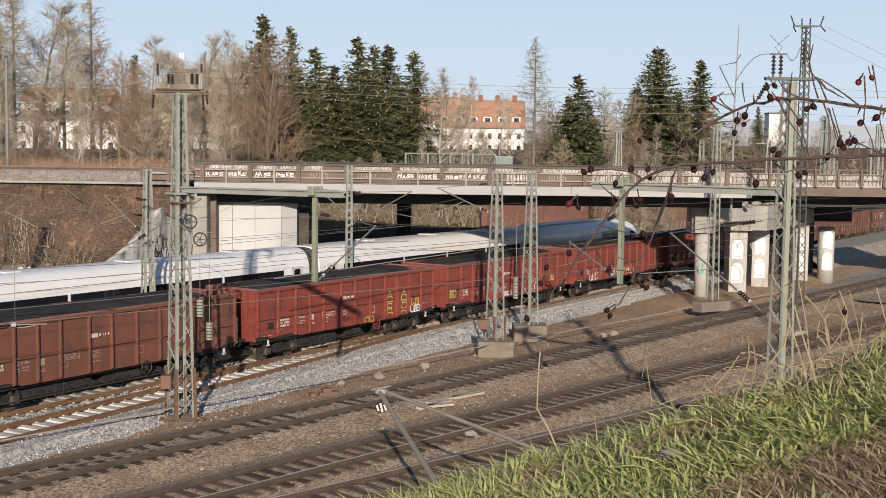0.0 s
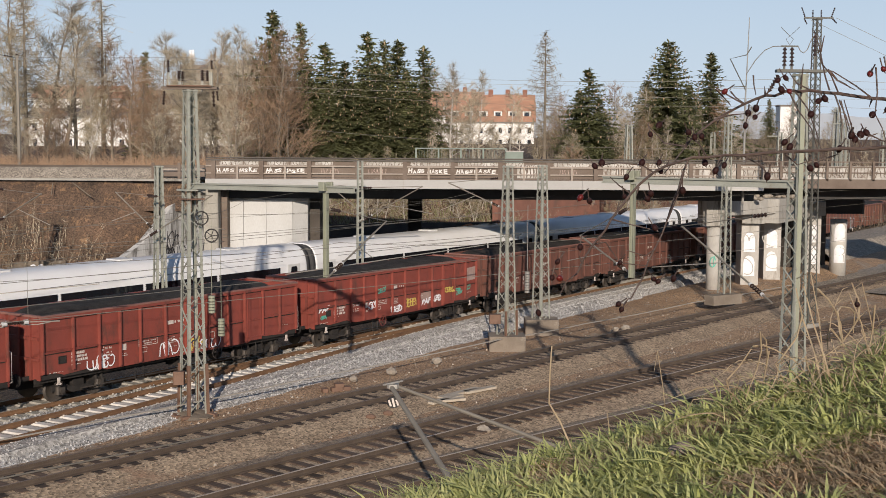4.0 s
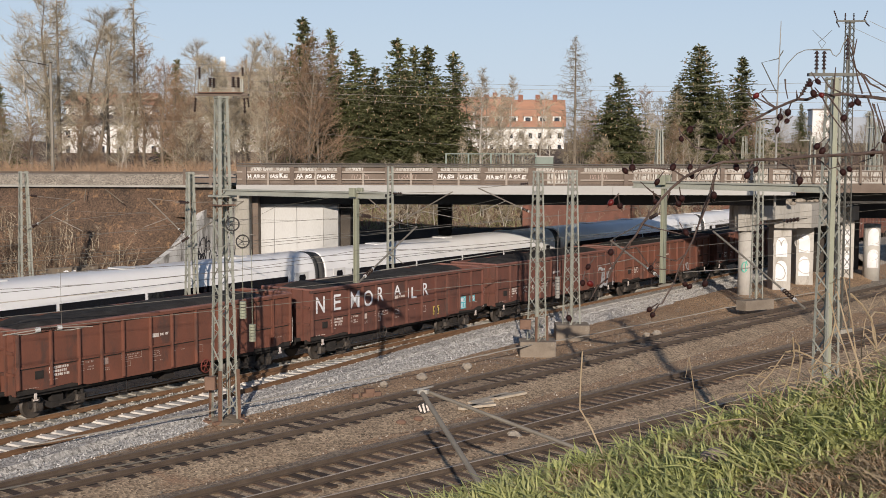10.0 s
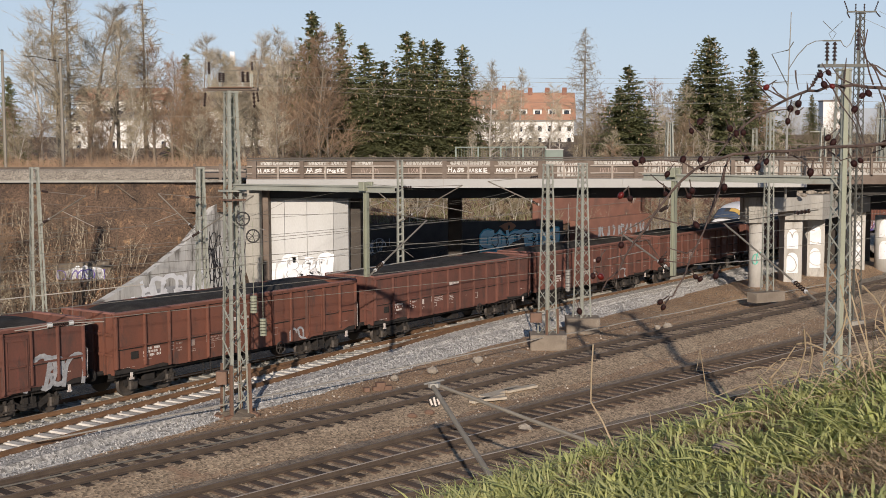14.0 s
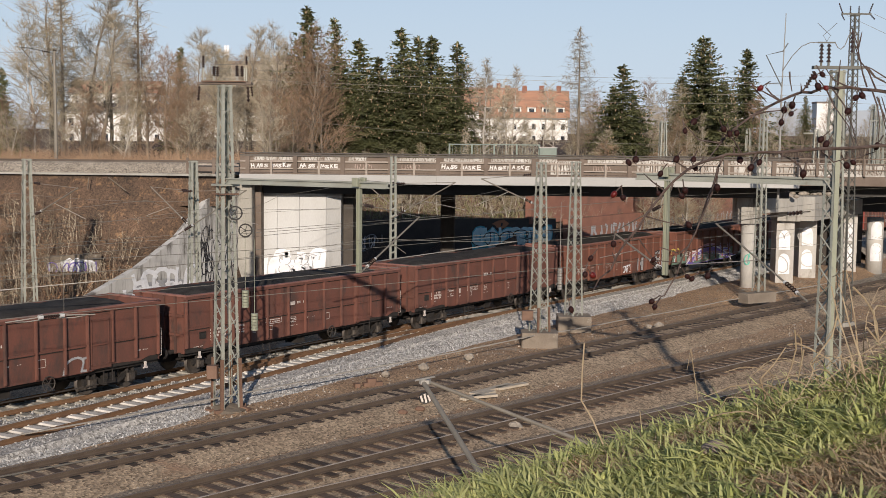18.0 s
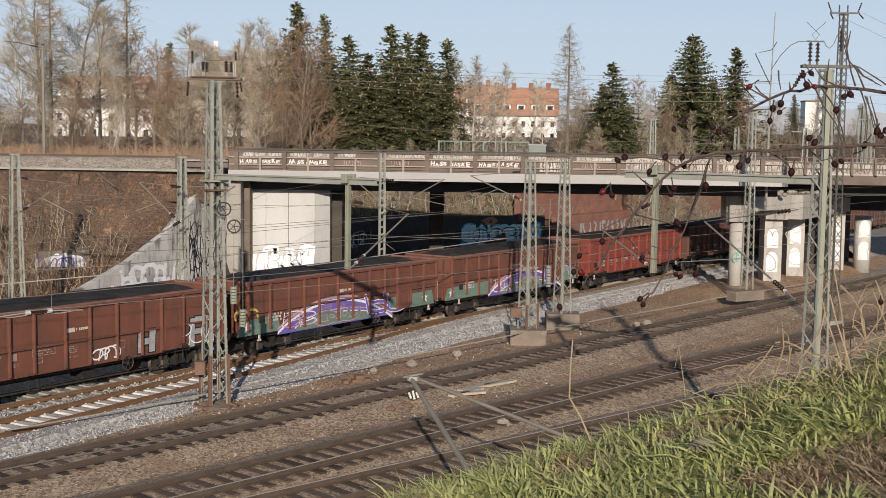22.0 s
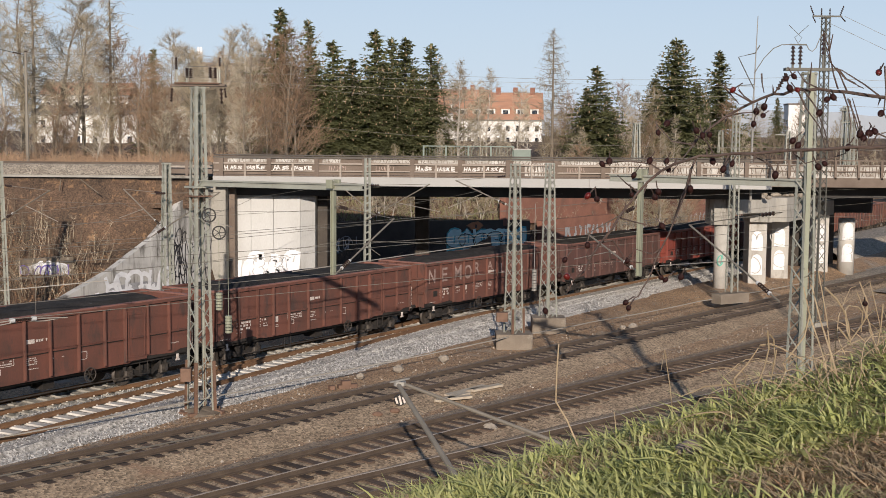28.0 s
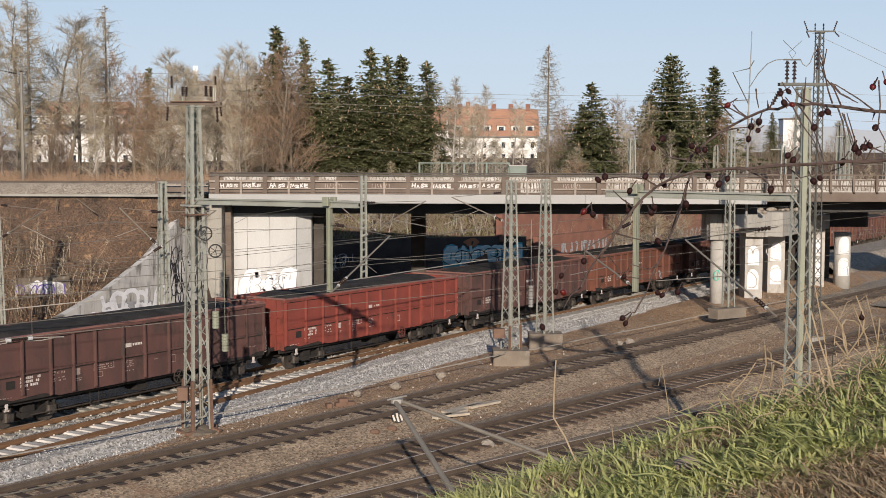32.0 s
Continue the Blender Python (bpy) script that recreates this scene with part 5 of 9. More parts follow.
            letters("RAILS", 4.9, 1.27, 0.74, 0.24, y - 0.008, M["white_paint"], t, "white graffiti letters")
            letters("99", 6.1, 1.57, 0.4, 0.23, y - 0.008, M["white_paint"], t, "white graffiti figures")
            tags(2.8, 3.24, 1.24, 1.58, "black_paint", 6, 0.05)
    elif k == 3:
        for word, x0, x1, z0, z1, m in (("CALCO", -1.81, -1.12, 2.16, 2.42, "green_teal"), ("CALCO", 6.09, 6.64, 1.58, 1.86, "green_teal"), ("BAF", -6.28, -5.55, 1.68, 1.94, "white_paint"), ("BAF", 2.0, 2.78, 1.2, 1.5, "white_paint"), ("CREW", 5.25, 5.85, 1.42, 1.6, "green_teal")):
            letters(word, x0, z0, x1 - x0, z1 - z0, y - 0.012, M[m], t, "slanting graffiti letters", 0.05, 0.25, 0.12)
        for x0, x1, z0, z1, m, n in ((-6.12, -5.8, 1.4, 1.56, "green_teal", 5), (-2.45, -2.0, 1.46, 1.84, "white_paint", 4), (-0.63, 0.27, 1.12, 1.46, "white_paint", 6), (0.55, 1.43, 1.25, 1.72, "yellow", 8), (3.13, 3.71, 1.3, 1.64, "white_paint", 6), (4.1, 4.94, 1.68, 1.96, "yellow", 8), (5.2, 5.62, 1.64, 1.8, "green_teal", 5)):
            for d, w in ((0.0, 0.055), (0.04, 0.035)):
                tags(x0 + d, x1 - d, z0 + d, z1 - d, m, n, w, 0.08 if 4.0 < x0 < 5.0 else 0.0)
        g = Mesh()
        blob(g, [(6.33, 2.1), (7.16, 2.14), (7.18, 2.86), (6.36, 2.8)], 1)
        blob(g, [(1.95, 1.52), (2.85, 1.5), (2.84, 1.88), (1.98, 1.86)], 1)
        part("graffiti", g, M["ghost"], t, "faded grey patch of painted-over graffiti")
    elif k == 0:
        for c in (3.4, 4.5):
            tri = Mesh()
            for (a, b), (e, f) in zip(((c, 2.4), (c + 0.25, 1.85), (c - 0.25, 1.85)), ((c + 0.25, 1.85), (c - 0.25, 1.85), (c, 2.4))):
                d = Vector((f - b, a - e)).normalized() * 0.025
                blob(tri, [(a - d.x, b - d.y), (a + d.x, b + d.y), (e + d.x, f + d.y), (e - d.x, f - d.y)], (2 if c < 4 else 30) + len(tri.f))
            part("graffiti", tri, M["yellow"], t, "yellow painted triangle")
            for z in (1.15, 1.4, 1.62, 1.95):
                tags(c - 0.16, c + 0.16, z, z + 0.17, "yellow", 3, 0.04, 0.0 if c < 4 else 0.08)
        tags(5.25, 6.1, 1.1, 1.5, "white_paint", 6, 0.06)
        tags(5.35, 6.0, 1.45, 1.85, "yellow", 5, 0.05)
        tags(1.4, 2.0, 1.0, 1.3, "yellow", 4, 0.06)
    elif k == 1:
        for x0, x1, z0, z1, m, n, w in ((-6.4, -5.6, 1.45, 1.95, "yellow", 6, 0.05), (-0.5, 0.25, 1.08, 1.36, "white_paint", 7, 0.045), (0.5, 1.15, 1.08, 1.42, "white_paint", 6, 0.05), (2.8, 3.3, 1.0, 1.9, "white_paint", 4, 0.06), (4.15, 4.85, 1.45, 1.85, "yellow", 6, 0.05), (5.05, 5.7, 1.5, 1.88, "yellow", 6, 0.05)):
            tags(x0, x1, z0, z1, m, n, w)
            tags(x0 + 0.05, x1 - 0.03, z0 + 0.04, z1 - 0.02, m, n, w * 0.8)
    elif k == 2:
        for _ in range(5):
            c = rnd.uniform(-6.2, 5.8)
            tags(c, c + rnd.uniform(0.6, 1.1), 1.05, rnd.uniform(1.4, 1.75), rnd.choice(["white_paint", "white_paint", "yellow", "green_teal"]), 6, 0.05)
    elif k == 8:
        tags(4.9, 7.0, 1.0, 2.2, "grey_paint", 8, 0.17)
    elif k == 14:
        for m, grow, lift in (("black_paint", 0.05, 0.003), ("grey_paint", 0.0, 0.007)):
            bm_ = Mesh()
            for x0, x1, z0, z1 in ((2.75, 3.0, 1.12, 1.95), (3.0, 3.3, 1.42, 1.66), (3.3, 3.6, 1.1, 1.98), (4.15, 4.42, 1.05, 2.05), (4.72, 4.98, 1.1, 2.12), (5.4, 5.66, 1.02, 2.15), (5.66, 6.1, 1.5, 1.72), (6.1, 6.35, 1.15, 2.2), (5.66, 6.1, 1.98, 2.2), (6.35, 6.7, 1.06, 1.4)):
                bm_.add([(a, y - lift, b) for a, b in ((x0 - grow, z0 - grow), (x1 + grow, z0 - grow), (x1 + grow + 0.04, z1 + grow), (x0 - grow + 0.04, z1 + grow))], [(0, 1, 2, 3)])
                y -= 0.0006
            part("graffiti", bm_, M[m], t, "blocky silver graffiti bars with dark edges" if grow == 0 else "dark edges of silver graffiti")
        tags(4.2, 6.7, 1.05, 2.1, "white_paint", 8, 0.04)
        tags(0.6, 1.9, 1.1, 1.6, "white_paint", 8, 0.06)
    elif k in (5, 9, 11, 24):
        tags(3.0, 4.2, 1.0, 1.6, "grey_paint", 5, 0.09)


def wagon(k):
    body, rnd = M[COLOURS[k]], random.Random(k + 50)
    t = thing("coal_wagon", Matrix(), "%s open bogie goods wagon loaded with black coal" % WORDS[COLOURS[k]], "wagon", "wagons of the goods train")
    for y, r in ((-1.42, 0), (1.42, 180)):
        p = part("side_panel", shared("side_panel", body), None, t, at=pose(0, y, 0))
        part("top_rail", shared("top_rail", body), None, t, at=pose(0, y - (0.03 if y < 0 else -0.03), 0))
    for x in POSTS:
        h = 1.98 if abs(x) > 4.3 else 2.16
        part("post", shared("post", body), None, t, at=pose(x, -1.448, 3.17 - h) @ Matrix.Diagonal((1, 1, h / 2.1, 1)))
    for a, b in zip(POSTS, POSTS[1:]):
        # black strips stand for the shade under the top rail and the waist rail
        part("rail_gap", shared("rail_gap", M["frame"]), None, t, "dark strip painted in as shade below the top rail", at=pose((a + b) / 2, -1.456, 3.14) @ Matrix.Diagonal(((b - a) * 0.82, 1, 1, 1)))
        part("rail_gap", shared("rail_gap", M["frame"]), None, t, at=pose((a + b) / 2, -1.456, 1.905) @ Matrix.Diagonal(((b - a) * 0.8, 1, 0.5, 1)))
    part("waist_rail", shared("waist_rail", body), None, t, at=pose(0, -1.47, 0))
    part("rim", shared("rim", M["rim"]), None, t, "dusty paler edge of the top rail", at=pose(0, -1.45, 0))
    part("card_holder", shared("card_holder", M["frame"]), None, t, "dark square card holder", at=pose(-5.58, -1.455, 1.5))
    door = part("door", shared("door", body), None, t, at=pose(4.48, -1.48, 1.06) @ Matrix.Diagonal((0.62, 1, 1, 1)))
    part("door_bar", shared("door_bar", body), None, door)
    part("latch", shared("latch", body), None, door)
    for x in (-6.5, 7.3):
        part("end_wall", shared("end_wall", body), None, t, at=pose(x, 0, 0))
        for y in (-1.0, -0.35, 0.35, 1.0):
            part("end_rib", shared("end_rib", body), None, t, at=pose(x + (0.08 if x > 0 else -0.08), y, 0))
        part("end_rim", shared("end_rim", M["rim"]), None, t, at=pose(x, 0, 0))
        for z in (1.75, 2.5):
            part("end_beam", shared("end_beam", body), None, t, at=pose(x + (0.07 if x > 0 else -0.07), 0, z))
        sx = 1 if x > 0 else -1
        for y in (-0.88, 0.88):
            part("buffer", shared("buffer", M["frame"]), None, t, at=pose(x + sx * 0.1, y, 1.05, 0, 0, 0 if sx > 0 else 180))
        part("coupling", shared("coupling", M["frame"]), None, t, at=pose(x + sx * 0.1, 0, 1.0, 0, 0, 0 if sx > 0 else 180))
        part("lamp_bracket", shared("lamp_bracket", M["mark"]), None, t, "white lamp bracket", at=pose(x - sx * 0.72, -1.5, 0.9))
    part("handle", shared("handle", M["mark"]), None, t, "pale grab handle", at=pose(7.42, -1.4, -0.1))
    part("floor", shared("floor", M["frame"]), None, t)
    part("coal_load", shared("coal_load", M["coal"]), None, t, "heap of black coal")
    for y in (-1.2, 1.2):
        part("sole_bar", shared("sole_bar", M["frame"]), None, t, at=pose(0, y, 0))
    part("centre_sill", shared("centre_sill", M["frame"]), None, t)
    part("brake_pipe", shared("brake_pipe", M["wheel"]), None, t, at=pose(0, -1.25, 0))
    part("brake_tank", shared("brake_tank", M["frame"]), None, t)
    part("hand_wheel", shared("hand_wheel", M["red1"] if k in (0, 3, 6, 22) else M["wheel"]), None, t, "spoked brake wheel", at=pose(-1.45 if k in (1, 3, 7, 20) else 2.2, -1.55, 0.85))
    part("step", shared("step", M["frame"]), None, t, at=pose(-1.9, -1.4, -0.1))
    part("step", shared("step", M["frame"]), None, t, at=pose(4.9, -1.4, 0))
    for c in (-4.5, 5.3):
        b = part("bogie", Mesh().box(c - 0.25, -1.0, 0.5, c + 0.25, 1.0, 0.75) if (c, "b") not in _made else _made[(c, "b")], M["frame"], t)
        _made[(c, "b")] = b.data
        for y in (-1.02, 1.02):
            part("bogie_frame", shared("bogie_frame", M["frame"]), None, b, at=pose(c, y, 0))
        for dx in (-0.9, 0.9):
            part("axle", shared("axle", M["wheel"]), None, b, at=pose(c + dx, 0, 0))
            for y, r in ((-0.82, 0), (0.82, 180)):
                part("wheel", shared("wheel", M["wheel"]), None, b, at=pose(c + dx, y, 0.46, 0, 0, r))
            part("axle_box", shared("axle_box", M["wheel"]), None, b, at=pose(c + dx, -1.05, 0))
            part("spring", shared("spring", M["frame"]), None, b, at=pose(c + dx, -1.05, 0))
    y = -1.466
    ink = M["mark"] if COLOURS[k] in ("red1", "red3") else M["mark_dull"]
    bars([(-5.17, 1.5, 0.85, 0.39, 3)], M["mark"], t, y, rnd, "white stencilled number block, shown as bars", 0.7, 1.5)
    bars([(-5.17, 1.38, 0.4, 0.07, 1), (-3.93, 1.72, 0.26, 0.2, 2), (-3.6, 1.76, 0.38, 0.15, 1), (-3.93, 1.5, 0.28, 0.15, 2), (-3.55, 1.5, 0.3, 0.2, 2), (-2.93, 1.38, 0.4, 0.14, 2), (-1.9, 1.7, 0.82, 0.18, 2), (-0.55, 1.4, 0.55, 0.06, 1), (-0.55, 1.56, 0.5, 0.28, 4), (0.5, 1.64, 0.2, 0.1, 1), (1.0, 1.66, 0.16, 0.05, 1), (6.15, 1.46, 0.6, 0.07, 1), (-6.15, 1.2, 0.6, 0.06, 1)], ink, t, y, rnd)
    bars([(-0.08, 2.34, 0.5, 0.12, 1)], M["mark"], t, y, rnd, "small white operator mark", 0.8, 1.3)
    part("logo_block", Mesh().add([(-0.5, y - 0.002, 2.31), (-0.14, y - 0.002, 2.31), (-0.14, y - 0.002, 2.46), (-0.5, y - 0.002, 2.46)], [(0, 1, 2, 3)]), M["mark"], t, "small white block beside the operator mark")
    for x, z, w, h in ((1.78, 1.43, 0.36, 0.3), (-1.96, 1.64, 0.96, 0.28), (-1.9, 1.38, 0.36, 0.2)):
        fr = Mesh()
        frame_rect(fr, x, z, w, h, y, 0.02)
        part("label_frame", fr, ink, t, "white outlined label field")
    part("label_field", Mesh().add([(-2.9, y - 0.002, 1.6), (-2.58, y - 0.002, 1.6), (-2.58, y - 0.002, 1.84), (-2.9, y - 0.002, 1.84)], [(0, 1, 2, 3)]), ink, t, "white label field")
    graffiti(k, t)
    return t


WAGONS = {k: wagon(k) for k in range(FIRST, LAST + 1)}


# ---- white high-speed train on the far track ----
def shell_ring(x, wide, low, top, n=22, flat=0.72, lift=0.0):
    """A closed section of the body: straight lower sides leaning in, rounded roof."""
    ring = []
    for i in range(n):
        u = i / (n - 1)
        a = math.pi * (1 - u)
        c, s_ = math.cos(a), math.sin(a)
        yy = wide * math.copysign(abs(c) ** 0.55, c)
        zz = low + (top - low) * (0.0 if i in (0, n - 1) else 0.52 + 0.48 * abs(s_) ** 0.75)
        ring.append((x, yy, zz))
    return ring


def shell_patch(secs, a0, a1, n=6, out=0.02):
    """A thin skin lying on the body between two angles of its section, over the sections given."""
    mb = Mesh()
    for x, wide, low, top in secs:
        for i in range(n):
            a = a0 + (a1 - a0) * i / (n - 1)
            c, s_ = math.cos(a), math.sin(a)
            p = Vector((x, wide * math.copysign(abs(c) ** 0.55, c), low + (top - low) * (0.52 + 0.48 * abs(s_) ** 0.75)))
            mb.v.append(tuple(p + Vector((0, c, s_)) * out))
    for j in range(len(secs) - 1):
        for i in range(n - 1):
            mb.f.append((j * n + i, (j + 1) * n + i, (j + 1) * n + i + 1, j * n + i + 1))
    return mb


COACH, POWER = 26.4, 20.56


def coach(kind):
    raised = kind == "dining"
    t = thing("passenger_coach", Matrix(), "white high-speed %s coach with a dark window band" % ("dining" if raised else "passenger"), "train coach", "coaches of the white train")
    top = 4.25 if raised else 3.84
    h = COACH / 2 - 0.42
    if raised:
        rings = [shell_ring(-h, 1.44, 0.38, 3.8), shell_ring(-h + 0.05, 1.47, 0.35, 3.84), shell_ring(-h + 0.9, 1.47, 0.35, 3.84), shell_ring(-h + 1.9, 1.47, 0.35, 4.25), shell_ring(h - 1.9, 1.47, 0.35, 4.25), shell_ring(h - 0.9, 1.47, 0.35, 3.84), shell_ring(h - 0.05, 1.47, 0.35, 3.84), shell_ring(h, 1.44, 0.38, 3.8)]
    else:
        rings = [shell_ring(-h, 1.44, 0.38, 3.8), shell_ring(-h + 0.05, 1.47, 0.35, 3.84), shell_ring(-h + 0.1, 1.47, 0.35, 3.84), shell_ring(h - 0.1, 1.47, 0.35, 3.84), shell_ring(h - 0.05, 1.47, 0.35, 3.84), shell_ring(h, 1.44, 0.38, 3.8)]
    part("shell", Mesh().loft(rings), M["ice"], t, smooth=True)
    wz0, wz1 = 1.95, 2.72
    for a, b in (((-h + 2.3, -4.45), (-2.05, 3.9), (4.1, h - 2.3)) if raised else ((-h + 2.3, -4.4), (-4.2, 0.6), (0.8, 5.6), (5.8, h - 2.3))):
        part("window", Mesh().box(a, -1.495, wz0, b, -1.45, wz1), M["dark_glass"], t, "dark tinted window band")
    for x in (-h + 1.15, h - 1.15) + ((-3.3,) if raised else ()):
        d = part("door", Mesh().box(x - 0.5, -1.49, 0.7, x + 0.5, -1.46, 2.85), M["ice_roof"], t)
        pane = Mesh()
        pane.side([(x - 0.2, 1.9), (x + 0.2, 1.9), (x + 0.26, 2.0), (x + 0.26, 2.6), (x + 0.2, 2.72), (x - 0.2, 2.72), (x - 0.26, 2.6), (x - 0.26, 2.0)], -1.505, -1.488)
        part("door_window", pane, M["dark_glass"], d, "dark rounded door window")
    for x in (-h + 0.06, h - 0.06):
        part("bellows", Mesh().loft([shell_ring(x - 0.05 if x < 0 else x + 0.05, 1.40, 0.5, 3.78), shell_ring(x + (-0.40 if x < 0 else 0.40), 1.40, 0.5, 3.78)]), M["rubber"], t, "ribbed dark gangway bellows", smooth=True)
    if raised:
        for x in (-9.4, -7.42, -5.46, 6.02, 8.0, 9.98):
            f = part("skylight_frame", shell_patch([(x - 0.9, 1.47, 0.35, 4.25), (x + 0.9, 1.47, 0.35, 4.25)], 2.24, 2.52, 5, 0.015), M["rubber"], t, "black frame of a roof window")
            part("skylight", shell_patch([(x - 0.84, 1.47, 0.35, 4.25), (x + 0.84, 1.47, 0.35, 4.25)], 2.275, 2.485, 5, 0.03), M["skylight"], f, "slanting blue-grey roof window")
        # two roof panels whose whitish reflections are painted as plain white
        for x in (-1.37, -0.15):
            part("roof_hatch", shell_patch([(x - 0.55, 1.47, 0.35, 4.25), (x + 0.55, 1.47, 0.35, 4.25)], 2.2, 2.6, 5, 0.03), M["white_paint"], t, "roof panel with a whitish reflection painted in")
        part("roof_vent", Mesh().box(-0.2, -1.42, 3.35, 1.1, -1.3, 3.5, 0.03), M["rubber"], t, "dark vent in the roof edge")
    part("roof_seam", shell_patch([(-h + 2.0, 1.47, 0.35, top), (h - 2.0, 1.47, 0.35, top)], 2.70, 2.715, 3, 0.012), M["rubber"], t, "dark seam along the roof edge")
    for x in (-6.5, 0.5, 8.0):
        part("roof_vent", Mesh().box(x - 0.5, -0.5, top - 0.02, x + 0.5, 0.5, top + 0.05, 0.1), M["ice_roof"], t)
    for x in (-9.5, 9.5):
        part("bogie", Mesh().box(x - 1.6, -1.1, 0.05, x + 1.6, 1.1, 0.5, 0.1), M["frame"], t)
    part("skirt", Mesh().box(-h + 0.2, -1.4, 0.2, h - 0.2, 1.4, 0.42), M["ice_roof"], t)
    return t


def power_car(flip):
    t = thing("power_car", Matrix(), "white streamlined power car with an orange reflection painted on its windscreen", "locomotive", "coaches of the white train")
    h = POWER / 2
    m = pose(0, 0, 0, 0, 0, 180 if flip else 0)

    def put(name, mb, material, label="", smooth=False):
        mb.v = [tuple(m @ Vector(v)) for v in mb.v]
        return part(name, mb, material, t, label, smooth)
    secs = [(-h + 0.6, 0.75, 0.5, 1.5), (-h + 0.72, 1.08, 0.42, 1.95), (-h + 1.1, 1.3, 0.38, 2.4), (-h + 1.7, 1.4, 0.36, 2.92), (-h + 2.4, 1.44, 0.35, 3.35), (-h + 3.4, 1.46, 0.35, 3.66), (-h + 5.2, 1.47, 0.35, 3.82), (-h + 7.5, 1.47, 0.35, 3.84), (h - 0.5, 1.47, 0.35, 3.84), (h - 0.45, 1.47, 0.35, 3.84), (h - 0.4, 1.44, 0.38, 3.8)]
    put("shell", Mesh().loft([shell_ring(*s) for s in secs]), M["ice"], smooth=True)

    def at(x):
        for q, r in zip(secs, secs[1:]):
            if x <= r[0]:
                f = (x - q[0]) / (r[0] - q[0])
                return (x, *(q[i] + (r[i] - q[i]) * f for i in (1, 2, 3)))
    mid = math.pi / 2
    put("screen_frame", shell_patch([at(-h + 1.05), at(-h + 1.1), at(-h + 1.7), at(-h + 2.35)], mid - 0.98, mid + 0.98, 15, 0.022), M["rubber"], "black windscreen frame")
    put("lower_screen", shell_patch([at(-h + 1.15), at(-h + 1.7), at(-h + 1.8)], mid - 0.9, mid + 0.9, 15, 0.036), M["skylight"], "blue-grey lower windscreen")
    # the panes' orange and blue-grey are reflections put into the glass colour
    for s in (-1, 1):
        put("windscreen", shell_patch([at(-h + 1.84), at(-h + 2.1), at(-h + 2.3)], mid + s * 0.04, mid + s * 0.85, 9, 0.04), M["orange_reflection" if s > 0 else "skylight"], "windscreen pane with an orange reflection painted in" if s > 0 else "blue-grey windscreen pane")
        put("side_window", Mesh().add([(-h + 2.7, s * 1.49, 2.2), (-h + 4.0, s * 1.49, 2.2), (-h + 3.95, s * 1.485, 2.9), (-h + 3.45, s * 1.485, 2.8)], [(0, 1, 2, 3)] if s < 0 else [(3, 2, 1, 0)]), M["dark_glass"])
        for x in (-h + 6.4, -h + 8.0):
            put("grille", Mesh().box(x, s * 1.40 - 0.08, 2.15, x + 1.4, s * 1.40 + 0.08, 2.95), M["metal_grey"], "grey louvred air grille")
        put("stripe", Mesh().box(-h + 4, s * 1.44 - 0.04, 1.0, h - 0.5, s * 1.44 + 0.04, 1.2), M["train_red"])
    put("roof_box", Mesh().box(-h + 8.5, -0.8, 3.80, h - 1.2, 0.8, 3.87, 0.2), M["ice_roof"])
    for x in (-5, 5):
        put("bogie", Mesh().box(x - 1.7, -1.1, 0.03, x + 1.7, 1.1, 0.55, 0.1), M["frame"])
    return t


ICE_PARTS = []          # (thing, distance of its middle from the tail's tip)
tail_ = power_car(False)
ICE_PARTS.append((tail_, POWER / 2))
plain_coach = None
for i_ in range(12):
    if i_ == 4:
        c_ = coach("dining")
    elif plain_coach is None:
        c_ = plain_coach = coach("passenger")
    else:
        c_ = copy_thing(plain_coach, Matrix())
    ICE_PARTS.append((c_, POWER + COACH * (i_ + 0.5)))
ICE_PARTS.append((power_car(True), POWER + COACH * 12 + POWER / 2))


# ---- overhead line: lattice masts, portal beams, hanging posts, wires ----
def lattice(t, h, w0, w1, step=0.62, leg=0.07, z0=0.0, m=None, bar=0.05, split=True):
    """Four tapering angle-iron legs with zigzag lacing on every face; the lacing closes up as the mast narrows."""
    m = m or M["mast"]
    signs = ((-1, -1), (1, -1), (1, 1), (-1, 1))

    def width(z):
        return w0 + (w1 - w0) * (z - z0) / (h - z0)

    def corner(i, z):
        w = width(z) / 2
        return Vector((signs[i][0] * w, signs[i][1] * w, z))
    for i, (sx, sy) in enumerate(signs):
        a, b = leg * 1.25, 0.016
        ring = [(0, 0), (-sx * a, 0), (-sx * a, -sy * b), (-sx * b, -sy * b), (-sx * b, -sy * a), (0, -sy * a)]
        if sx * sy < 0:
            ring.reverse()
        part("leg", Mesh().loft([[corner(i, z) + Vector((u, v, 0)) for u, v in ring] for z in (z0, h)]), m, t)
    for i in range(4):
        j, mb, z, k = (i + 1) % 4, Mesh(), z0 + 0.15, 0
        up = step * width(z) / w0
        while z + up < h:
            a, b = (i, j) if k % 2 == 0 else (j, i)
            if split:
                part("lattice_bar", Mesh().bar(corner(a, z), corner(b, z + up), bar, 0.014), m, t)
            else:
                mb.bar(corner(a, z), corner(b, z + up), bar, 0.014)
            z += up
            up = max(0.2, step * width(z) / w0)
            k += 1
        if split:
            part("top_bar", Mesh().bar(corner(i, h - 0.05), corner(j, h - 0.05), bar * 1.5, 0.05), m, t)
            continue
        mb.bar(corner(i, h - 0.05), corner(j, h - 0.05), bar * 1.5, 0.05)
        tagged(part("lacing", mb, m, t), kind="stuff")


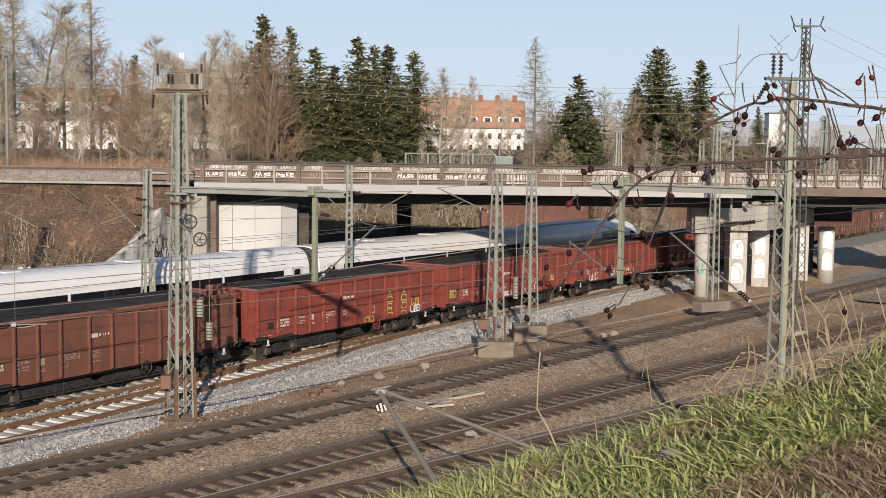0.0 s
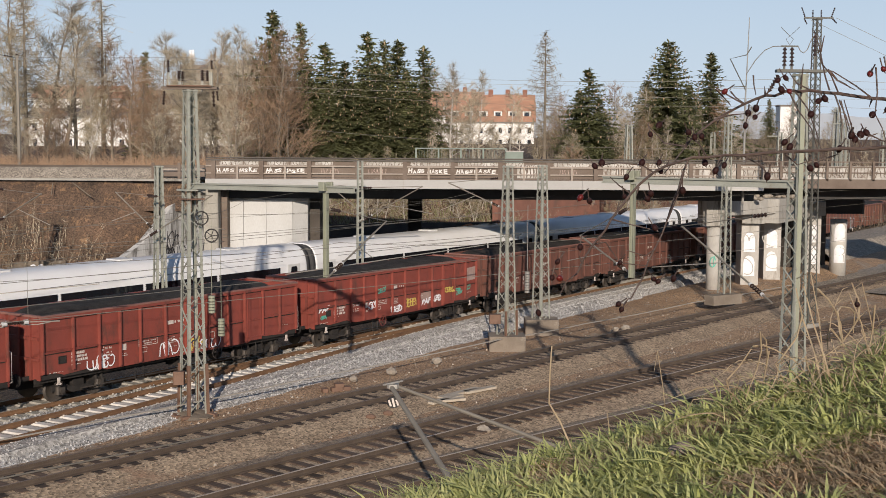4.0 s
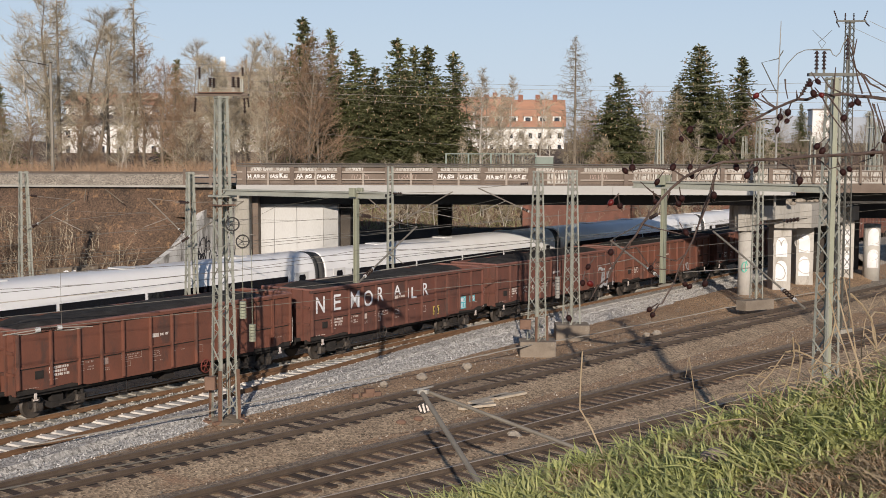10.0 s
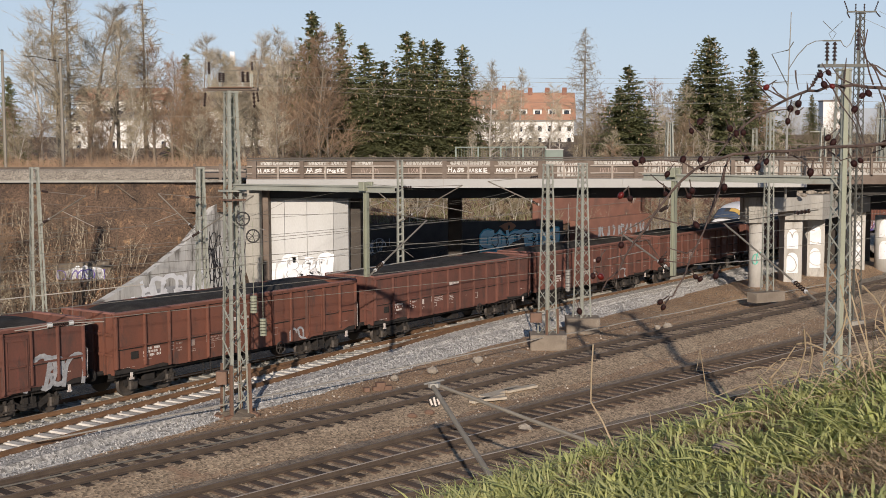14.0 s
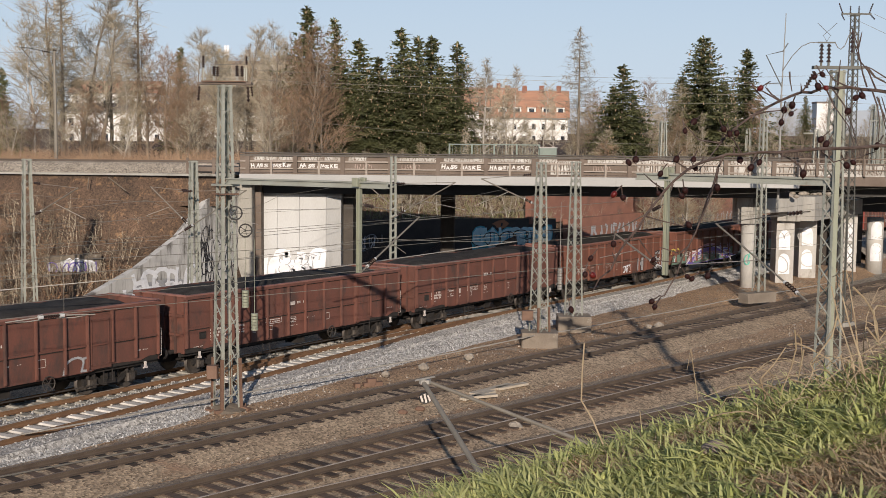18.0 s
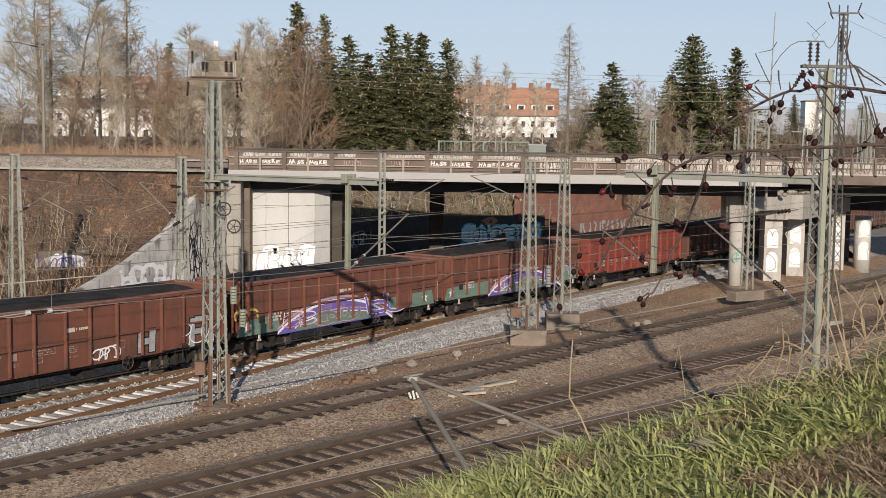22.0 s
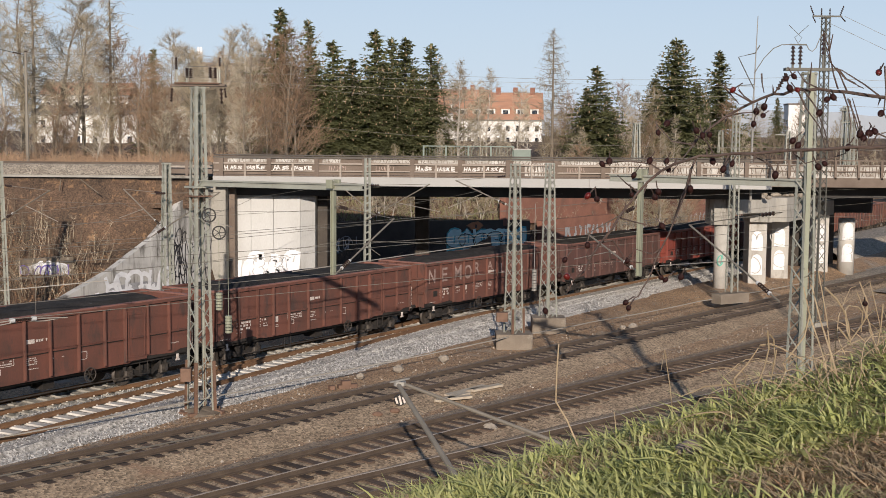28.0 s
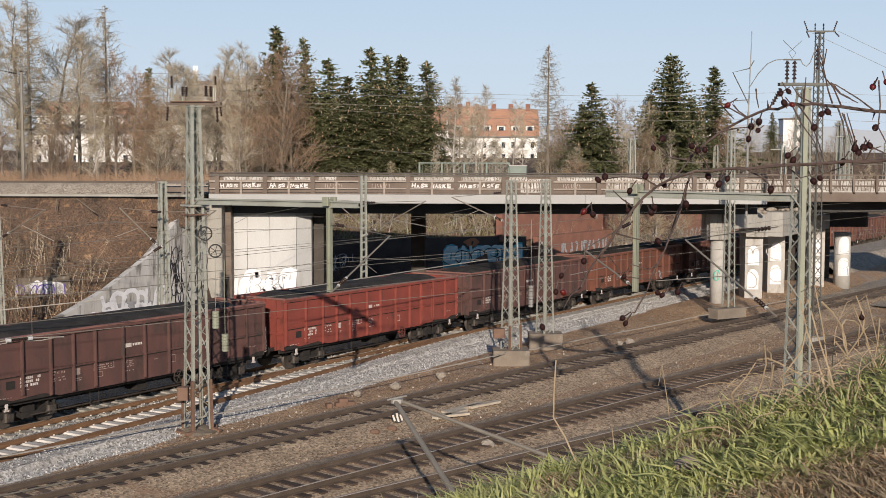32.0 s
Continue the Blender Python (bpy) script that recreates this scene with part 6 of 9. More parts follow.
def insulator(mb, p, q, r=0.07, n=5):
    """A string of sheds between two points."""
    p, q = Vector(p), Vector(q)
    mb.tube(p, q, r * 0.4, None, 6)
    for i in range(n):
        c = p + (q - p) * ((i + 0.5) / n)
        d = (q - p).normalized() * (0.25 * (q - p).length / n)
        mb.tube(c - d, c + d, r, r * 0.55, 8)
    return mb


def mast(x, y, h, w0, w1, turn, label, step=0.62, leg=0.07, foot=True, z=-0.35, m=None, low=0.0):
    t = thing("lattice_mast", pose(x, y, z, 0, 0, turn), label, "mast", "overhead line masts")
    lattice(t, h, w0, w1, step, leg, split=y < 100, m=m, z0=low)
    if foot:
        part("footing", Mesh().box(-w0 * 0.8, -w0 * 0.8, -0.4, w0 * 0.8, w0 * 0.8, 0.25, 0.06), M["concrete"], t, "rough concrete footing")
    return t


# the mast beside the turnout, with switch gear on a cross-arm
mast_a = mast(-8.78, 43.67, 11.6, 0.72, 0.35, 38, "grey-green lattice mast with a switch platform", 0.66, 0.08, False, z=-0.935, low=0.5)
mast_a.scale = (1.06, 1.06, 1.06)
GEAR = pose(0, 0, 0.27, 0, 0, -38)
mound_ = Mesh().ball((0, 0, 0.42), 0.8, 0.8, 0.2, 14, 6)
rr_ = random.Random(77)
mound_.v = [(a + rr_.uniform(-0.08, 0.08), b + rr_.uniform(-0.08, 0.08), c + rr_.uniform(-0.05, 0.06)) for a, b, c in mound_.v]
part("footing", mound_, M["stained"], mast_a, "earthy mound over the footing")
for i_ in range(7):
    a_1 = rr_.uniform(0, 6.28)
    part("brick", Mesh().box(-0.14, -0.09, 0, 0.14, 0.09, 0.1, 0.01), M["rusty_box"], mast_a, at=pose(0.68 * math.cos(a_1), 0.68 * math.sin(a_1), 0.5, 0, rr_.uniform(-15, 15), rr_.uniform(0, 180)))
part("cross_arm", Mesh().box(-0.92, -0.1, 11.34, 0.92, 0.1, 11.42), M["brown_steel"], mast_a, at=GEAR)
part("cross_arm", Mesh().box(-0.92, 0.2, 11.34, 0.92, 0.28, 11.4), M["brown_steel"], mast_a, at=GEAR)
part("walkway", Mesh().box(-0.75, -0.2, 11.42, 0.75, 0.3, 11.46), M["mast_rust"], mast_a, at=GEAR)
gear_ = [((-0.72, 0, 11.9), (-0.72, 0, 12.3), 0.06, 5), ((-0.36, 0, 11.62), (-0.36, 0, 11.95), 0.09, 5), ((-0.28, 0.2, 11.62), (-0.28, 0.2, 11.95), 0.08, 5), ((0.42, 0, 11.62), (0.42, 0, 11.98), 0.09, 5), ((0.55, 0.2, 11.62), (0.55, 0.2, 11.98), 0.08, 5), ((0.74, 0, 12.0), (0.74, 0, 12.3), 0.05, 5),
         ((-0.86, 0, 11.28), (-0.9, 0, 10.8), 0.06, 5), ((0.78, 0, 11.28), (0.8, 0, 10.75), 0.06, 4), ((0.9, 0, 11.28), (0.94, 0, 10.95), 0.05, 4)]
for x_ in (-0.72, -0.36, 0.42, 0.68, 0.74):
    part("stand", Mesh().bar((x_, 0, 11.42), (x_, 0, 11.9 if abs(x_) > 0.6 else 11.62), 0.04), M["mast"], mast_a, at=GEAR)
for p_, q_, r_, n_ in gear_:
    part("insulator", insulator(Mesh(), p_, q_, r_, n_), M["insulator"], mast_a, "dark glazed insulator", at=GEAR)
part("switch_bar", Mesh().line([(-0.72, 0, 12.3), (-0.45, 0, 12.42), (-0.36, 0, 12.0), (0.42, 0, 12.0), (0.6, 0, 12.12), (0.74, 0, 12.3), (0.95, 0, 11.95), (0.9, 0, 11.4)], 0.013), M["wire"], mast_a, at=GEAR)
for dx_, z_, r_ in ((0.42, 7.30, 0.225), (0.76, 6.72, 0.215)):
    w_ = Mesh()
    for i_ in range(16):
        a_1, a_2 = 2 * math.pi * i_ / 16, 2 * math.pi * (i_ + 1) / 16
        w_.tube((r_ * math.cos(a_1), 0, r_ * math.sin(a_1)), (r_ * math.cos(a_2), 0, r_ * math.sin(a_2)), 0.026, None, 6, False)
    for i_ in range(5):
        a_1 = 2 * math.pi * i_ / 5
        w_.tube((0, 0, 0), (r_ * math.cos(a_1), 0, r_ * math.sin(a_1)), 0.016, None, 4, False)
    part("tension_wheel", w_, M["girder"], mast_a, "black spoked tensioning wheel", at=pose(0, 0, 0, 0, 0, -38) @ pose(dx_, -0.45, z_, 0, 0, 15))
for i_, (dx_, z_) in enumerate(((0.74, 4.5), (1.05, 3.72))):
    cw = Mesh()
    for j_ in range(6):
        cw.tube((dx_, -0.4, z_ - 0.4 + 0.1 * j_), (dx_, -0.4, z_ - 0.32 + 0.1 * j_), 0.115, None, 12)
    cw.tube((dx_, -0.4, z_ + 0.1), (dx_, -0.4, z_ + 2.7), 0.01)
    part("counterweight", cw, M["pole"], mast_a, "stack of grey counterweight discs", at=pose(0, 0, 0, 0, 0, -38))
part("control_box", Mesh().box(-0.55, -0.68, 1.68, -0.18, -0.4, 2.12, 0.03), M["rusty_box"], mast_a, "rust-brown control box", at=pose(0, 0, 0, 0, 0, -38))
part("bracket", Mesh().box(-0.36, -0.36, 8.2, 0.36, 0.36, 8.26), M["mast"], mast_a)
part("bracket", Mesh().box(-0.34, -0.34, 7.9, 0.34, 0.34, 7.95), M["mast_rust"], mast_a)
for a_1, b_1 in ((-1, -1), (1, -1), (-1, 1), (1, 1)):
    part("rusty_foot", Mesh().bar((0.365 * a_1, 0.365 * b_1, 0.4), (0.332 * a_1, 0.332 * b_1, 2.3), 0.1), M["mast_rust"], mast_a, "rusty lower leg")
# a pair of masts on concrete blocks
for x_, y_, h_, bx_ in ((3.45, 58.6, 8.5, 1), (5.55, 63.6, 8.46, 0)):
    m_ = mast(x_, y_, h_, 0.72, 0.35, 36, "slim grey-green lattice mast on a concrete block", 0.62, 0.072, False, z=0.0)
    part("footing", Mesh().box(-0.85, -0.7, -0.8, 0.9, 0.7, 0.3 if bx_ else 0.4, 0.05), M["block"], m_, "brown-stained concrete block footing", at=pose(0, 0, 0, 0, 0, -36))
    if bx_:
        part("control_box", Mesh().box(-0.85, -0.6, 0.9, -0.3, -0.2, 1.35, 0.03), M["rusty_box"], m_, at=pose(0, 0, 0, 0, 0, -36))
        for a_1 in (-0.45, 0.45):
            part("rusty_foot", Mesh().bar((a_1 * 0.78, -0.38, 0.1), (a_1 * 0.72, -0.36, 1.5), 0.09), M["mast_rust"], m_)
        cw = Mesh()
        for j_ in range(8):
            cw.tube((0.95, -0.4, 2.4 + 0.13 * j_), (0.95, -0.4, 2.5 + 0.13 * j_), 0.12, None, 10)
        cw.tube((0.95, -0.4, 3.4), (0.95, -0.4, 6.6), 0.012)
        part("counterweight", cw, M["metal_grey"], m_, at=pose(0, 0, 0, 0, 0, -36))
# masts between the two main tracks
mast(-21.94, 60.0, 8.73, 0.77, 0.37, 34, "grey lattice mast beyond the fast track", 0.68, 0.07)
mast(-13.03, 57.3, 8.76, 0.64, 0.31, 34, "grey lattice mast between the main tracks", 0.62, 0.08)
m_ = thing("lattice_mast", pose(-4.36, 69.8, -0.35, 0, 0, 34), "flat grey lattice pole between the main tracks", "mast", "overhead line masts")
for s_ in (-0.19, 0.19):
    part("leg", Mesh().bar((s_, 0, 0), (s_ * 0.7, 0, 8.9), 0.1, 0.12), M["mast"], m_)
for i_ in range(20):
    part("batten", Mesh().bar((-0.18, 0, 0.4 + 0.42 * i_), (0.18, 0, 0.4 + 0.42 * i_ + 0.1), 0.05, 0.09), M["mast"], m_)
# the mast nearest the bank, carrying a portal beam
mast_r = mast(9.95, 33.5, 11.8, 0.64, 0.28, 32, "tall grey-green lattice mast with insulators on top", 0.62, 0.06)
part("column", Mesh().box(-0.062, -0.3, -0.1, 0.062, -0.26, 11.75).box(-0.02, -0.26, -0.1, 0.02, -0.1, 11.75), M["pole"], mast_r, "olive steel column in front of the lattice", at=pose(0, 0, 0, 0, 0, -32))
part("cross_arm", Mesh().box(-0.68, -0.12, 11.82, 0.68, 0.12, 11.9), M["mast_dark"], mast_r, at=pose(0, 0, 0, 0, 0, -32))
TURN_R = pose(0, 0, 0, 0, 0, -32)
part("cross_arm", Mesh().box(-0.6, 0.2, 11.84, 0.6, 0.28, 11.9), M["mast_dark"], mast_r, at=TURN_R)
for x_ in (-0.46, -0.26):
    part("insulator", insulator(Mesh(), (x_, 0, 11.98), (x_, 0, 12.5), 0.07, 5), M["insulator"], mast_r, "dark ribbed insulator", at=TURN_R)
    part("stand", Mesh().bar((x_, 0, 11.88), (x_, 0, 12.0), 0.05), M["mast_dark"], mast_r, at=TURN_R)
part("switch_bar", Mesh().bar((-0.56, 0, 12.53), (-0.1, 0, 12.53), 0.04), M["mast_dark"], mast_r, at=TURN_R)
for x_ in (-0.2, 0.2):
    part("horn", Mesh().line([(-0.33, 0, 12.56), (-0.33 - x_ * 0.5, 0, 12.72), (-0.33 + x_ * 0.3, 0, 12.86), (-0.33 + x_ * 1.3, 0, 13.05)], 0.008, None, 4), M["mast_dark"], mast_r, "thin arcing horn", at=TURN_R)
part("insulator", insulator(Mesh(), (0.36, 0, 12.25), (0.36, 0, 12.85), 0.06, 5), M["insulator"], mast_r, at=TURN_R)
part("stand", Mesh().bar((0.36, 0, 11.9), (0.36, 0, 12.27), 0.04), M["mast_dark"], mast_r, at=TURN_R)
part("insulator", insulator(Mesh(), (-0.62, 0, 11.75), (-0.86, 0, 11.3), 0.07, 6), M["insulator"], mast_r, at=TURN_R)
part("jumper", Mesh().line([(-1.5, 0, 11.75), (-1.25, 0, 12.15), (-1.0, 0, 12.42), (-0.78, 0, 12.52), (-0.56, 0, 12.53)], 0.012), M["wire"], mast_r, at=TURN_R)
part("jumper", Mesh().line([(-0.1, 0, 12.53), (-0.03, 0, 12.4), (0.06, 0, 12.35), (0.16, 0, 12.45), (0.26, 0, 12.72), (0.36, 0, 12.86), (0.46, 0, 12.8), (0.52, 0, 12.5)], 0.012), M["wire"], mast_r, at=TURN_R)
# masts by the bridge piers and the tall one behind
mast(17.53, 73.4, 10.66, 0.58, 0.32, 30, "grey-green lattice mast beside the bridge piers", 0.6, 0.075, False, z=0.62)
mast_t = mast(20.4, 66.0, 16.7, 0.62, 0.34, 30, "very tall slim dark lattice mast with a line cross-arm", 0.6, 0.06, m=M["mast_dark"])
TURN_T = pose(0, 0, 0, 0, 0, -30)
part("cross_arm", Mesh().box(-0.72, -0.05, 16.7, 0.85, 0.05, 16.78), M["mast_dark"], mast_t, at=TURN_T)
for x_, z_, u_, v_ in ((-0.25, 16.78, -0.25, 17.16), (0.2, 16.78, 0.2, 17.16), (-0.66, 16.78, -0.86, 17.3), (0.75, 16.78, 0.93, 17.3), (-0.7, 16.7, -0.55, 16.4), (0.82, 16.7, 1.05, 16.46)):
    part("insulator", insulator(Mesh(), (x_, 0, z_), (u_, 0, v_), 0.055, 5), M["insulator"], mast_t, "dark ribbed insulator", at=TURN_T)
ant = thing("antenna_pole", pose(19.3, 76.5, 6.0), "thin grey pole with side arms on the pier head", "pole")
part("shaft", Mesh().tube((0, 0, 0), (0, 0, 6.5), 0.08, 0.065, 10).tube((0, 0, 6.5), (0.12, 0, 11.5), 0.045, 0.025, 8), M["metal_grey"], ant)
part("side_arm", Mesh().line([(0.0, 0, 7.0), (-1.02, 0, 8.95), (0.0, 0, 9.2), (0.3, 0, 9.7)], 0.035), M["mast_dark"], ant)
part("side_arm", Mesh().line([(0.0, 0, 7.25), (-0.9, 0, 7.2), (-1.0, 0, 6.95)], 0.03), M["mast_dark"], ant)
# portal beams with hanging posts
HANG = [((-8.72, 43.6, 8.02), (-2.57, 38.4, 8.1), (-3.55, 39.22), 5.15), ((9.85, 33.5, 8.5), (5.13, 37.45, 8.5), (5.95, 36.75), 5.45)]
for a_1, b_1, c_1, low_ in HANG:
    bt = thing("portal_beam", Matrix(), "pale grey-green steel beam across the tracks", "beam", "portal beams")
    part("upper_flange", Mesh().bar(a_1, b_1, 0.16, 0.05), M["mast"], bt)
    part("lower_flange", Mesh().bar((a_1[0], a_1[1], a_1[2] - 0.17), (b_1[0], b_1[1], b_1[2] - 0.17), 0.16, 0.05), M["mast"], bt)
    part("web", Mesh().bar((a_1[0], a_1[1], a_1[2] - 0.085), (b_1[0], b_1[1], b_1[2] - 0.085), 0.03, 0.12), M["mast"], bt)
    pt = thing("hanging_post", pose(c_1[0], c_1[1], low_, 0, 0, HEADING), "olive-grey steel post hanging from a portal beam", "post", "hanging posts")
    hh = a_1[2] - low_ + 0.15
    part("flange", Mesh().box(-0.065, -0.075, 0, 0.065, -0.05, hh), M["pole"], pt)
    part("flange", Mesh().box(-0.065, 0.05, 0, 0.065, 0.075, hh), M["pole"], pt)
    part("web", Mesh().box(-0.015, -0.05, 0, 0.015, 0.05, hh), M["pole"], pt)
    for e_ in (-0.28, 0.28):
        part("clamp", Mesh().box(e_ * 0.7 - 0.06, -0.12, hh - 0.22, e_ * 0.7 + 0.06, 0.12, hh + 0.06, 0.02), M["pole"], pt)


# cantilevers: slanting tubes with pale insulators that hold the contact wire
def cantilever(p, top, tip, low, label="slanting registration arm with dark insulators"):
    """p: foot on the mast, top: upper tie, tip: outer end, low: end of the steady arm."""
    t = thing("cantilever_arm", Matrix(), label, "bracket", "cantilever arms")
    p, top, tip, low = (Vector(q) for q in (p, top, tip, low))
    part("strut", Mesh().tube(p, tip, 0.03, None, 7), M["tube_steel"], t)
    part("tie", Mesh().tube(top, tip, 0.014, None, 6), M["tube_steel"], t)
    a, b = p + (tip - p) * 0.10, p + (tip - p) * 0.22
    part("insulator", insulator(Mesh(), a, b, 0.075, 5), M["insulator"], t, "dark ribbed insulator")
    for e in (a, b):
        part("insulator_cap", Mesh().tube(e - (b - a) * 0.06, e + (b - a) * 0.06, 0.055, None, 8), M["pale_insulator"], t, "pale cap of an insulator")
    a, b = top + (tip - top) * 0.08, top + (tip - top) * 0.22
    part("insulator", insulator(Mesh(), a, b, 0.065, 4), M["insulator"], t)
    part("steady_arm", Mesh().tube(p + (tip - p) * 0.5, low, 0.014, None, 6), M["pale_wire"], t)
    return t


def over(s, off, z):
    q = plan(s, off)
    return (q.x, q.y, z)


cantilever(over(9.0, 15.3, 5.5), over(9.0, 15.3, 7.2), over(8.0, 10.4, 7.1), over(7.8, 9.6, 5.7))
for s_, off_ in ((11.0, 6.5), (27.2, 6.5)):
    cantilever(over(s_ + 0.4, off_, 5.3), over(s_ + 0.4, off_, 7.0), over(s_ + 0.6, off_ + 3.0, 7.1), over(s_ + 0.5, off_ + 3.2, 5.7))
    cantilever(over(s_ - 0.4, off_, 5.0), over(s_ - 0.4, off_, 7.0), over(s_ - 0.6, off_ - 4.6, 7.2), over(s_ - 0.5, off_ - 5.2, 5.7))
cantilever((-3.45, 38.95, 5.2), (-3.5, 38.9, 7.4), (-1.75, 43.0, 6.75), (-2.2, 42.4, 5.5))
cantilever((5.9, 36.9, 5.6), (5.9, 36.9, 7.6), (4.75, 40.0, 6.5), (4.4, 40.6, 5.6))
cantilever((3.3, 58.9, 6.4), (3.2, 58.9, 7.9), (0.6, 60.6, 7.6), (0.2, 61.0, 6.2))
cantilever((9.4, 33.7, 5.1), (9.4, 33.7, 7.6), (7.7, 38.0, 6.95), (6.9, 38.6, 5.6), "pale thick cantilever tube on the near mast")


def wire(name, pts, r, label, material="wire", sag=0.0, steps=10):
    out = []
    for a, b in zip(pts, pts[1:]):
        a, b = Vector(a), Vector(b)
        for i in range(steps):
            u = i / steps
            out.append(a + (b - a) * u - Vector((0, 0, sag * 4 * u * (1 - u))))
    out.append(Vector(pts[-1]))
    return solid(name, Mesh().line(out, r, None, 4), M[material], label, "wire", "overhead wires")


for off_ in (0.75, 9.4):
    st_ = [-50, 4, 11 if off_ < 5 else 27, 62, 120]
    wire("contact_wire", [over(s, off_ + (0.3 if i % 2 else -0.3), 5.55) for i, s in enumerate(st_)], 0.010, "dark copper contact wire over the track")
    wire("messenger_wire", [over(s, off_ + (0.3 if i % 2 else -0.3), 7.0) for i, s in enumerate(st_)], 0.009, "dark messenger wire above the contact wire", sag=0.7)
for ax_, zc_ in ((C_AXIS, 5.5), (D_AXIS, 5.5), (A_AXIS, 5.5)):
    q_ = [ax_[0], ax_[len(ax_) // 2], ax_[-1]]
    wire("contact_wire", [(p.x, p.y, zc_) for p in q_], 0.010, "dark copper contact wire over a siding")
    wire("messenger_wire", [(p.x, p.y, zc_ + 1.3) for p in q_], 0.009, "dark messenger wire over a siding", sag=0.5)
wire("pale_wire", [(-5.9, 47.6, 4.35), (2.4, 60.0, 4.55)], 0.024, "pale sunlit tension wire beside the goods train", "pale_wire")
wire("pale_wire", [(-17.5, 37.5, 4.35), (-11.6, 41.8, 4.6)], 0.022, "pale sunlit tension wire beside the goods train", "pale_wire")
for z_, y_ in ((11.6, 42), (12.3, 41.5), (10.4, 41.2)):
    wire("feeder_wire", [(-60, y_ - 5, z_ + 0.6), (-8.4, y_ - 0.4, z_), (9.7, y_ - 8, z_ - 1.0), (60, y_ - 8, z_ - 1.5)], 0.006, "thin feeder wire above the tracks", sag=0.35)
wire("feeder_wire", [(21.4, 66, 16.4), (33, 60, 9.5)], 0.012, "thin slanting feeder wire")
wire("feeder_wire", [(20.0, 66, 16.3), (34, 58, 8.0)], 0.012, "thin slanting feeder wire")
for z_ in (9.9, 10.6):
    wire("feeder_wire", [(-90, 82, z_ + 3), (-30.4, 90, z_ + 4.6), (40, 84, z_ + 3), (90, 84, z_ + 3)], 0.013, "thin wire along the upper line", sag=0.6)
q_ = [E_AXIS[0], E_AXIS[1], E_AXIS[2], E_AXIS[3]]
wire("contact_wire", [(p.x, p.y, 5.52) for p in q_], 0.010, "dark copper contact wire over a siding")
wire("messenger_wire", [(p.x, p.y, 6.8) for p in q_], 0.008, "dark messenger wire over a siding", sag=0.4)
gap = thing("section_insulator", pose(-9.35, 26.9, 5.42, 0, 0, 43), "dark section insulator with white ends in a contact wire", "insulator")
part("body", insulator(Mesh(), (-0.2, 0, 0), (0.2, 0, 0), 0.05, 7), M["insulator"], gap)
for x_ in (-0.25, 0.25):
    part("end_cap", Mesh().tube((x_ - 0.05, 0, 0), (x_ + 0.05, 0, 0), 0.055, None, 8), M["pale_insulator"], gap, "white end cap")
    part("rod", Mesh().tube((x_, 0, 0), (x_ * 4.2, 0, -0.05), 0.014, None, 6), M["pale_wire"], gap, "pale steel rod")
    part("skid", Mesh().line([(x_ * 0.6, 0.05, -0.06), (x_ * 2.2, 0.07, -0.09), (x_ * 3.4, 0.05, -0.06)], 0.012), M["pale_wire"], gap)
part("dropper", Mesh().tube((0.3, 0, 0.02), (0.3, 0, 1.25), 0.005, None, 5), M["wire"], gap)
# low pale cable along the ground
wire("ground_cable", [(-14, 37.3, 0.12), (-5.0, 48.2, 0.12), (3.2, 57.9, 0.2), (7.9, 63.2, 0.2), (15.4, 72.1, 0.2), (25.6, 83.6, 0.2)], 0.03, "pale cable stretched low beside the tracks", "pale_wire", sag=0.05)
wire("ground_cable", [(-24, 22, -0.1), (-12.5, 33.9, -0.1), (-5.5, 41.2, -0.12)], 0.025, "dark cable lying on the gravel", "wire")
# poles on the upper line
for x_, y_, h_ in ((-28.65, 84, 8.2), (-32.7, 84, 8.8)):
    pt = thing("wooden_pole", pose(x_, y_, 7.2), "weathered grey pole with a side arm beside the upper line", "pole", "poles of the upper line")
    part("shaft", Mesh().tube((0, 0, 0), (0, 0, h_), 0.13, 0.1, 8), M["tube_steel"], pt)
    part("cap", Mesh().tube((0, 0, h_), (0, 0, h_ + 0.08), 0.13, 0.07, 8), M["insulator"], pt)
    part("side_arm", Mesh().line([(0, 0, h_ - 0.2), (-1.6, 0, h_ + 0.15), (-2.6, 0, h_ + 0.25)], 0.03), M["mast_dark"], pt)
    part("stay", Mesh().line([(0, 0, h_ - 2.6), (-2.3, 0, h_ + 0.2)], 0.022), M["mast_dark"], pt)
    part("insulator", insulator(Mesh(), (-0.3, 0, h_ - 0.12), (-0.9, 0, h_ + 0.0), 0.07, 4), M["insulator"], pt, "dark ribbed insulator")
# distant masts of the upper line
rng = random.Random(21)
for x_, y_, h_ in ((17.0, 108, 4.2), (36.5, 110, 4.9), (44, 118, 5.4), (42, 128, 6.5), (52, 120, 4.6), (38, 135, 4), (47, 140, 5), (62, 130, 6.2), (55, 150, 4.5), (34, 150, 4.2)):
    t_ = mast(x_, y_, h_, 0.7, 0.5, rng.uniform(0, 60), "distant pale lattice mast of the upper line", 0.6, 0.09, False, z=7.2)
    if rng.random() < 0.6:
        part("cross_arm", Mesh().box(-1.4, -0.06, h_ - 0.5, 1.4, 0.06, h_ - 0.4), M["mast"], t_)
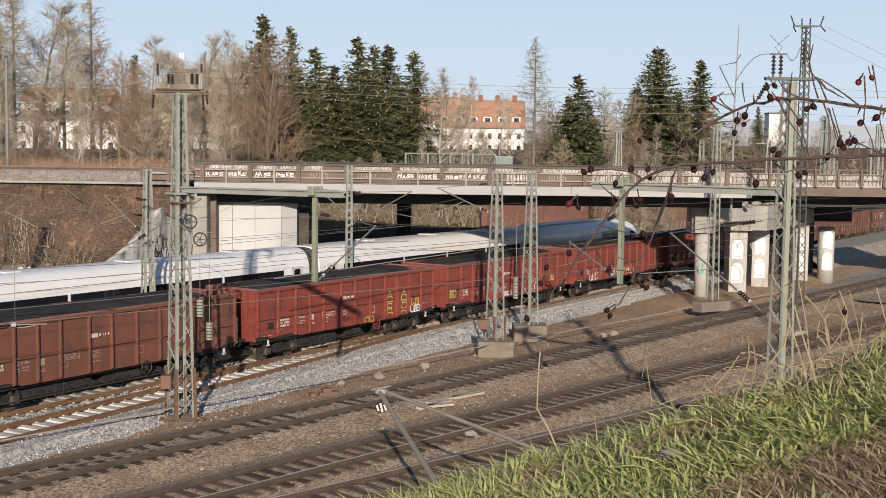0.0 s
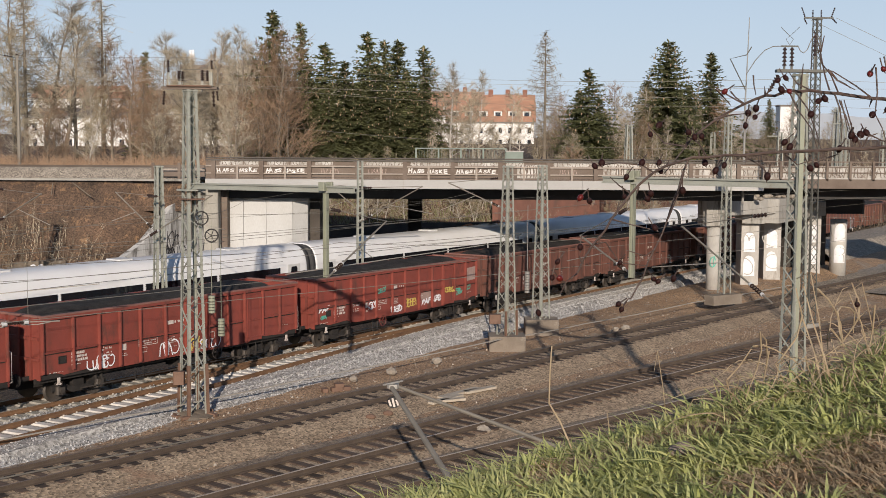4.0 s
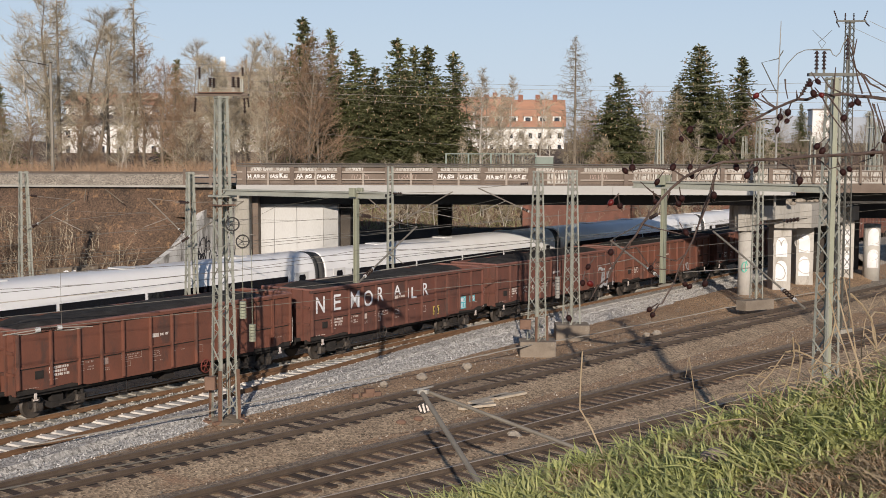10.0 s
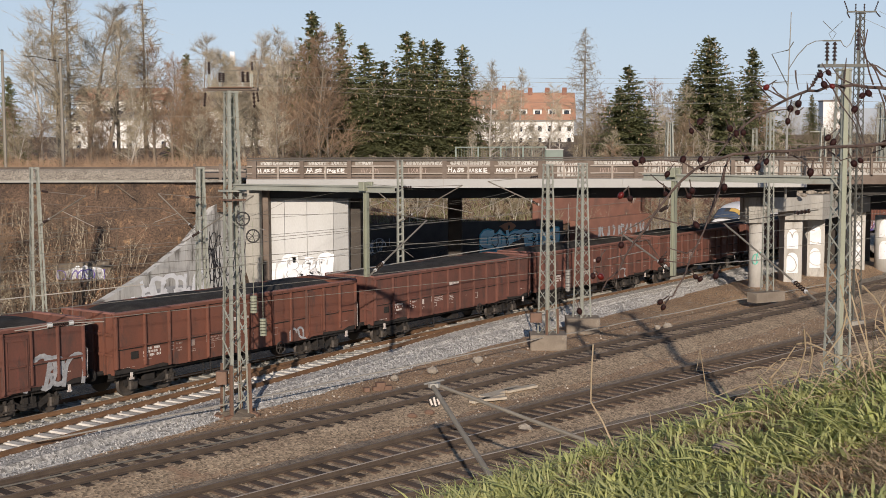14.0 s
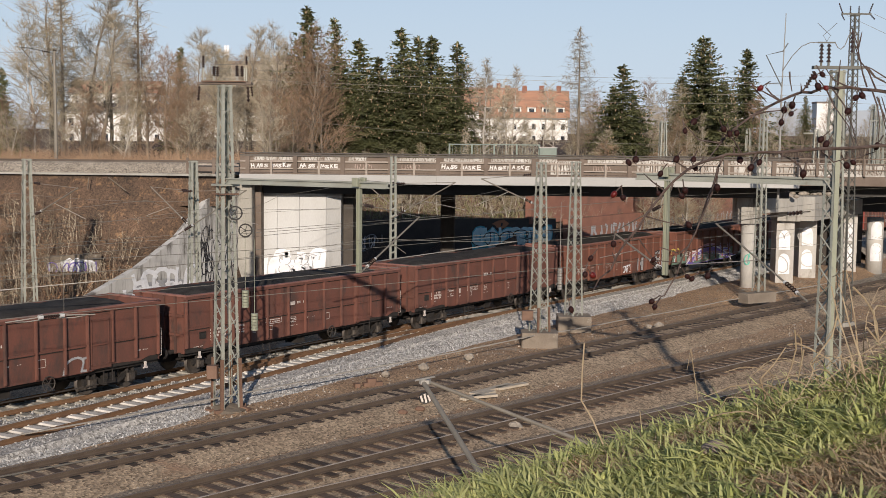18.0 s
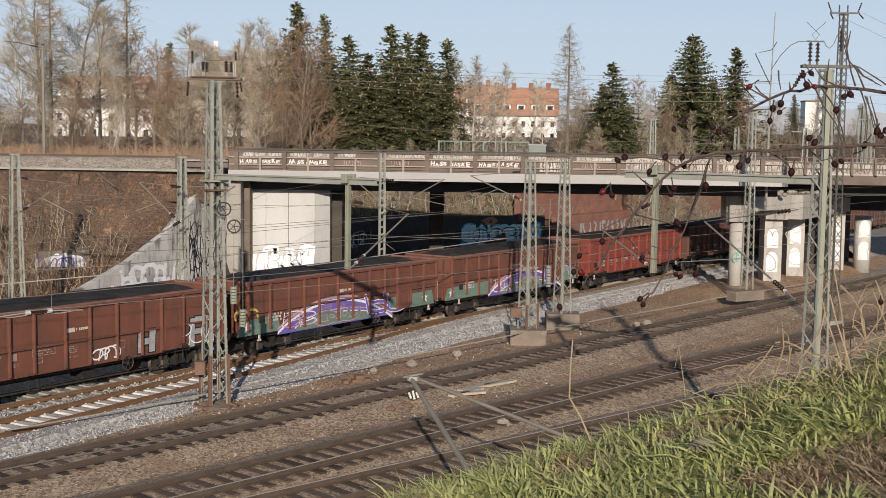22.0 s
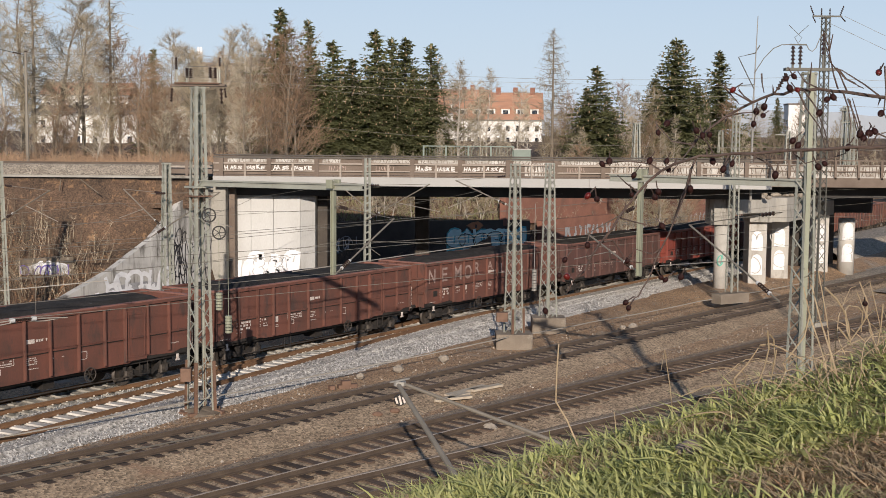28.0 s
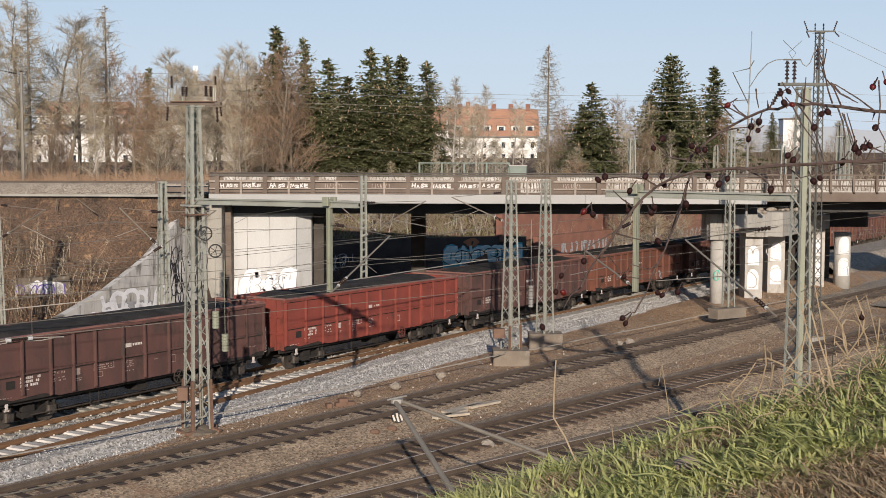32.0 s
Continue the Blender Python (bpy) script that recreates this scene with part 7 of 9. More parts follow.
# signal box fence on the bridge, grey-green
fence = thing("platform_railing", pose(-1.4, 84.5, 7.3), "grey-green railing with mesh panels on the bridge", "railing")
for i_ in range(5):
    part("post", Mesh().box(1.55 * i_ - 0.06, -0.06, 0, 1.55 * i_ + 0.06, 0.06, 2.0), M["green_fence"], fence)
    if i_ < 4:
        for z_ in (0.6, 1.92):
            part("rail", Mesh().box(1.55 * i_ + 0.06, -0.04, z_, 1.55 * i_ + 1.49, 0.04, z_ + 0.07), M["green_fence"], fence)
        bars_ = Mesh()
        for j_ in range(7):
            bars_.box(1.55 * i_ + 0.2 + 0.19 * j_, -0.01, 0.67, 1.55 * i_ + 0.215 + 0.19 * j_, 0.01, 1.92)
        tagged(part("infill", bars_, M["green_fence"], fence), kind="stuff")
cab = thing("relay_cabinet", pose(5.4, 84.5, 7.3), "grey relay cabinet on the bridge", "cabinet")
part("body", Mesh().box(-0.6, -0.3, 0.1, 0.6, 0.3, 1.75, 0.03), M["green_fence"], cab)
part("roof", Mesh().box(-0.65, -0.35, 1.75, 0.65, 0.35, 1.82, 0.03), M["metal_grey"], cab)
# leaning tripod of two poles in the foreground, with a striped drum
lean = thing("leaning_pole", Matrix(), "two leaning grey steel poles joined at the top", "pole")
part("pole", Mesh().tube((-1.10, 30.0, 3.42), (0.38, 25.6, 2.2), 0.06, 0.07, 10), M["tube_steel"], lean)
part("pole", Mesh().tube((-0.95, 30.1, 3.4), (3.06, 27.2, 2.50), 0.045, 0.05, 8), M["tube_steel"], lean)
part("head_plate", Mesh().box(-1.2, 29.9, 3.38, -0.9, 30.15, 3.48, 0.05).tube((-1.3, 30, 3.45), (-0.8, 30, 3.56), 0.025), M["metal_grey"], lean)
drum = thing("striped_signal_disc", pose(-1.55, 44.4, -0.1, 0, 0, 20) @ Matrix.Scale(0.52, 4), "small black and white striped marker beside the track", "marker")
part("plate", Mesh().tube((0, -0.12, 0.1), (0, 0.12, 0.1), 0.42, None, 14), M["girder"], drum)
for x_ in (-0.28, 0.0, 0.28):
    part("stripe", Mesh().add([(x_ - 0.16, -0.13, 0.4 - abs(x_) * 0.4), (x_ - 0.02, -0.13, 0.44 - abs(x_) * 0.4), (x_ + 0.14, -0.13, -0.2 + abs(x_) * 0.3), (x_, -0.13, -0.24 + abs(x_) * 0.3)], [(0, 3, 2, 1)]), M["mark"], drum)
# loose stones, track markers and rubble
for x_, y_, r_ in ((-1.87, 51.7, 0.27), (0.07, 54.3, 0.27), (1.67, 40.75, 0.34), (-3.4, 50.0, 0.22), (10.2, 64.6, 0.28), (9.6, 64.2, 0.2), (20.5, 76.5, 0.3)):
    sm = Mesh().ball((0, 0, 0), r_ * 0.85, r_ * 0.65, r_ * 0.6, 8, 5)
    rr = random.Random(int(x_ * 100))
    sm.v = [(a + rr.uniform(-0.03, 0.03), b + rr.uniform(-0.03, 0.03), c + rr.uniform(-0.03, 0.03)) for a, b, c in sm.v]
    st_ = solid("stone_marker", sm, M["stone"], "pale weathered stone marker on the gravel", "stone", "stones beside the tracks")
    st_.matrix_basis = pose(x_, y_, -0.25)
slab = thing("rubble_heap", pose(-3.95, 48.3, -0.42, 0, 0, 20) @ Matrix.Scale(0.68, 4), "small heap of old brown bricks and slabs", "rubble")
for x_, y_, z_, w_ in ((0, 0, 0, 0.7), (0.6, 0.1, 0, 0.5), (0.15, 0.05, 0.22, 0.55), (-0.75, -0.1, 0, 0.35)):
    part("slab", Mesh().box(x_ - w_ / 2, y_ - 0.25, z_, x_ + w_ / 2, y_ + 0.25, z_ + 0.22, 0.04), M["rusty_box"], slab)
for x_, y_ in ((-2.3, 43.0), (-1.7, 43.6)):
    sm = Mesh().ball((0, 0, 0), 0.28, 0.2, 0.15, 8, 5)
    b_ = solid("rusty_lump", sm, M["rusty_box"], "rusty lump of iron beside the track", "scrap", "lumps of scrap")
    b_.matrix_basis = pose(x_, y_, -0.28) @ Matrix.Scale(0.7, 4)
for x_, y_, l_, a_1 in ((0.42, 46.05, 1.95, 52.6), (0.68, 45.95, 1.0, 27.0), (0.95, 47.25, 2.5, 52.0), (1.78, 47.9, 1.7, 44.0)):
    bd = solid("board", Mesh().box(-l_ / 2, -0.15, 0, l_ / 2, 0.15, 0.09, 0.02), M["pale_board"], "pale weathered board lying between the tracks", "board", "boards between the tracks")
    bd.matrix_basis = pose(x_, y_, -0.31, 0, 0, a_1)


# ---- houses on the far side ----
def gable_house(name, x, y, z, length, depth, wall_h, roof_h, label, cols, rows, dormers=0, chimneys=2, turn=0, wall="house", roof="roof"):
    t = thing("house", pose(x, y, z, 0, 0, turn), label, "house", "houses on the far side")
    part("wall", Mesh().box(-length / 2, 0, -3, length / 2, depth, wall_h), M[wall], t)
    rm = Mesh()
    e = 0.4
    a, b, c = -0.45, depth / 2, depth + 0.45
    L = length / 2 + e
    rm.add([(-L, a, wall_h - 0.1), (L, a, wall_h - 0.1), (L, b, wall_h + roof_h), (-L, b, wall_h + roof_h), (-L, c, wall_h - 0.1), (L, c, wall_h - 0.1)],
           [(0, 1, 2, 3), (3, 2, 5, 4), (0, 3, 4), (1, 5, 2), (1, 0, 4, 5)])
    r = part("roof", rm, M[roof], t)
    for i in range(chimneys):
        cx = -length / 2 + length * (i + 0.5) / chimneys
        part("chimney", Mesh().box(cx - 0.5, b - 0.45, wall_h + roof_h - 0.8, cx + 0.5, b + 0.45, wall_h + roof_h + 1.1), M["brick"], r)
    for i in range(dormers):
        cx = -length / 2 + length * (i + 0.5) / dormers
        d = part("dormer", Mesh().box(cx - 0.9, 0.9, wall_h + 0.7, cx + 0.9, 3.2, wall_h + 2.3), M[wall], r)
        part("dormer_window", Mesh().box(cx - 0.55, 0.84, wall_h + 1.0, cx + 0.55, 0.9, wall_h + 2.05), M["pane"], r)
        part("dormer_roof", Mesh().box(cx - 1.1, 0.7, wall_h + 2.3, cx + 1.1, 3.6, wall_h + 2.5), M[roof], r)
    for j in range(rows):
        for i in range(cols):
            cx = -length / 2 + length * (i + 0.5) / cols
            zz = 0.6 + (wall_h - 0.6) * j / rows
            w = part("window", Mesh().box(cx - 0.5, -0.05, zz, cx + 0.5, 0.02, zz + 1.4), M["ice_roof"], t)
            part("pane", Mesh().box(cx - 0.36, -0.07, zz + 0.12, cx + 0.36, -0.04, zz + 1.28), M["pane"], w)
    part("gutter", Mesh().tube((-L, a - 0.05, wall_h - 0.1), (L, a - 0.05, wall_h - 0.1), 0.1), M["metal_grey"], t)
    return t


gable_house("a", -58.5, 200, 8.3, 17, 10, 5.6, 1.5, "white two-storey house with a grey-brown roof", 6, 2, 0, 1, 0, "house", "slate")
gable_house("b", -70.5, 240, 12.2, 17, 9, 6.2, 2.6, "white house with an orange tiled roof", 6, 2, 0, 1, 0, "house", "roof")
gable_house("c", -56, 262, 12.2, 11, 9, 5.0, 4.0, "house with a grey-brown roof behind trees", 4, 1, 0, 1, 0, "house", "slate")
gable_house("e", -38.8, 215, 9.0, 9, 10, 5.0, 3.0, "small white house behind bare trees", 3, 2, 0, 1, 0, "house", "slate")
gable_house("f", 11.6, 262, 9.0, 18.6, 11, 5.7, 6.0, "long white house with an orange tiled roof and dormers", 9, 2, 6, 5, -2, "house", "roof")
gable_house("g", 15.5, 285, 10.6, 12, 11, 5.6, 4.6, "further house row with a red roof", 5, 1, 3, 2, -4, "house", "roof")
gable_house("h", 2.5, 300, 12.0, 18, 11, 5.0, 6.0, "house with a brown-red roof behind trees", 6, 1, 3, 2, 0, "house", "roof")
block = thing("apartment_block", pose(-38.5, 230, 8.0), "beige flat-roofed apartment block behind bare trees", "building")
part("wall", Mesh().box(-9, 0, -3, 9.5, 12, 15.6), M["beige"], block)
part("roof", Mesh().box(-9.5, -0.5, 15.6, 10, 12.5, 16.2), M["slate"], block)
part("roof_hut", Mesh().box(1.0, 2, 16.2, 5.6, 7, 17.4), M["slate"], block)
for j_ in range(5):
    for i_ in range(7):
        w_ = part("window", Mesh().box(-8.2 + 2.55 * i_, -0.06, 1.2 + 3.0 * j_, -6.6 + 2.55 * i_, 0.02, 2.9 + 3.0 * j_), M["ice_roof"], block)
        part("pane", Mesh().box(-8.1 + 2.55 * i_, -0.08, 1.3 + 3.0 * j_, -6.7 + 2.55 * i_, -0.05, 2.8 + 3.0 * j_), M["pane"], w_)
panel = thing("roof_antenna", pose(-45.8, 230, 24.2) @ Matrix.Scale(0.62, 4), "white panel antenna on a flat roof", "antenna")
part("panel", Mesh().box(-0.75, -0.3, 1.2, -0.05, 0.1, 4.6, 0.1), M["white_paint"], panel)
part("panel", Mesh().box(0.05, -0.3, 1.2, 0.75, 0.1, 4.6, 0.1), M["white_paint"], panel)
part("stand", Mesh().tube((0, 0, 0), (0, 0, 1.3), 0.15).tube((-0.8, 0, 1.1), (0.8, 0, 1.1), 0.1), M["metal_grey"], panel)
far_b = thing("apartment_block", pose(-20, 270, 14), "pale flat-roofed building above the spruces", "building")
part("wall", Mesh().box(-8.5, 0, -6, 6, 10, 8.6), M["beige"], far_b)
part("roof", Mesh().box(-9, -0.5, 8.6, 6.5, 10.5, 9.2), M["slate"], far_b)
tower = thing("white_silo", pose(144, 500, 3), "distant white tower block", "tower")
part("wall", Mesh().box(-3.4, 0, -5, 3.4, 7, 23.5), M["house"], tower)
part("roof", Mesh().box(-3.6, -0.2, 23.5, 3.6, 7.2, 24.2), M["slate"], tower)
office = thing("office_block", pose(128, 620, 3), "distant grey office block in haze", "building")
part("wall", Mesh().box(-9, 0, -5, 14, 12, 25), M["fascia"], office)
for j_ in range(6):
    part("window_band", Mesh().box(-8.6, -0.3, 5 + 3.2 * j_, 13.6, 0.0, 6.6 + 3.2 * j_), M["slate"], office)
# red brick structures beyond the bridge
brick_wall = thing("brick_wall", Matrix(), "red brick wall beyond the bridge", "wall")
p_, q_ = plan(61.5, 18.4), plan(130, 18.2)
part("wall_body", Mesh().bar((p_.x, p_.y, 3.7), (q_.x, q_.y, 3.7), 0.6, 2.6), M["brick"], brick_wall)
part("coping", Mesh().bar((p_.x, p_.y, 5.07), (q_.x, q_.y, 5.07), 0.8, 0.12), M["concrete"], brick_wall)
low_wall = thing("low_wall", Matrix(), "brick retaining wall with pale graffiti beyond the bridge", "wall")
p_, q_ = plan(65.5, 17.0), plan(125, 17.0)
part("wall_body", Mesh().bar((p_.x, p_.y, 1.2), (q_.x, q_.y, 1.2), 0.5, 3.0), M["brick"], low_wall)
u_ = (q_ - p_).normalized()
scrawl(4, 44, 0.5, 1.9, 0, M["grey_paint"], low_wall, 44, 0.3, (u_.y, -u_.x, 0), base=lambda u, z: Vector((*(p_ + u_ * u + Vector((u_.y, -u_.x)) * 0.26), z)))
back_pier = thing("bridge_column", Matrix(), "dark concrete column under the second deck", "pier", kind="structure")
p_ = Vector((-1.6, 92.5))
part("column", Mesh().box(p_.x - 0.55, p_.y - 0.55, -0.5, p_.x + 0.55, p_.y + 0.55, 6.1, 0.1), M["dark_concrete"], back_pier)
# hill line and woods at the horizon; the blue of haze is in the hill's colour
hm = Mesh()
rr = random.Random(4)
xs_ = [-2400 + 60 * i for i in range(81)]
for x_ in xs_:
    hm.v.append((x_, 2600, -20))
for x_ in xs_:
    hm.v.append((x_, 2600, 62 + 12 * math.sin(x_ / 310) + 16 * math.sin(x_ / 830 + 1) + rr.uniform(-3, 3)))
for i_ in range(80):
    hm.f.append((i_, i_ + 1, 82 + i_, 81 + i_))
solid("backdrop_hill", hm, M["far_land"], "far wooded hill with haze painted in as blue", kind="structure")


# ---- trees ----
def bare_tree(seed, h, spread, birch=False, thin=1.0, limbs=40, low=0.16):
    """Trunk and limbs, and a crown of fine twigs, as two meshes."""
    rnd = random.Random(seed)
    wood, twigs = Mesh(), Mesh()
    stem, p, d = [], Vector((0, 0, -0.3)), Vector((0, 0, 1))
    for i in range(11):
        stem.append(p)
        d = (d + Vector((rnd.gauss(0, 0.05), rnd.gauss(0, 0.05), 0.12))).normalized()
        p = p + d * (h + 0.3) / 10
    wood.line(stem, 0.0125 * h * thin, 0.012, 7)

    def twig(c, d, n, length):
        for _ in range(n):
            e = (d + Vector((rnd.gauss(0, 0.55), rnd.gauss(0, 0.55), rnd.gauss(-0.15 if birch else 0.15, 0.4)))).normalized() * length * rnd.uniform(0.5, 1.2)
            w = Vector((rnd.gauss(0, 1), rnd.gauss(0, 1), rnd.gauss(0, 0.5))).normalized() * 0.0085
            q = c + d * rnd.uniform(-0.15, 0.15)
            twigs.add([q - w, q + w, q + e], [(0, 1, 2)])
    for k in range(limbs):
        f = low + (0.98 - low) * (k + rnd.random()) / limbs
        u = f * 10
        a = stem[min(9, int(u))].lerp(stem[min(10, int(u) + 1)], u - int(u))
        w = rnd.uniform(0, 2 * math.pi)
        length = h * (0.34 * spread * (1 - f) ** 0.75 * rnd.uniform(0.6, 1.15) + 0.045)
        d = Vector((math.cos(w), math.sin(w), rnd.uniform(0.45, 1.2) if not birch else rnd.uniform(0.8, 1.5))).normalized()
        pts = [a]
        for _ in range(4):
            d = (d + Vector((rnd.gauss(0, 0.16), rnd.gauss(0, 0.16), rnd.gauss(0.05, 0.12)))).normalized()
            pts.append(pts[-1] + d * length / 4)
        wood.line(pts, max(0.014, 0.0042 * h * (1.1 - f) * thin), 0.008, 4)
        for _ in range(9):
            v = rnd.uniform(0.25, 1.0) * 3.999
            b = pts[int(v)].lerp(pts[int(v) + 1], v - int(v))
            e = (d + Vector((rnd.gauss(0, 0.6), rnd.gauss(0, 0.6), rnd.gauss(0.1, 0.35)))).normalized()
            n = length * rnd.uniform(0.25, 0.5)
            m = b + e * n * 0.5 + Vector((rnd.gauss(0, 0.04), rnd.gauss(0, 0.04), rnd.gauss(0, 0.04)))
            q = b + e * n + Vector((0, 0, -0.12 * n if birch else 0.1 * n))
            twigs.line([b, m, q], 0.0115, 0.007, 3)
            twig(m, e, 5, 0.5)
            twig(q, e, 7, 0.5)
    return wood, twigs


def spruce(seed, h, wide, droop=0.62, gaps=0.06, taper=1.0, dense=1.0):
    """Trunk, and boughs set all round it at uneven heights, each hung with sprays of needles."""
    rnd = random.Random(seed)
    wood, green, cones = Mesh(), Mesh(), Mesh()
    wood.tube((0, 0, -0.3), (0, 0, h), 0.016 * h, 0.02, 7)
    shift = Vector((rnd.uniform(0, 50), rnd.uniform(0, 50), 0))

    def spray(c, d, size):
        """A few narrow leaflets fanned about d."""
        for _ in range(3):
            v = (d + Vector((rnd.gauss(0, 0.42), rnd.gauss(0, 0.42), rnd.gauss(-0.12, 0.34)))).normalized() * size * rnd.uniform(0.7, 1.35)
            n = Vector((rnd.gauss(0, 0.7), rnd.gauss(0, 0.7), 1)).normalized()
            s = v.cross(n).normalized() * size * 0.21
            green.add([c, c + v * 0.4 + s, c + v, c + v * 0.5 - s], [(0, 1, 2, 3)])
    count = int(250 * dense)
    for b in range(count):
        f = 0.03 + 0.955 * ((b + rnd.random()) / count) ** 1.12
        z, a = f * h, rnd.uniform(0, 2 * math.pi)
        u = Vector((math.cos(a), math.sin(a), 0))
        w = Vector((-u.y, u.x, 0))
        lobe = 1.0 + 0.8 * noise.noise(Vector((u.x * 1.1, u.y * 1.1, z * 0.42)) + shift)
        r = (wide * (1 - f) ** taper * rnd.uniform(0.72, 1.12) + 0.1) * lobe
        if rnd.random() < gaps:
            r *= 0.45
        k = max(3, int(r / 0.17))
        hang = droop * (1.15 - 0.75 * f)
        for j in range(k):
            t = (j + rnd.random()) / k
            c = u * (r * t) + w * (rnd.gauss(0, 0.07) * r * t) + Vector((0, 0, z + 0.3 * f * r * t - hang * r * (t * t - 0.42 * t ** 4)))
            size = (0.17 + 0.05 * r * (1 - 0.5 * t)) * rnd.uniform(0.8, 1.3)
            for sgn in (-1, 1):
                spray(c, u * 0.75 + w * sgn * rnd.uniform(0.35, 1.0) + Vector((0, 0, rnd.uniform(-0.5, 0.12))), size * (1.25 - 0.45 * t))
        tip = u * r + Vector((0, 0, z + 0.3 * f * r - hang * r * 0.58))
        spray(tip, u + Vector((0, 0, 0.25)), 0.2)
        if f > 0.3 and rnd.random() < 0.4:
            c = tip - u * rnd.uniform(0.0, 0.25)
            cones.tube(c, c + Vector((0.02, 0, -0.2)), 0.045, 0.025, 5)
    spray(Vector((0, 0, h * 0.97)), Vector((0, 0, 1)), 0.3)
    spray(Vector((0, 0, h * 0.985)), Vector((0, 0, 1)), 0.25)
    return wood, green, cones


def plant_bare(name, v, bark, twig, label):
    t = thing(name, Matrix(), label, "tree", "bare trees")
    part("trunk", v[0], M[bark], t)
    part("crown", v[1], M[twig], t, "crown of fine bare twigs")
    return t


BARE = [plant_bare("bare_tree", bare_tree(1, 10, 1.0), "bark", "twig", "bare brown deciduous tree in winter"),
        plant_bare("bare_tree", bare_tree(2, 10, 0.8, low=0.25), "bark", "twig", "slender bare grey-brown tree"),
        plant_bare("bare_tree", bare_tree(3, 10, 1.25, limbs=46, low=0.05), "bark", "red_twig", "wide bare reddish-brown tree"),
        plant_bare("birch_tree", bare_tree(4, 10, 0.7, birch=True, thin=0.8), "birch", "twig", "bare birch with a pale stem"),
        plant_bare("birch_tree", bare_tree(5, 10, 0.8, birch=True, thin=0.9), "birch", "larch", "bare birch with ochre twigs")]


def plant_spruce(v, label):
    t = thing("spruce_tree", Matrix(), label, "tree", "evergreen trees")
    part("trunk", v[0], M["bark"], t)
    part("needles", v[1], M["needle"], t, "hanging dark green needle sprays")
    tagged(part("cone", v[2], M["cone"], t, "pale brown hanging cones"), kind="stuff")
    return t


SPRUCE = [plant_spruce(spruce(11, 10, 2.75, 0.62, 0.1, 1.0, 1.3), "dark green spruce with hanging cones"), plant_spruce(spruce(12, 10, 2.3, 0.6, 0.16, 1.0), "slim dark green spruce"),
          plant_spruce(spruce(13, 10, 3.0, 0.3, 0.05, 0.75, 1.7), "broad dark green fir with a rounded top")]


def larch(seed, h):
    """A straight trunk with level boughs and hanging knobbly twigs."""
    rnd = random.Random(seed)
    wood, twigs = Mesh(), Mesh()
    wood.tube((0, 0, -0.3), (0, 0, h), 0.011 * h, 0.015, 6)
    z = 0.16 * h
    while z < h * 0.985:
        f = z / h
        r = 0.21 * h * (1 - f) ** 0.8 + 0.12
        for i in range(3):
            a = rnd.uniform(0, 2 * math.pi)
            u = Vector((math.cos(a), math.sin(a), rnd.uniform(-0.1, 0.3)))
            o = Vector((0, 0, z + rnd.uniform(0, 0.2)))
            n = r * rnd.uniform(0.55, 1.15)
            mid, tip = o + u * n * 0.5 - Vector((0, 0, 0.06 * n)), o + u * n + Vector((0, 0, 0.1 * n))
            wood.line([o, mid, tip], 0.018, 0.008, 3)
            for j in range(int(5 + 9 * n)):
                v = rnd.uniform(0.15, 1.0)
                c = (o.lerp(mid, 2 * v) if v < 0.5 else mid.lerp(tip, 2 * v - 1)) + Vector((rnd.gauss(0, 0.02), rnd.gauss(0, 0.02), 0))
                e = c + Vector((rnd.gauss(0, 0.22), rnd.gauss(0, 0.22), rnd.uniform(-0.5, 0.1)))
                w = Vector((rnd.gauss(0, 1), rnd.gauss(0, 1), 0.3)).normalized() * 0.012
                twigs.add([c - w, c + w, e + w * 0.5, e - w * 0.5], [(0, 1, 2, 3)])
        z += h * 0.016
    return wood, twigs


LARCH = plant_bare("larch_tree", larch(7, 10), "bark", "larch", "bare larch with a straight trunk")
_used = set()


def plant(src, x, y, h, turn, wide=1.0, dz=0.0):
    """Sets one tree of that kind; the first goes to the model itself."""
    sc = h / 10.0
    m = pose(x, y, height(x, y) - 0.1 + dz, 0, 0, turn)
    if src.name not in _used:
        _used.add(src.name)
        t = src
        t.matrix_basis = m
    else:
        t = copy_thing(src, m)
    t.scale = (sc * wide, sc * wide, sc)
    return t


# evergreens: direction, distance, height
for u_, y_, h_, k_, w_ in ((-0.1335, 118, 14.6, 0, 1.35), (-0.111, 124, 14.0, 1, 1.25), (-0.091, 116, 11.4, 0, 1.7), (-0.0565, 118, 12.6, 0, 1.6), (-0.043, 126, 12.4, 1, 1.5), (-0.032, 120, 12.0, 0, 1.6), (-0.011, 118, 11.3, 1, 1.7),
                       (-0.105, 114, 9.4, 0, 1.5), (-0.075, 113, 9.6, 0, 1.6), (-0.05, 114, 9.4, 0, 1.6), (-0.025, 115, 9.0, 0, 1.6), (-0.088, 111, 7.4, 0, 1.7), (-0.062, 112, 7.2, 0, 1.7), (-0.038, 113, 7.0, 0, 1.7), (-0.115, 111, 7.0, 0, 1.7), (-0.012, 115, 7.0, 0, 1.6),
                       (0.124, 132, 11.2, 0, 1.7), (0.1885, 150, 15.4, 2, 1.35), (0.2235, 175, 14.4, 0, 1.6), (0.172, 152, 9.6, 2, 1.4), (0.206, 154, 10.6, 2, 1.4), (0.272, 230, 9.2, 0, 1.1), (0.116, 134, 8.0, 0, 1.6), (0.133, 136, 7.6, 0, 1.6), (-0.385, 105, 8.0, 0, 1.2), (-0.237, 128, 11.2, 1, 1.2)):
    plant(SPRUCE[k_], u_ * y_, y_, h_, (u_ * 9999) % 360, w_)
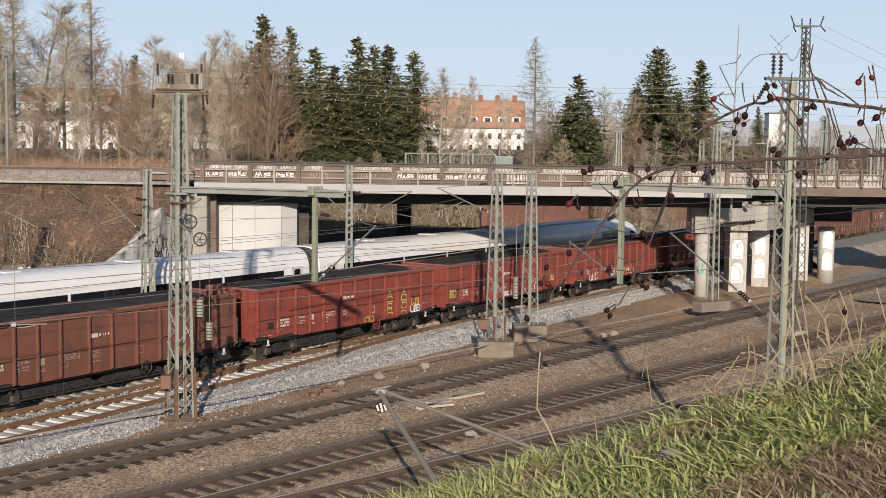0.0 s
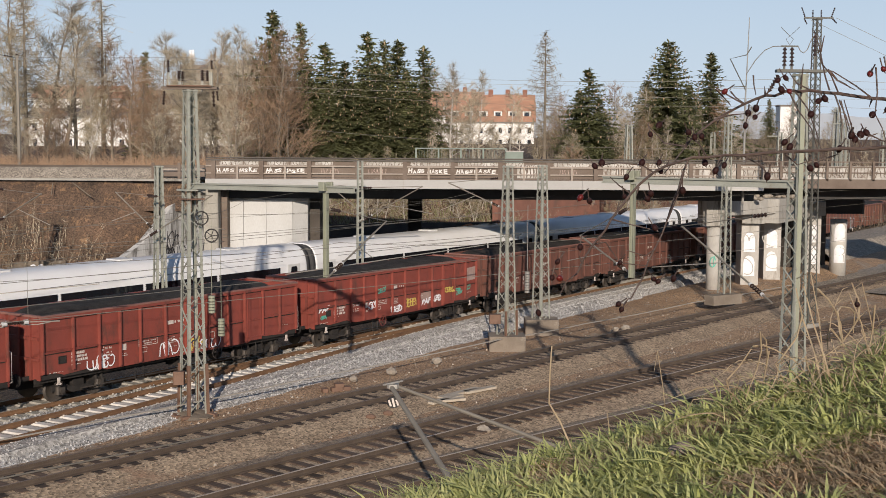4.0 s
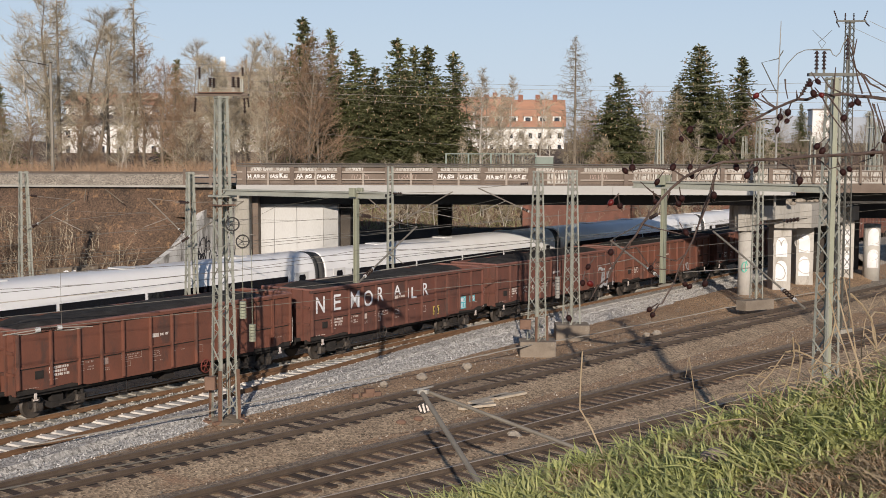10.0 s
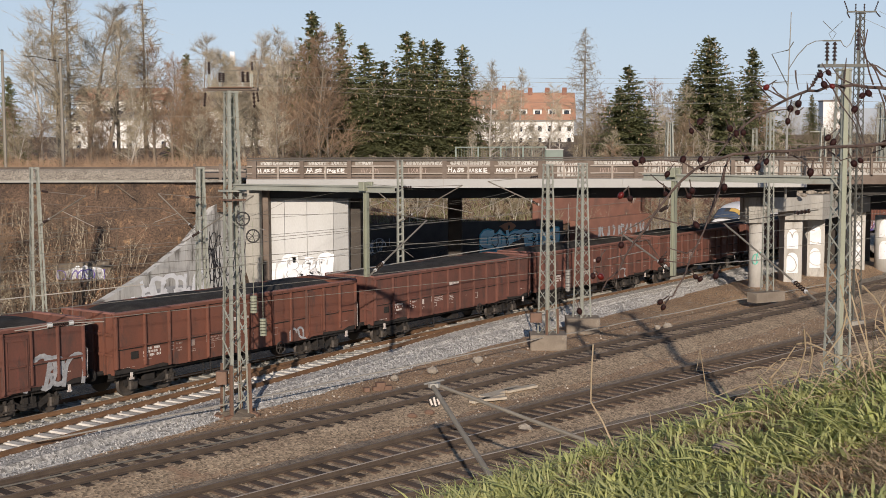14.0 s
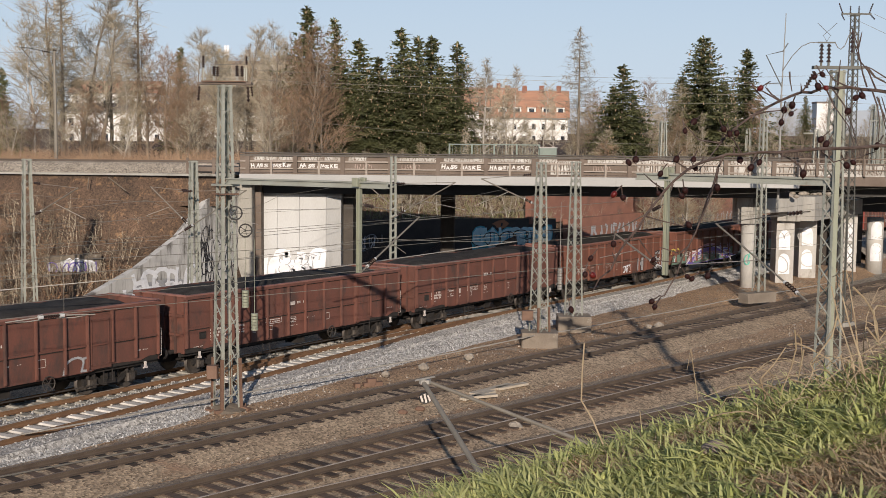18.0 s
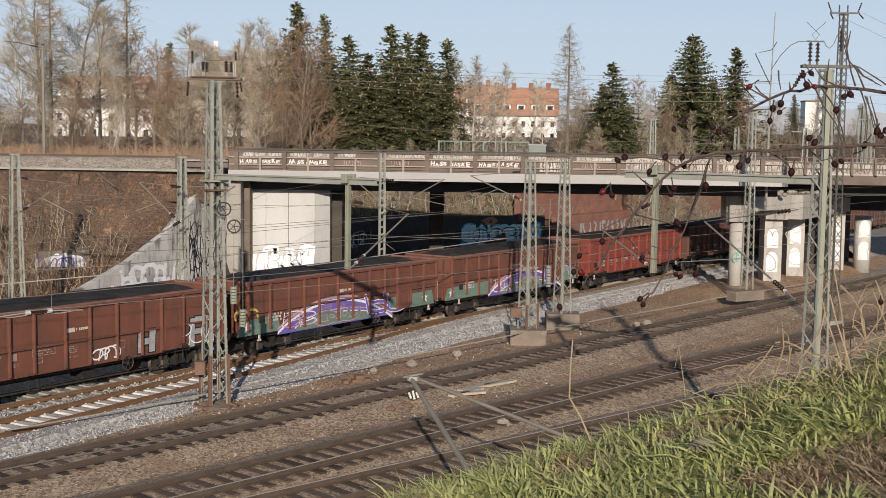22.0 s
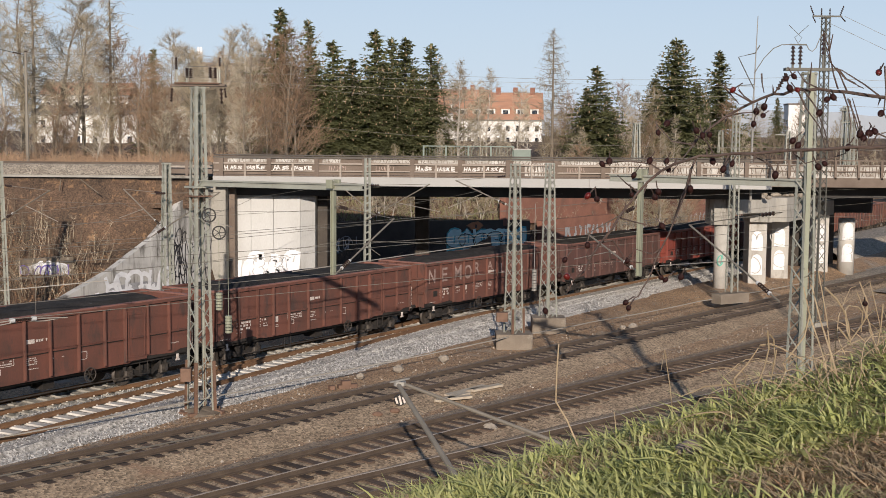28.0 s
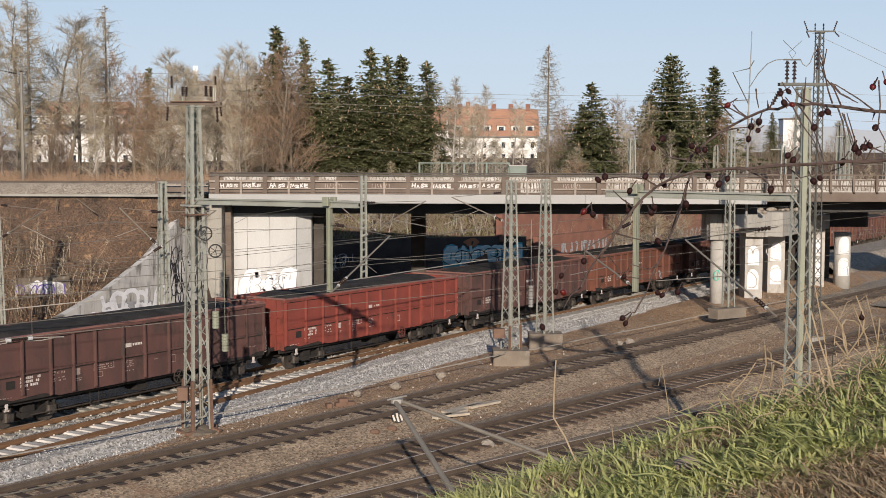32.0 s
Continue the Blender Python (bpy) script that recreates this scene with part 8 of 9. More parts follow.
for u_, y_, h_ in ((0.0885, 132, 14.0), (-0.272, 128, 17.6), (-0.335, 116, 17.0), (-0.01, 130, 10.0), (-0.18, 140, 12.5), (-0.345, 135, 15)):
    plant(LARCH, u_ * y_, y_, h_, (u_ * 7777) % 360, 1.35)
rng = random.Random(77)
# tall bare trees on the left, then a belt behind the upper line, then scrub
for u_, y_, h_, k_ in ((-0.345, 118, 16.5, 0), (-0.32, 124, 16.0, 1), (-0.305, 116, 13.5, 1), (-0.36, 104, 12, 4), (-0.295, 130, 13.5, 0), (-0.265, 122, 11.5, 2), (-0.25, 118, 10.0, 2), (-0.22, 124, 12.4, 0), (-0.205, 116, 10.5, 4), (-0.186, 122, 12.8, 1), (-0.165, 118, 12.4, 3),
                       (-0.158, 114, 11.0, 0), (-0.145, 120, 11.2, 2), (-0.2, 108, 8.8, 3), (-0.28, 108, 8.5, 3), (-0.24, 106, 7.5, 2), (-0.13, 110, 8.8, 2), (0.005, 122, 9.4, 1), (0.016, 128, 8.0, 0), (0.035, 118, 8.6, 3), (0.068, 130, 6.0, 3), (0.102, 138, 7.0, 2),
                       (0.145, 146, 8.6, 2), (0.16, 142, 8.4, 0), (0.178, 150, 8.6, 4), (0.196, 152, 8.8, 0), (0.214, 158, 8.6, 3), (0.15, 136, 6.5, 0), (0.168, 140, 6.8, 2), (0.188, 146, 7.0, 3), (0.206, 152, 7.2, 0), (0.235, 170, 7.4, 2), (0.252, 180, 7.0, 1), (0.3, 190, 9, 3), (0.32, 200, 9.5, 1), (0.335, 185, 9, 3), (0.35, 195, 9, 0), (0.29, 210, 8, 2), (0.37, 190, 9, 1), (0.245, 160, 7, 0)):
    plant(BARE[k_], u_ * y_, y_, h_, rng.uniform(0, 360), rng.uniform(1.25, 1.5) if u_ < -0.29 else rng.uniform(0.9, 1.2))
for i_ in range(17):
    u_, y_ = -0.245 + 0.12 * (i_ + rng.random()) / 17, rng.uniform(108, 134)
    plant(BARE[rng.choice((2, 4, 2, 0, 1))], u_ * y_, y_, rng.uniform(7.0, 11.0), rng.uniform(0, 360), rng.uniform(0.9, 1.3))
for i_ in range(14):
    u_, y_ = 0.09 + 0.16 * (i_ + rng.random()) / 14, rng.uniform(124, 150)
    plant(BARE[rng.choice((2, 4, 3, 0))], u_ * y_, y_, rng.uniform(5.0, 8.0), rng.uniform(0, 360), rng.uniform(1.0, 1.4))
for i_ in range(70):
    u_ = -0.40 + 0.66 * rng.random()
    y_ = rng.uniform(88, 104)
    if u_ * y_ > -14.5:
        y_ += 26
    if -0.11 < u_ < 0.0:
        continue
    low_ = 0.55 if 0.0 < u_ < 0.09 else 1.0
    plant(BARE[rng.choice((2, 2, 0, 4, 3))], u_ * y_, y_, low_ * rng.uniform(3.0, 6.0), rng.uniform(0, 360), rng.uniform(1.0, 1.5))
for u_, y_, h_, k_, w_ in ((0.012, 112, 9.6, 3, 1.2), (0.046, 110, 6.6, 3, 1.4), (0.03, 116, 7.4, 3, 1.3), (0.06, 118, 7.2, 3, 1.3), (0.074, 114, 5.6, 4, 1.3), (0.022, 120, 6.4, 4, 1.3), (-0.128, 106, 12.8, 2, 1.1), (-0.118, 105, 8.4, 2, 1.3), (0.16, 122, 7.4, 4, 1.7), (0.176, 124, 7.0, 3, 1.7), (0.15, 120, 6.4, 4, 1.6), (0.196, 128, 6.6, 2, 1.6)):
    plant(BARE[k_], u_ * y_, y_, h_, u_ * 5555 % 360, w_)
for i_ in range(14):
    s_ = 38 + 4.2 * i_
    x_ = -11.0 + 1.75 * i_
    p_ = Vector((x_, yard_wall(x_) + rng.uniform(2.5, 7))) if x_ < 7 else plan(s_ + 12, rng.uniform(20, 26))
    plant(BARE[rng.choice((3, 4, 4, 0))], p_.x, p_.y, rng.uniform(3.0, 4.6), rng.uniform(0, 360), 1.2)


# winter scrub on the slope and along the upper line: fine stems in one mesh each
def scrub(name, material, label, n, spot, h0, h1, lean=0.35, r=0.012, twig=3):
    rnd = random.Random(len(label) * 7)
    mb = Mesh()
    for _ in range(n):
        x, y = spot(rnd)
        p = Vector((x, y, height(x, y) - 0.05))
        h = rnd.uniform(h0, h1)
        d = Vector((rnd.gauss(0, lean), rnd.gauss(0, lean), 1)).normalized()
        q = p + d * h
        s = Vector((1, 0.2, 0)) * r
        mb.add([p - s, p + s, q], [(0, 1, 2)])
        for _ in range(twig):
            c = p + d * h * rnd.uniform(0.3, 0.95)
            e = c + Vector((rnd.gauss(0, 0.35), rnd.gauss(0, 0.35), rnd.uniform(0.1, 0.5))) * h * 0.45
            s2 = Vector((0.6, 0.1, 0.5)) * r * 0.7
            mb.add([c - s2, c + s2, e], [(0, 1, 2)])
    return solid(name, mb, M[material], label, "brush", kind="stuff")


def slope_spot(rnd):
    while True:
        x, y = rnd.uniform(-48, -14), rnd.uniform(44, 71.3)
        s, off = so(x, y)
        if off > 13 and height(x, y) > 0.2:
            return x, y


rng = random.Random(404)
for i_ in range(46):
    x_, y_ = slope_spot(rng)
    if y_ > 48 and x_ > -36:
        plant(BARE[rng.choice((2, 2, 0, 4))], x_, y_, rng.uniform(1.6, 3.4), rng.uniform(0, 360), rng.uniform(1.1, 1.7))
for i_ in range(26):
    x_ = rng.uniform(-11.5, 6.5)
    plant(BARE[rng.choice((3, 4, 4))], x_, yard_wall(x_) + rng.uniform(1.0, 5.0), rng.uniform(2.6, 4.2), rng.uniform(0, 360), 1.3)
scrub("slope_brush", "slope_twig", "russet brush covering the railway bank", 9000, slope_spot, 0.2, 1.1, 0.4, 0.012, 4)
for n_, m_, a_1, l_ in ((5200, "leaf", 0.07, "russet fallen leaves on the railway bank"), (700, "chip", 0.06, "pale scraps and stones on the railway bank")):
    lv = Mesh()
    lr = random.Random(n_)
    for _ in range(n_):
        x_, y_ = slope_spot(lr)
        p_ = Vector((x_, y_, height(x_, y_) + lr.uniform(0.02, 0.25 if m_ == "leaf" else 0.06)))
        e_ = Vector((lr.gauss(0, 1), lr.gauss(0, 1), lr.gauss(0, 0.6))).normalized() * a_1 * lr.uniform(0.5, 1.2)
        f_ = e_.cross(Vector((lr.gauss(0, 0.5), -0.6, 1)).normalized()) * 0.7
        lv.add([p_ - e_, p_ - f_, p_ + e_, p_ + f_], [(0, 1, 2, 3)])
    solid("bank_leaves" if m_ == "leaf" else "bank_scraps", lv, M[m_], l_, "leaves" if m_ == "leaf" else "scraps", kind="stuff")
scrub("slope_grass", "dry", "dry straw-coloured grass on the bank", 900, slope_spot, 0.15, 0.6, 0.6, 0.010, 1)
scrub("slope_twigs", "brush_grey", "grey-brown saplings on the bank", 6500, slope_spot, 0.5, 2.0, 0.14, 0.016, 5)
scrub("slope_shrubs", "twig", "pale thin shrubs on the bank", 1500, slope_spot, 1.0, 2.6, 0.3, 0.013, 9)
scrub("line_brush", "red_twig", "low russet brush along the upper line", 7000, lambda r: (r.uniform(-50, -14.5), r.uniform(83, 92)), 0.4, 1.7, 0.3, 0.014, 5)
scrub("far_bank_brush", "twig", "tangled brown brush on the bank beyond the bridge", 2200, lambda r: (lambda x: (x, yard_wall(x) + r.uniform(0.6, 10)))(r.uniform(-12.5, 7.3)) if r.random() < 0.6 else tuple(plan(r.uniform(62, 120), r.uniform(17.4, 26))), 0.5, 2.0, 0.5, 0.014, 6)
scrub("far_bank_ivy", "needle", "dark green ivy on the bank beyond the bridge", 1500, lambda r: (lambda x: (x, yard_wall(x) + r.uniform(0.6, 10)))(r.uniform(-12.5, 7.3)), 0.3, 1.1, 0.6, 0.03, 5)
scrub("horizon_brush", "brush_grey", "far brown brush along the horizon", 5000, lambda r: (lambda y: (r.uniform(0.08, 0.42) * y, y))(r.uniform(125, 240)), 1.0, 4.5, 0.3, 0.03, 6)
scrub("track_weeds", "dry", "dry weeds between the sidings", 1400, lambda r: (lambda a: (a.x + r.uniform(-0.6, 0.6), a.y + r.uniform(-0.6, 0.6)))(Vector((-8, 33)).lerp(Vector((22, 70)), r.random()) + Vector((0.3, -0.3)) * r.choice((0, 0, 9, 12))), 0.05, 0.22, 0.6, 0.012, 1)
# leaf and stone litter on the slope: small flat pieces
lm = Mesh()
rnd_ = random.Random(9)
for _ in range(16000):
    x_, y_ = slope_spot(rnd_)
    z_ = height(x_, y_) + 0.03
    a_1, r_1 = rnd_.uniform(0, 6.28), rnd_.uniform(0.03, 0.09)
    c_1, s_1 = math.cos(a_1) * r_1, math.sin(a_1) * r_1
    lm.add([(x_ - c_1, y_ - s_1, z_), (x_ + s_1, y_ - c_1, z_ + r_1), (x_ + c_1, y_ + s_1, z_ + r_1 * 1.2), (x_ - s_1, y_ + c_1, z_ + 0.02)], [(0, 1, 2, 3)])
solid("leaf_litter", lm, M["leaf"], "fallen russet leaves on the bank", "leaves", kind="stuff")


# ---- the near bank: grass, dry stalks, rose branches ----
def grass_patch(name, material, label, n, spot, h0, h1, w, bend, seed, tuft=(3, 9), wide=0.035):
    """Tufts of arching blades; the blades of a tuft share a lean, each lies its own way."""
    rnd = random.Random(seed)
    mb = Mesh()
    while n > 0:
        x0, y0 = spot(rnd)
        lean = rnd.uniform(0, 2 * math.pi)
        size = rnd.uniform(0.6, 1.25)
        for _ in range(rnd.randint(*tuft)):
            n -= 1
            x, y = x0 + rnd.gauss(0, wide), y0 + rnd.gauss(0, wide)
            p = Vector((x, y, height(x, y) - 0.01))
            h = rnd.uniform(h0, h1) * size
            a = lean + rnd.gauss(0, 1.0)
            d = Vector((math.cos(a), math.sin(a), 0))
            s = Vector((-d.y, d.x, rnd.uniform(-0.5, 0.5))) * w * rnd.uniform(0.55, 1.25)
            b = h * bend * rnd.uniform(0.1, 1.2)
            sink = rnd.uniform(0.0, 0.55)
            k = len(mb.v)
            for f, t in ((0.0, 0.55), (0.35, 1.0), (0.7, 0.8)):
                c = p + Vector((0, 0, h * (f - sink * f ** 3))) + d * (b * f ** 1.8)
                mb.v.extend((tuple(c - s * t), tuple(c + s * t)))
            mb.v.append(tuple(p + Vector((0, 0, h * (1 - sink))) + d * b))
            mb.f.extend(((k, k + 1, k + 3, k + 2), (k + 2, k + 3, k + 5, k + 4), (k + 4, k + 5, k + 6)))
    return solid(name, mb, M[material], label, "grass", kind="stuff", smooth=True)


def bank_spot(rnd):
    y = 2.6 + 6.8 * rnd.random() ** 0.8
    return rnd.uniform(-0.22, 0.46) * y + 0.2, y


def bare_soil(x, y):
    """How bare the bank is: one trodden patch, and thin spots between the tufts."""
    patch = max(0.0, 1.0 - math.hypot((x - 1.72) / 0.5, (y - 4.9) / 0.4))
    return max(patch, 0.7 * max(0.0, 1.0 - math.hypot((x - 0.98) / 0.13, (y - 4.95) / 0.1)))


def lush(rnd):
    while True:
        x, y = bank_spot(rnd)
        if noise.noise(Vector((x * 2.1, y * 2.1, 0))) - 4.0 * bare_soil(x, y) > -0.42 + 0.3 * rnd.random():
            return x, y


def worn(rnd):
    while True:
        x, y = bank_spot(rnd)
        if bare_soil(x, y) > 0.12 * rnd.random() or noise.noise(Vector((x * 2.1, y * 2.1, 0))) < -0.28:
            return x, y


grass_patch("grass", "grass", "lush bright green grass on the bank", 50000, lush, 0.06, 0.16, 0.0072, 1.5, 1)
grass_patch("young_grass", "young_grass", "yellow-green young grass blades on the bank", 28000, lush, 0.06, 0.15, 0.0066, 1.5, 12)
grass_patch("dark_grass", "dark_grass", "darker green grass between the tufts", 70000, lush, 0.03, 0.095, 0.0066, 2.0, 5)
grass_patch("tall_grass", "grass", "taller green grass blades at the bank's edge", 1500, lambda r: (lambda y: (r.uniform(-0.1, 0.42) * y, y))(r.uniform(5.2, 6.8)), 0.11, 0.19, 0.0048, 0.9, 2, (2, 6), 0.02)
grass_patch("dry_grass", "dry", "matted straw-coloured dead grass", 34000, worn, 0.03, 0.1, 0.0036, 1.8, 3)
grass_patch("dead_leaves", "leaf", "russet dead grass on the bare patch", 12000, worn, 0.015, 0.06, 0.005, 2.0, 33)
grass_patch("matted_straw", "dry", "straw lying under the green grass", 22000, lush, 0.03, 0.1, 0.003, 2.4, 31)
rnd_ = random.Random(8)
for i_ in range(11):
    y_ = rnd_.uniform(6.1, 7.0)
    x_ = rnd_.uniform(0.30, 0.40) * y_ if i_ < 7 else rnd_.uniform(0.02, 0.27) * y_
    z_, h_, a_1 = height(x_, y_), rnd_.uniform(0.25, 0.6) * (1.0 if i_ < 9 else 0.45), rnd_.uniform(1.6, 4.6)
    dx_, dy_ = math.cos(a_1) * h_ * 0.35, math.sin(a_1) * h_ * 0.35
    pts_ = [(x_, y_, z_), (x_ + dx_ * 0.45, y_ + dy_ * 0.4, z_ + h_ * 0.55), (x_ + dx_ * 0.9, y_ + dy_ * 0.9, z_ + h_ * rnd_.uniform(0.85, 1.0)), (x_ + dx_ * 1.3, y_ + dy_ * 1.8, z_ + h_ * rnd_.uniform(0.7, 1.1))]
    solid("dry_stalk", Mesh().line(pts_, rnd_.uniform(0.003, 0.005), 0.0018, 5), M["dry"], "bent straw-coloured dead plant stalk", "stalk", "dead stalks on the bank")
# stalks that lean out over the edge: x and z at some 6 m
for bent in (((1.95, 8.20), (1.92, 8.38), (1.87, 8.53), (1.84, 8.69)), ((1.97, 8.22), (1.94, 8.36), (1.89, 8.53), (1.85, 8.71)), ((1.86, 8.72), (1.93, 8.66), (1.98, 8.60), (2.02, 8.53), (2.05, 8.41)), ((2.04, 8.43), (2.03, 8.58), (2.06, 8.60), (2.12, 8.59), (2.16, 8.56), (2.17, 8.45)), ((2.10, 8.58), (2.07, 8.50), (2.04, 8.43)), ((1.80, 8.58), (1.79, 8.47), (1.73, 8.36), (1.71, 8.32), (1.77, 8.22)), ((1.58, 8.42), (1.64, 8.42), (1.71, 8.39), (1.82, 8.33), (1.90, 8.25)), ((1.60, 8.50), (1.62, 8.40), (1.61, 8.30), (1.57, 8.15)), ((1.45, 8.25), (1.52, 8.31), (1.60, 8.41))):
    depth_ = rnd_.uniform(-0.12, 0.1)
    solid("dry_stalk", Mesh().line([(x, 6.0 + depth_ + 0.04 * i, z) for i, (x, z) in enumerate(bent)], 0.0052, 0.0032, 5), M["dry"], "bleached bent dead stalk on the edge of the bank", "stalk", "dead stalks on the bank")
for bent in (((1.45, 8.25), (1.49, 8.14)), ((1.84, 8.37), (1.87, 8.30), (1.92, 8.22)), ((1.61, 8.24), (1.67, 8.22), (1.73, 8.18)), ((1.65, 8.40), (1.65, 8.32), (1.65, 8.24)), ((2.07, 8.57), (2.09, 8.64), (2.06, 8.74)), ((2.15, 8.64), (2.16, 8.53), (2.16, 8.42)), ((1.94, 8.52), (1.99, 8.47), (2.04, 8.42)), ((1.63, 8.47), (1.66, 8.44), (1.68, 8.34))):
    depth_ = rnd_.uniform(-0.12, 0.1)
    solid("dry_stalk", Mesh().line([(x, 6.0 + depth_ + 0.04 * i, z) for i, (x, z) in enumerate(bent)], 0.0052, 0.0032, 5), M["dry"], "bleached bent dead stalk on the edge of the bank", "stalk", "dead stalks on the bank")
# tangles of curled dead leaves and stems
for cx_, cy_, n_, s_1 in ((1.6, 6.0, 9, 0.9), (1.85, 6.05, 15, 1.15), (2.2, 6.2, 18, 1.25), (2.05, 5.8, 12, 0.9), (1.74, 6.1, 9, 1.15)):
    tg = Mesh()
    for _ in range(n_):
        x_, y_ = cx_ + rnd_.gauss(0, 0.08), cy_ + rnd_.gauss(0, 0.1)
        p_, a_1 = Vector((x_, y_, height(x_, y_))), rnd_.uniform(0, 6.28)
        d_ = Vector((math.cos(a_1) * 0.6, math.sin(a_1) * 0.6, rnd_.uniform(0.7, 1.6)))
        pts_, turn_ = [p_], rnd_.gauss(0, 0.5)
        for j_ in range(8):
            d_ = (d_ + Vector((rnd_.gauss(0, 0.28) - d_.y * turn_ * 0.3, rnd_.gauss(0, 0.28) + d_.x * turn_ * 0.3, -rnd_.uniform(0.1, 0.42)))).normalized()
            q_ = pts_[-1] + d_ * 0.06 * s_1 * rnd_.uniform(0.7, 1.3)
            if q_.z < height(q_.x, q_.y) + 0.01:
                break
            pts_.append(q_)
        if len(pts_) > 2:
            tg.line(pts_, rnd_.uniform(0.0028, 0.005), 0.002, 4)
    tagged(solid("dry_tangle", tg, M["dry"], "tangle of curled straw-coloured dead leaves", "dead plants", "dead stalks on the bank"), kind="stuff")
grass_patch("straw", "dry", "dead straw mixed into the green grass", 2600, bank_spot, 0.03, 0.11, 0.0026, 2.8, 4)
solid("dry_stalk", Mesh().line([(0.6, 6.2, 8.38), (0.592, 6.2, 8.23), (0.59, 6.2, 8.08), (0.65, 6.2, 7.98), (0.73, 6.2, 7.80)], 0.004, 0.005, 6), M["dry"], "tall kinked straw-coloured dead stalk", "stalk", "dead stalks on the bank")
rock = Mesh().ball((0, 0, 0), 0.072, 0.05, 0.036, 12, 7)
rock.v = [(x, y, z + 0.012 * math.sin(x * 38 + 0.6) - 0.18 * x) for x, y, z in rock.v]
grass_patch("sparse_grass", "dark_grass", "sparse short grass on bare soil", 9000, worn, 0.015, 0.06, 0.0042, 2.2, 6)
fallen = Mesh()
for _ in range(1100):
    x_, y_ = worn(rnd_)
    z_, a_1, r_1 = height(x_, y_) + 0.012, rnd_.uniform(0, 6.28), rnd_.uniform(0.006, 0.014)
    c_1, s_1 = math.cos(a_1) * r_1, math.sin(a_1) * r_1
    fallen.add([(x_ - c_1, y_ - s_1, z_), (x_ + s_1 * 0.6, y_ - c_1 * 0.6, z_ + r_1 * 0.5), (x_ + c_1, y_ + s_1, z_ + r_1 * 0.3), (x_ - s_1 * 0.6, y_ + c_1 * 0.6, z_)], [(0, 1, 2, 3)])
solid("fallen_leaves", fallen, M["leaf"], "fallen brown leaves between the grass", "leaves", kind="stuff")
grass_patch("bank_grass", "dark_grass", "short green grass on the bank top", 26000, lambda r: (r.uniform(-5, 9), r.uniform(-6, 3.0)), 0.03, 0.1, 0.006, 2.0, 9)
rk = solid("field_stone", rock, M["field_stone"], "brown-grey stone lying in the grass", "stone")
rk.matrix_basis = pose(1.16, 5.6, height(1.16, 5.6) + 0.075, 0, 0, 12)

# broken stones lying on the fresh ballast
def stones(mb, n, spot, lo, hi, rnd):
    for _ in range(n):
        x, y, z = spot(rnd)
        r, a = rnd.uniform(lo, hi), rnd.uniform(0, 6.28)
        c, s = math.cos(a) * r, math.sin(a) * r
        f, g, h = rnd.uniform(0.5, 1.0), rnd.uniform(0.5, 1.0), r * rnd.uniform(0.7, 1.3)
        k = rnd.uniform(-0.4, 0.4) * r
        mb.add([(x - c, y - s, z - 0.01), (x + s * f, y - c * f, z - 0.01), (x + c, y + s, z - 0.01), (x - s * g, y + c * g, z - 0.01), (x + k, y + k, z + h)], [(0, 1, 4), (1, 2, 4), (2, 3, 4), (3, 0, 4)])
    return mb


shoulder_line = fine_line(bed_pts, 2.0)


def shoulder_spot(rnd):
    i = rnd.randrange(len(shoulder_line) - 1)
    p = shoulder_line[i].lerp(shoulder_line[i + 1], rnd.random())
    u = rnd.uniform(-1.25, 0.55)
    q = p + ACROSS * u
    return q.x, q.y, -0.21 if u > -0.2 else -0.21 - 0.29 * min(1.0, (-0.2 - u) / 1.1)


def between_rails(rnd):
    q = plan(rnd.uniform(-12, 62), 0.75 + rnd.choice((-1, 1)) * rnd.uniform(0.9, 1.7))
    return q.x, q.y, -0.2


def heap_spot(rnd):
    i = rnd.randrange(len(NEAR_HEAP) - 1)
    p = NEAR_HEAP[i].lerp(NEAR_HEAP[i + 1], rnd.random())
    q = p + ACROSS * rnd.choice((-1, -1, 1)) * rnd.uniform(0.88, 1.7)
    return q.x, q.y, -0.15


rnd_ = random.Random(515)
solid("ballast_stones", stones(stones(stones(Mesh(), 13000, shoulder_spot, 0.025, 0.06, rnd_), 5000, between_rails, 0.025, 0.055, rnd_), 4500, heap_spot, 0.02, 0.05, rnd_), M["ballast_stone"], "loose broken grey stones on the fresh ballast", "gravel", kind="stuff")

# loose chips of stone and scraps over the ground between the tracks
chips = Mesh()
while len(chips.v) < 5 * 11000:
    y_ = rnd_.uniform(31, 84)
    x_ = rnd_.uniform(-0.42, 0.42) * y_
    s_, off_ = so(x_, y_)
    z_ = height(x_, y_)
    if off_ > -3.9 or z_ > 0.3:
        continue
    r_1, a_1 = rnd_.uniform(0.015, 0.05) * rnd_.uniform(0.6, 1.5), rnd_.uniform(0, 6.28)
    c_1, s_1 = math.cos(a_1) * r_1, math.sin(a_1) * r_1
    chips.add([(x_ - c_1, y_ - s_1, z_), (x_ + s_1, y_ - c_1, z_), (x_ + c_1, y_ + s_1, z_), (x_ - s_1, y_ + c_1, z_), (x_, y_, z_ + r_1 * 1.1)], [(0, 1, 4), (1, 2, 4), (2, 3, 4), (3, 0, 4)])
solid("stone_chips", chips, M["track_chip"], "pale stone chips scattered over the track ground", "gravel", kind="stuff")

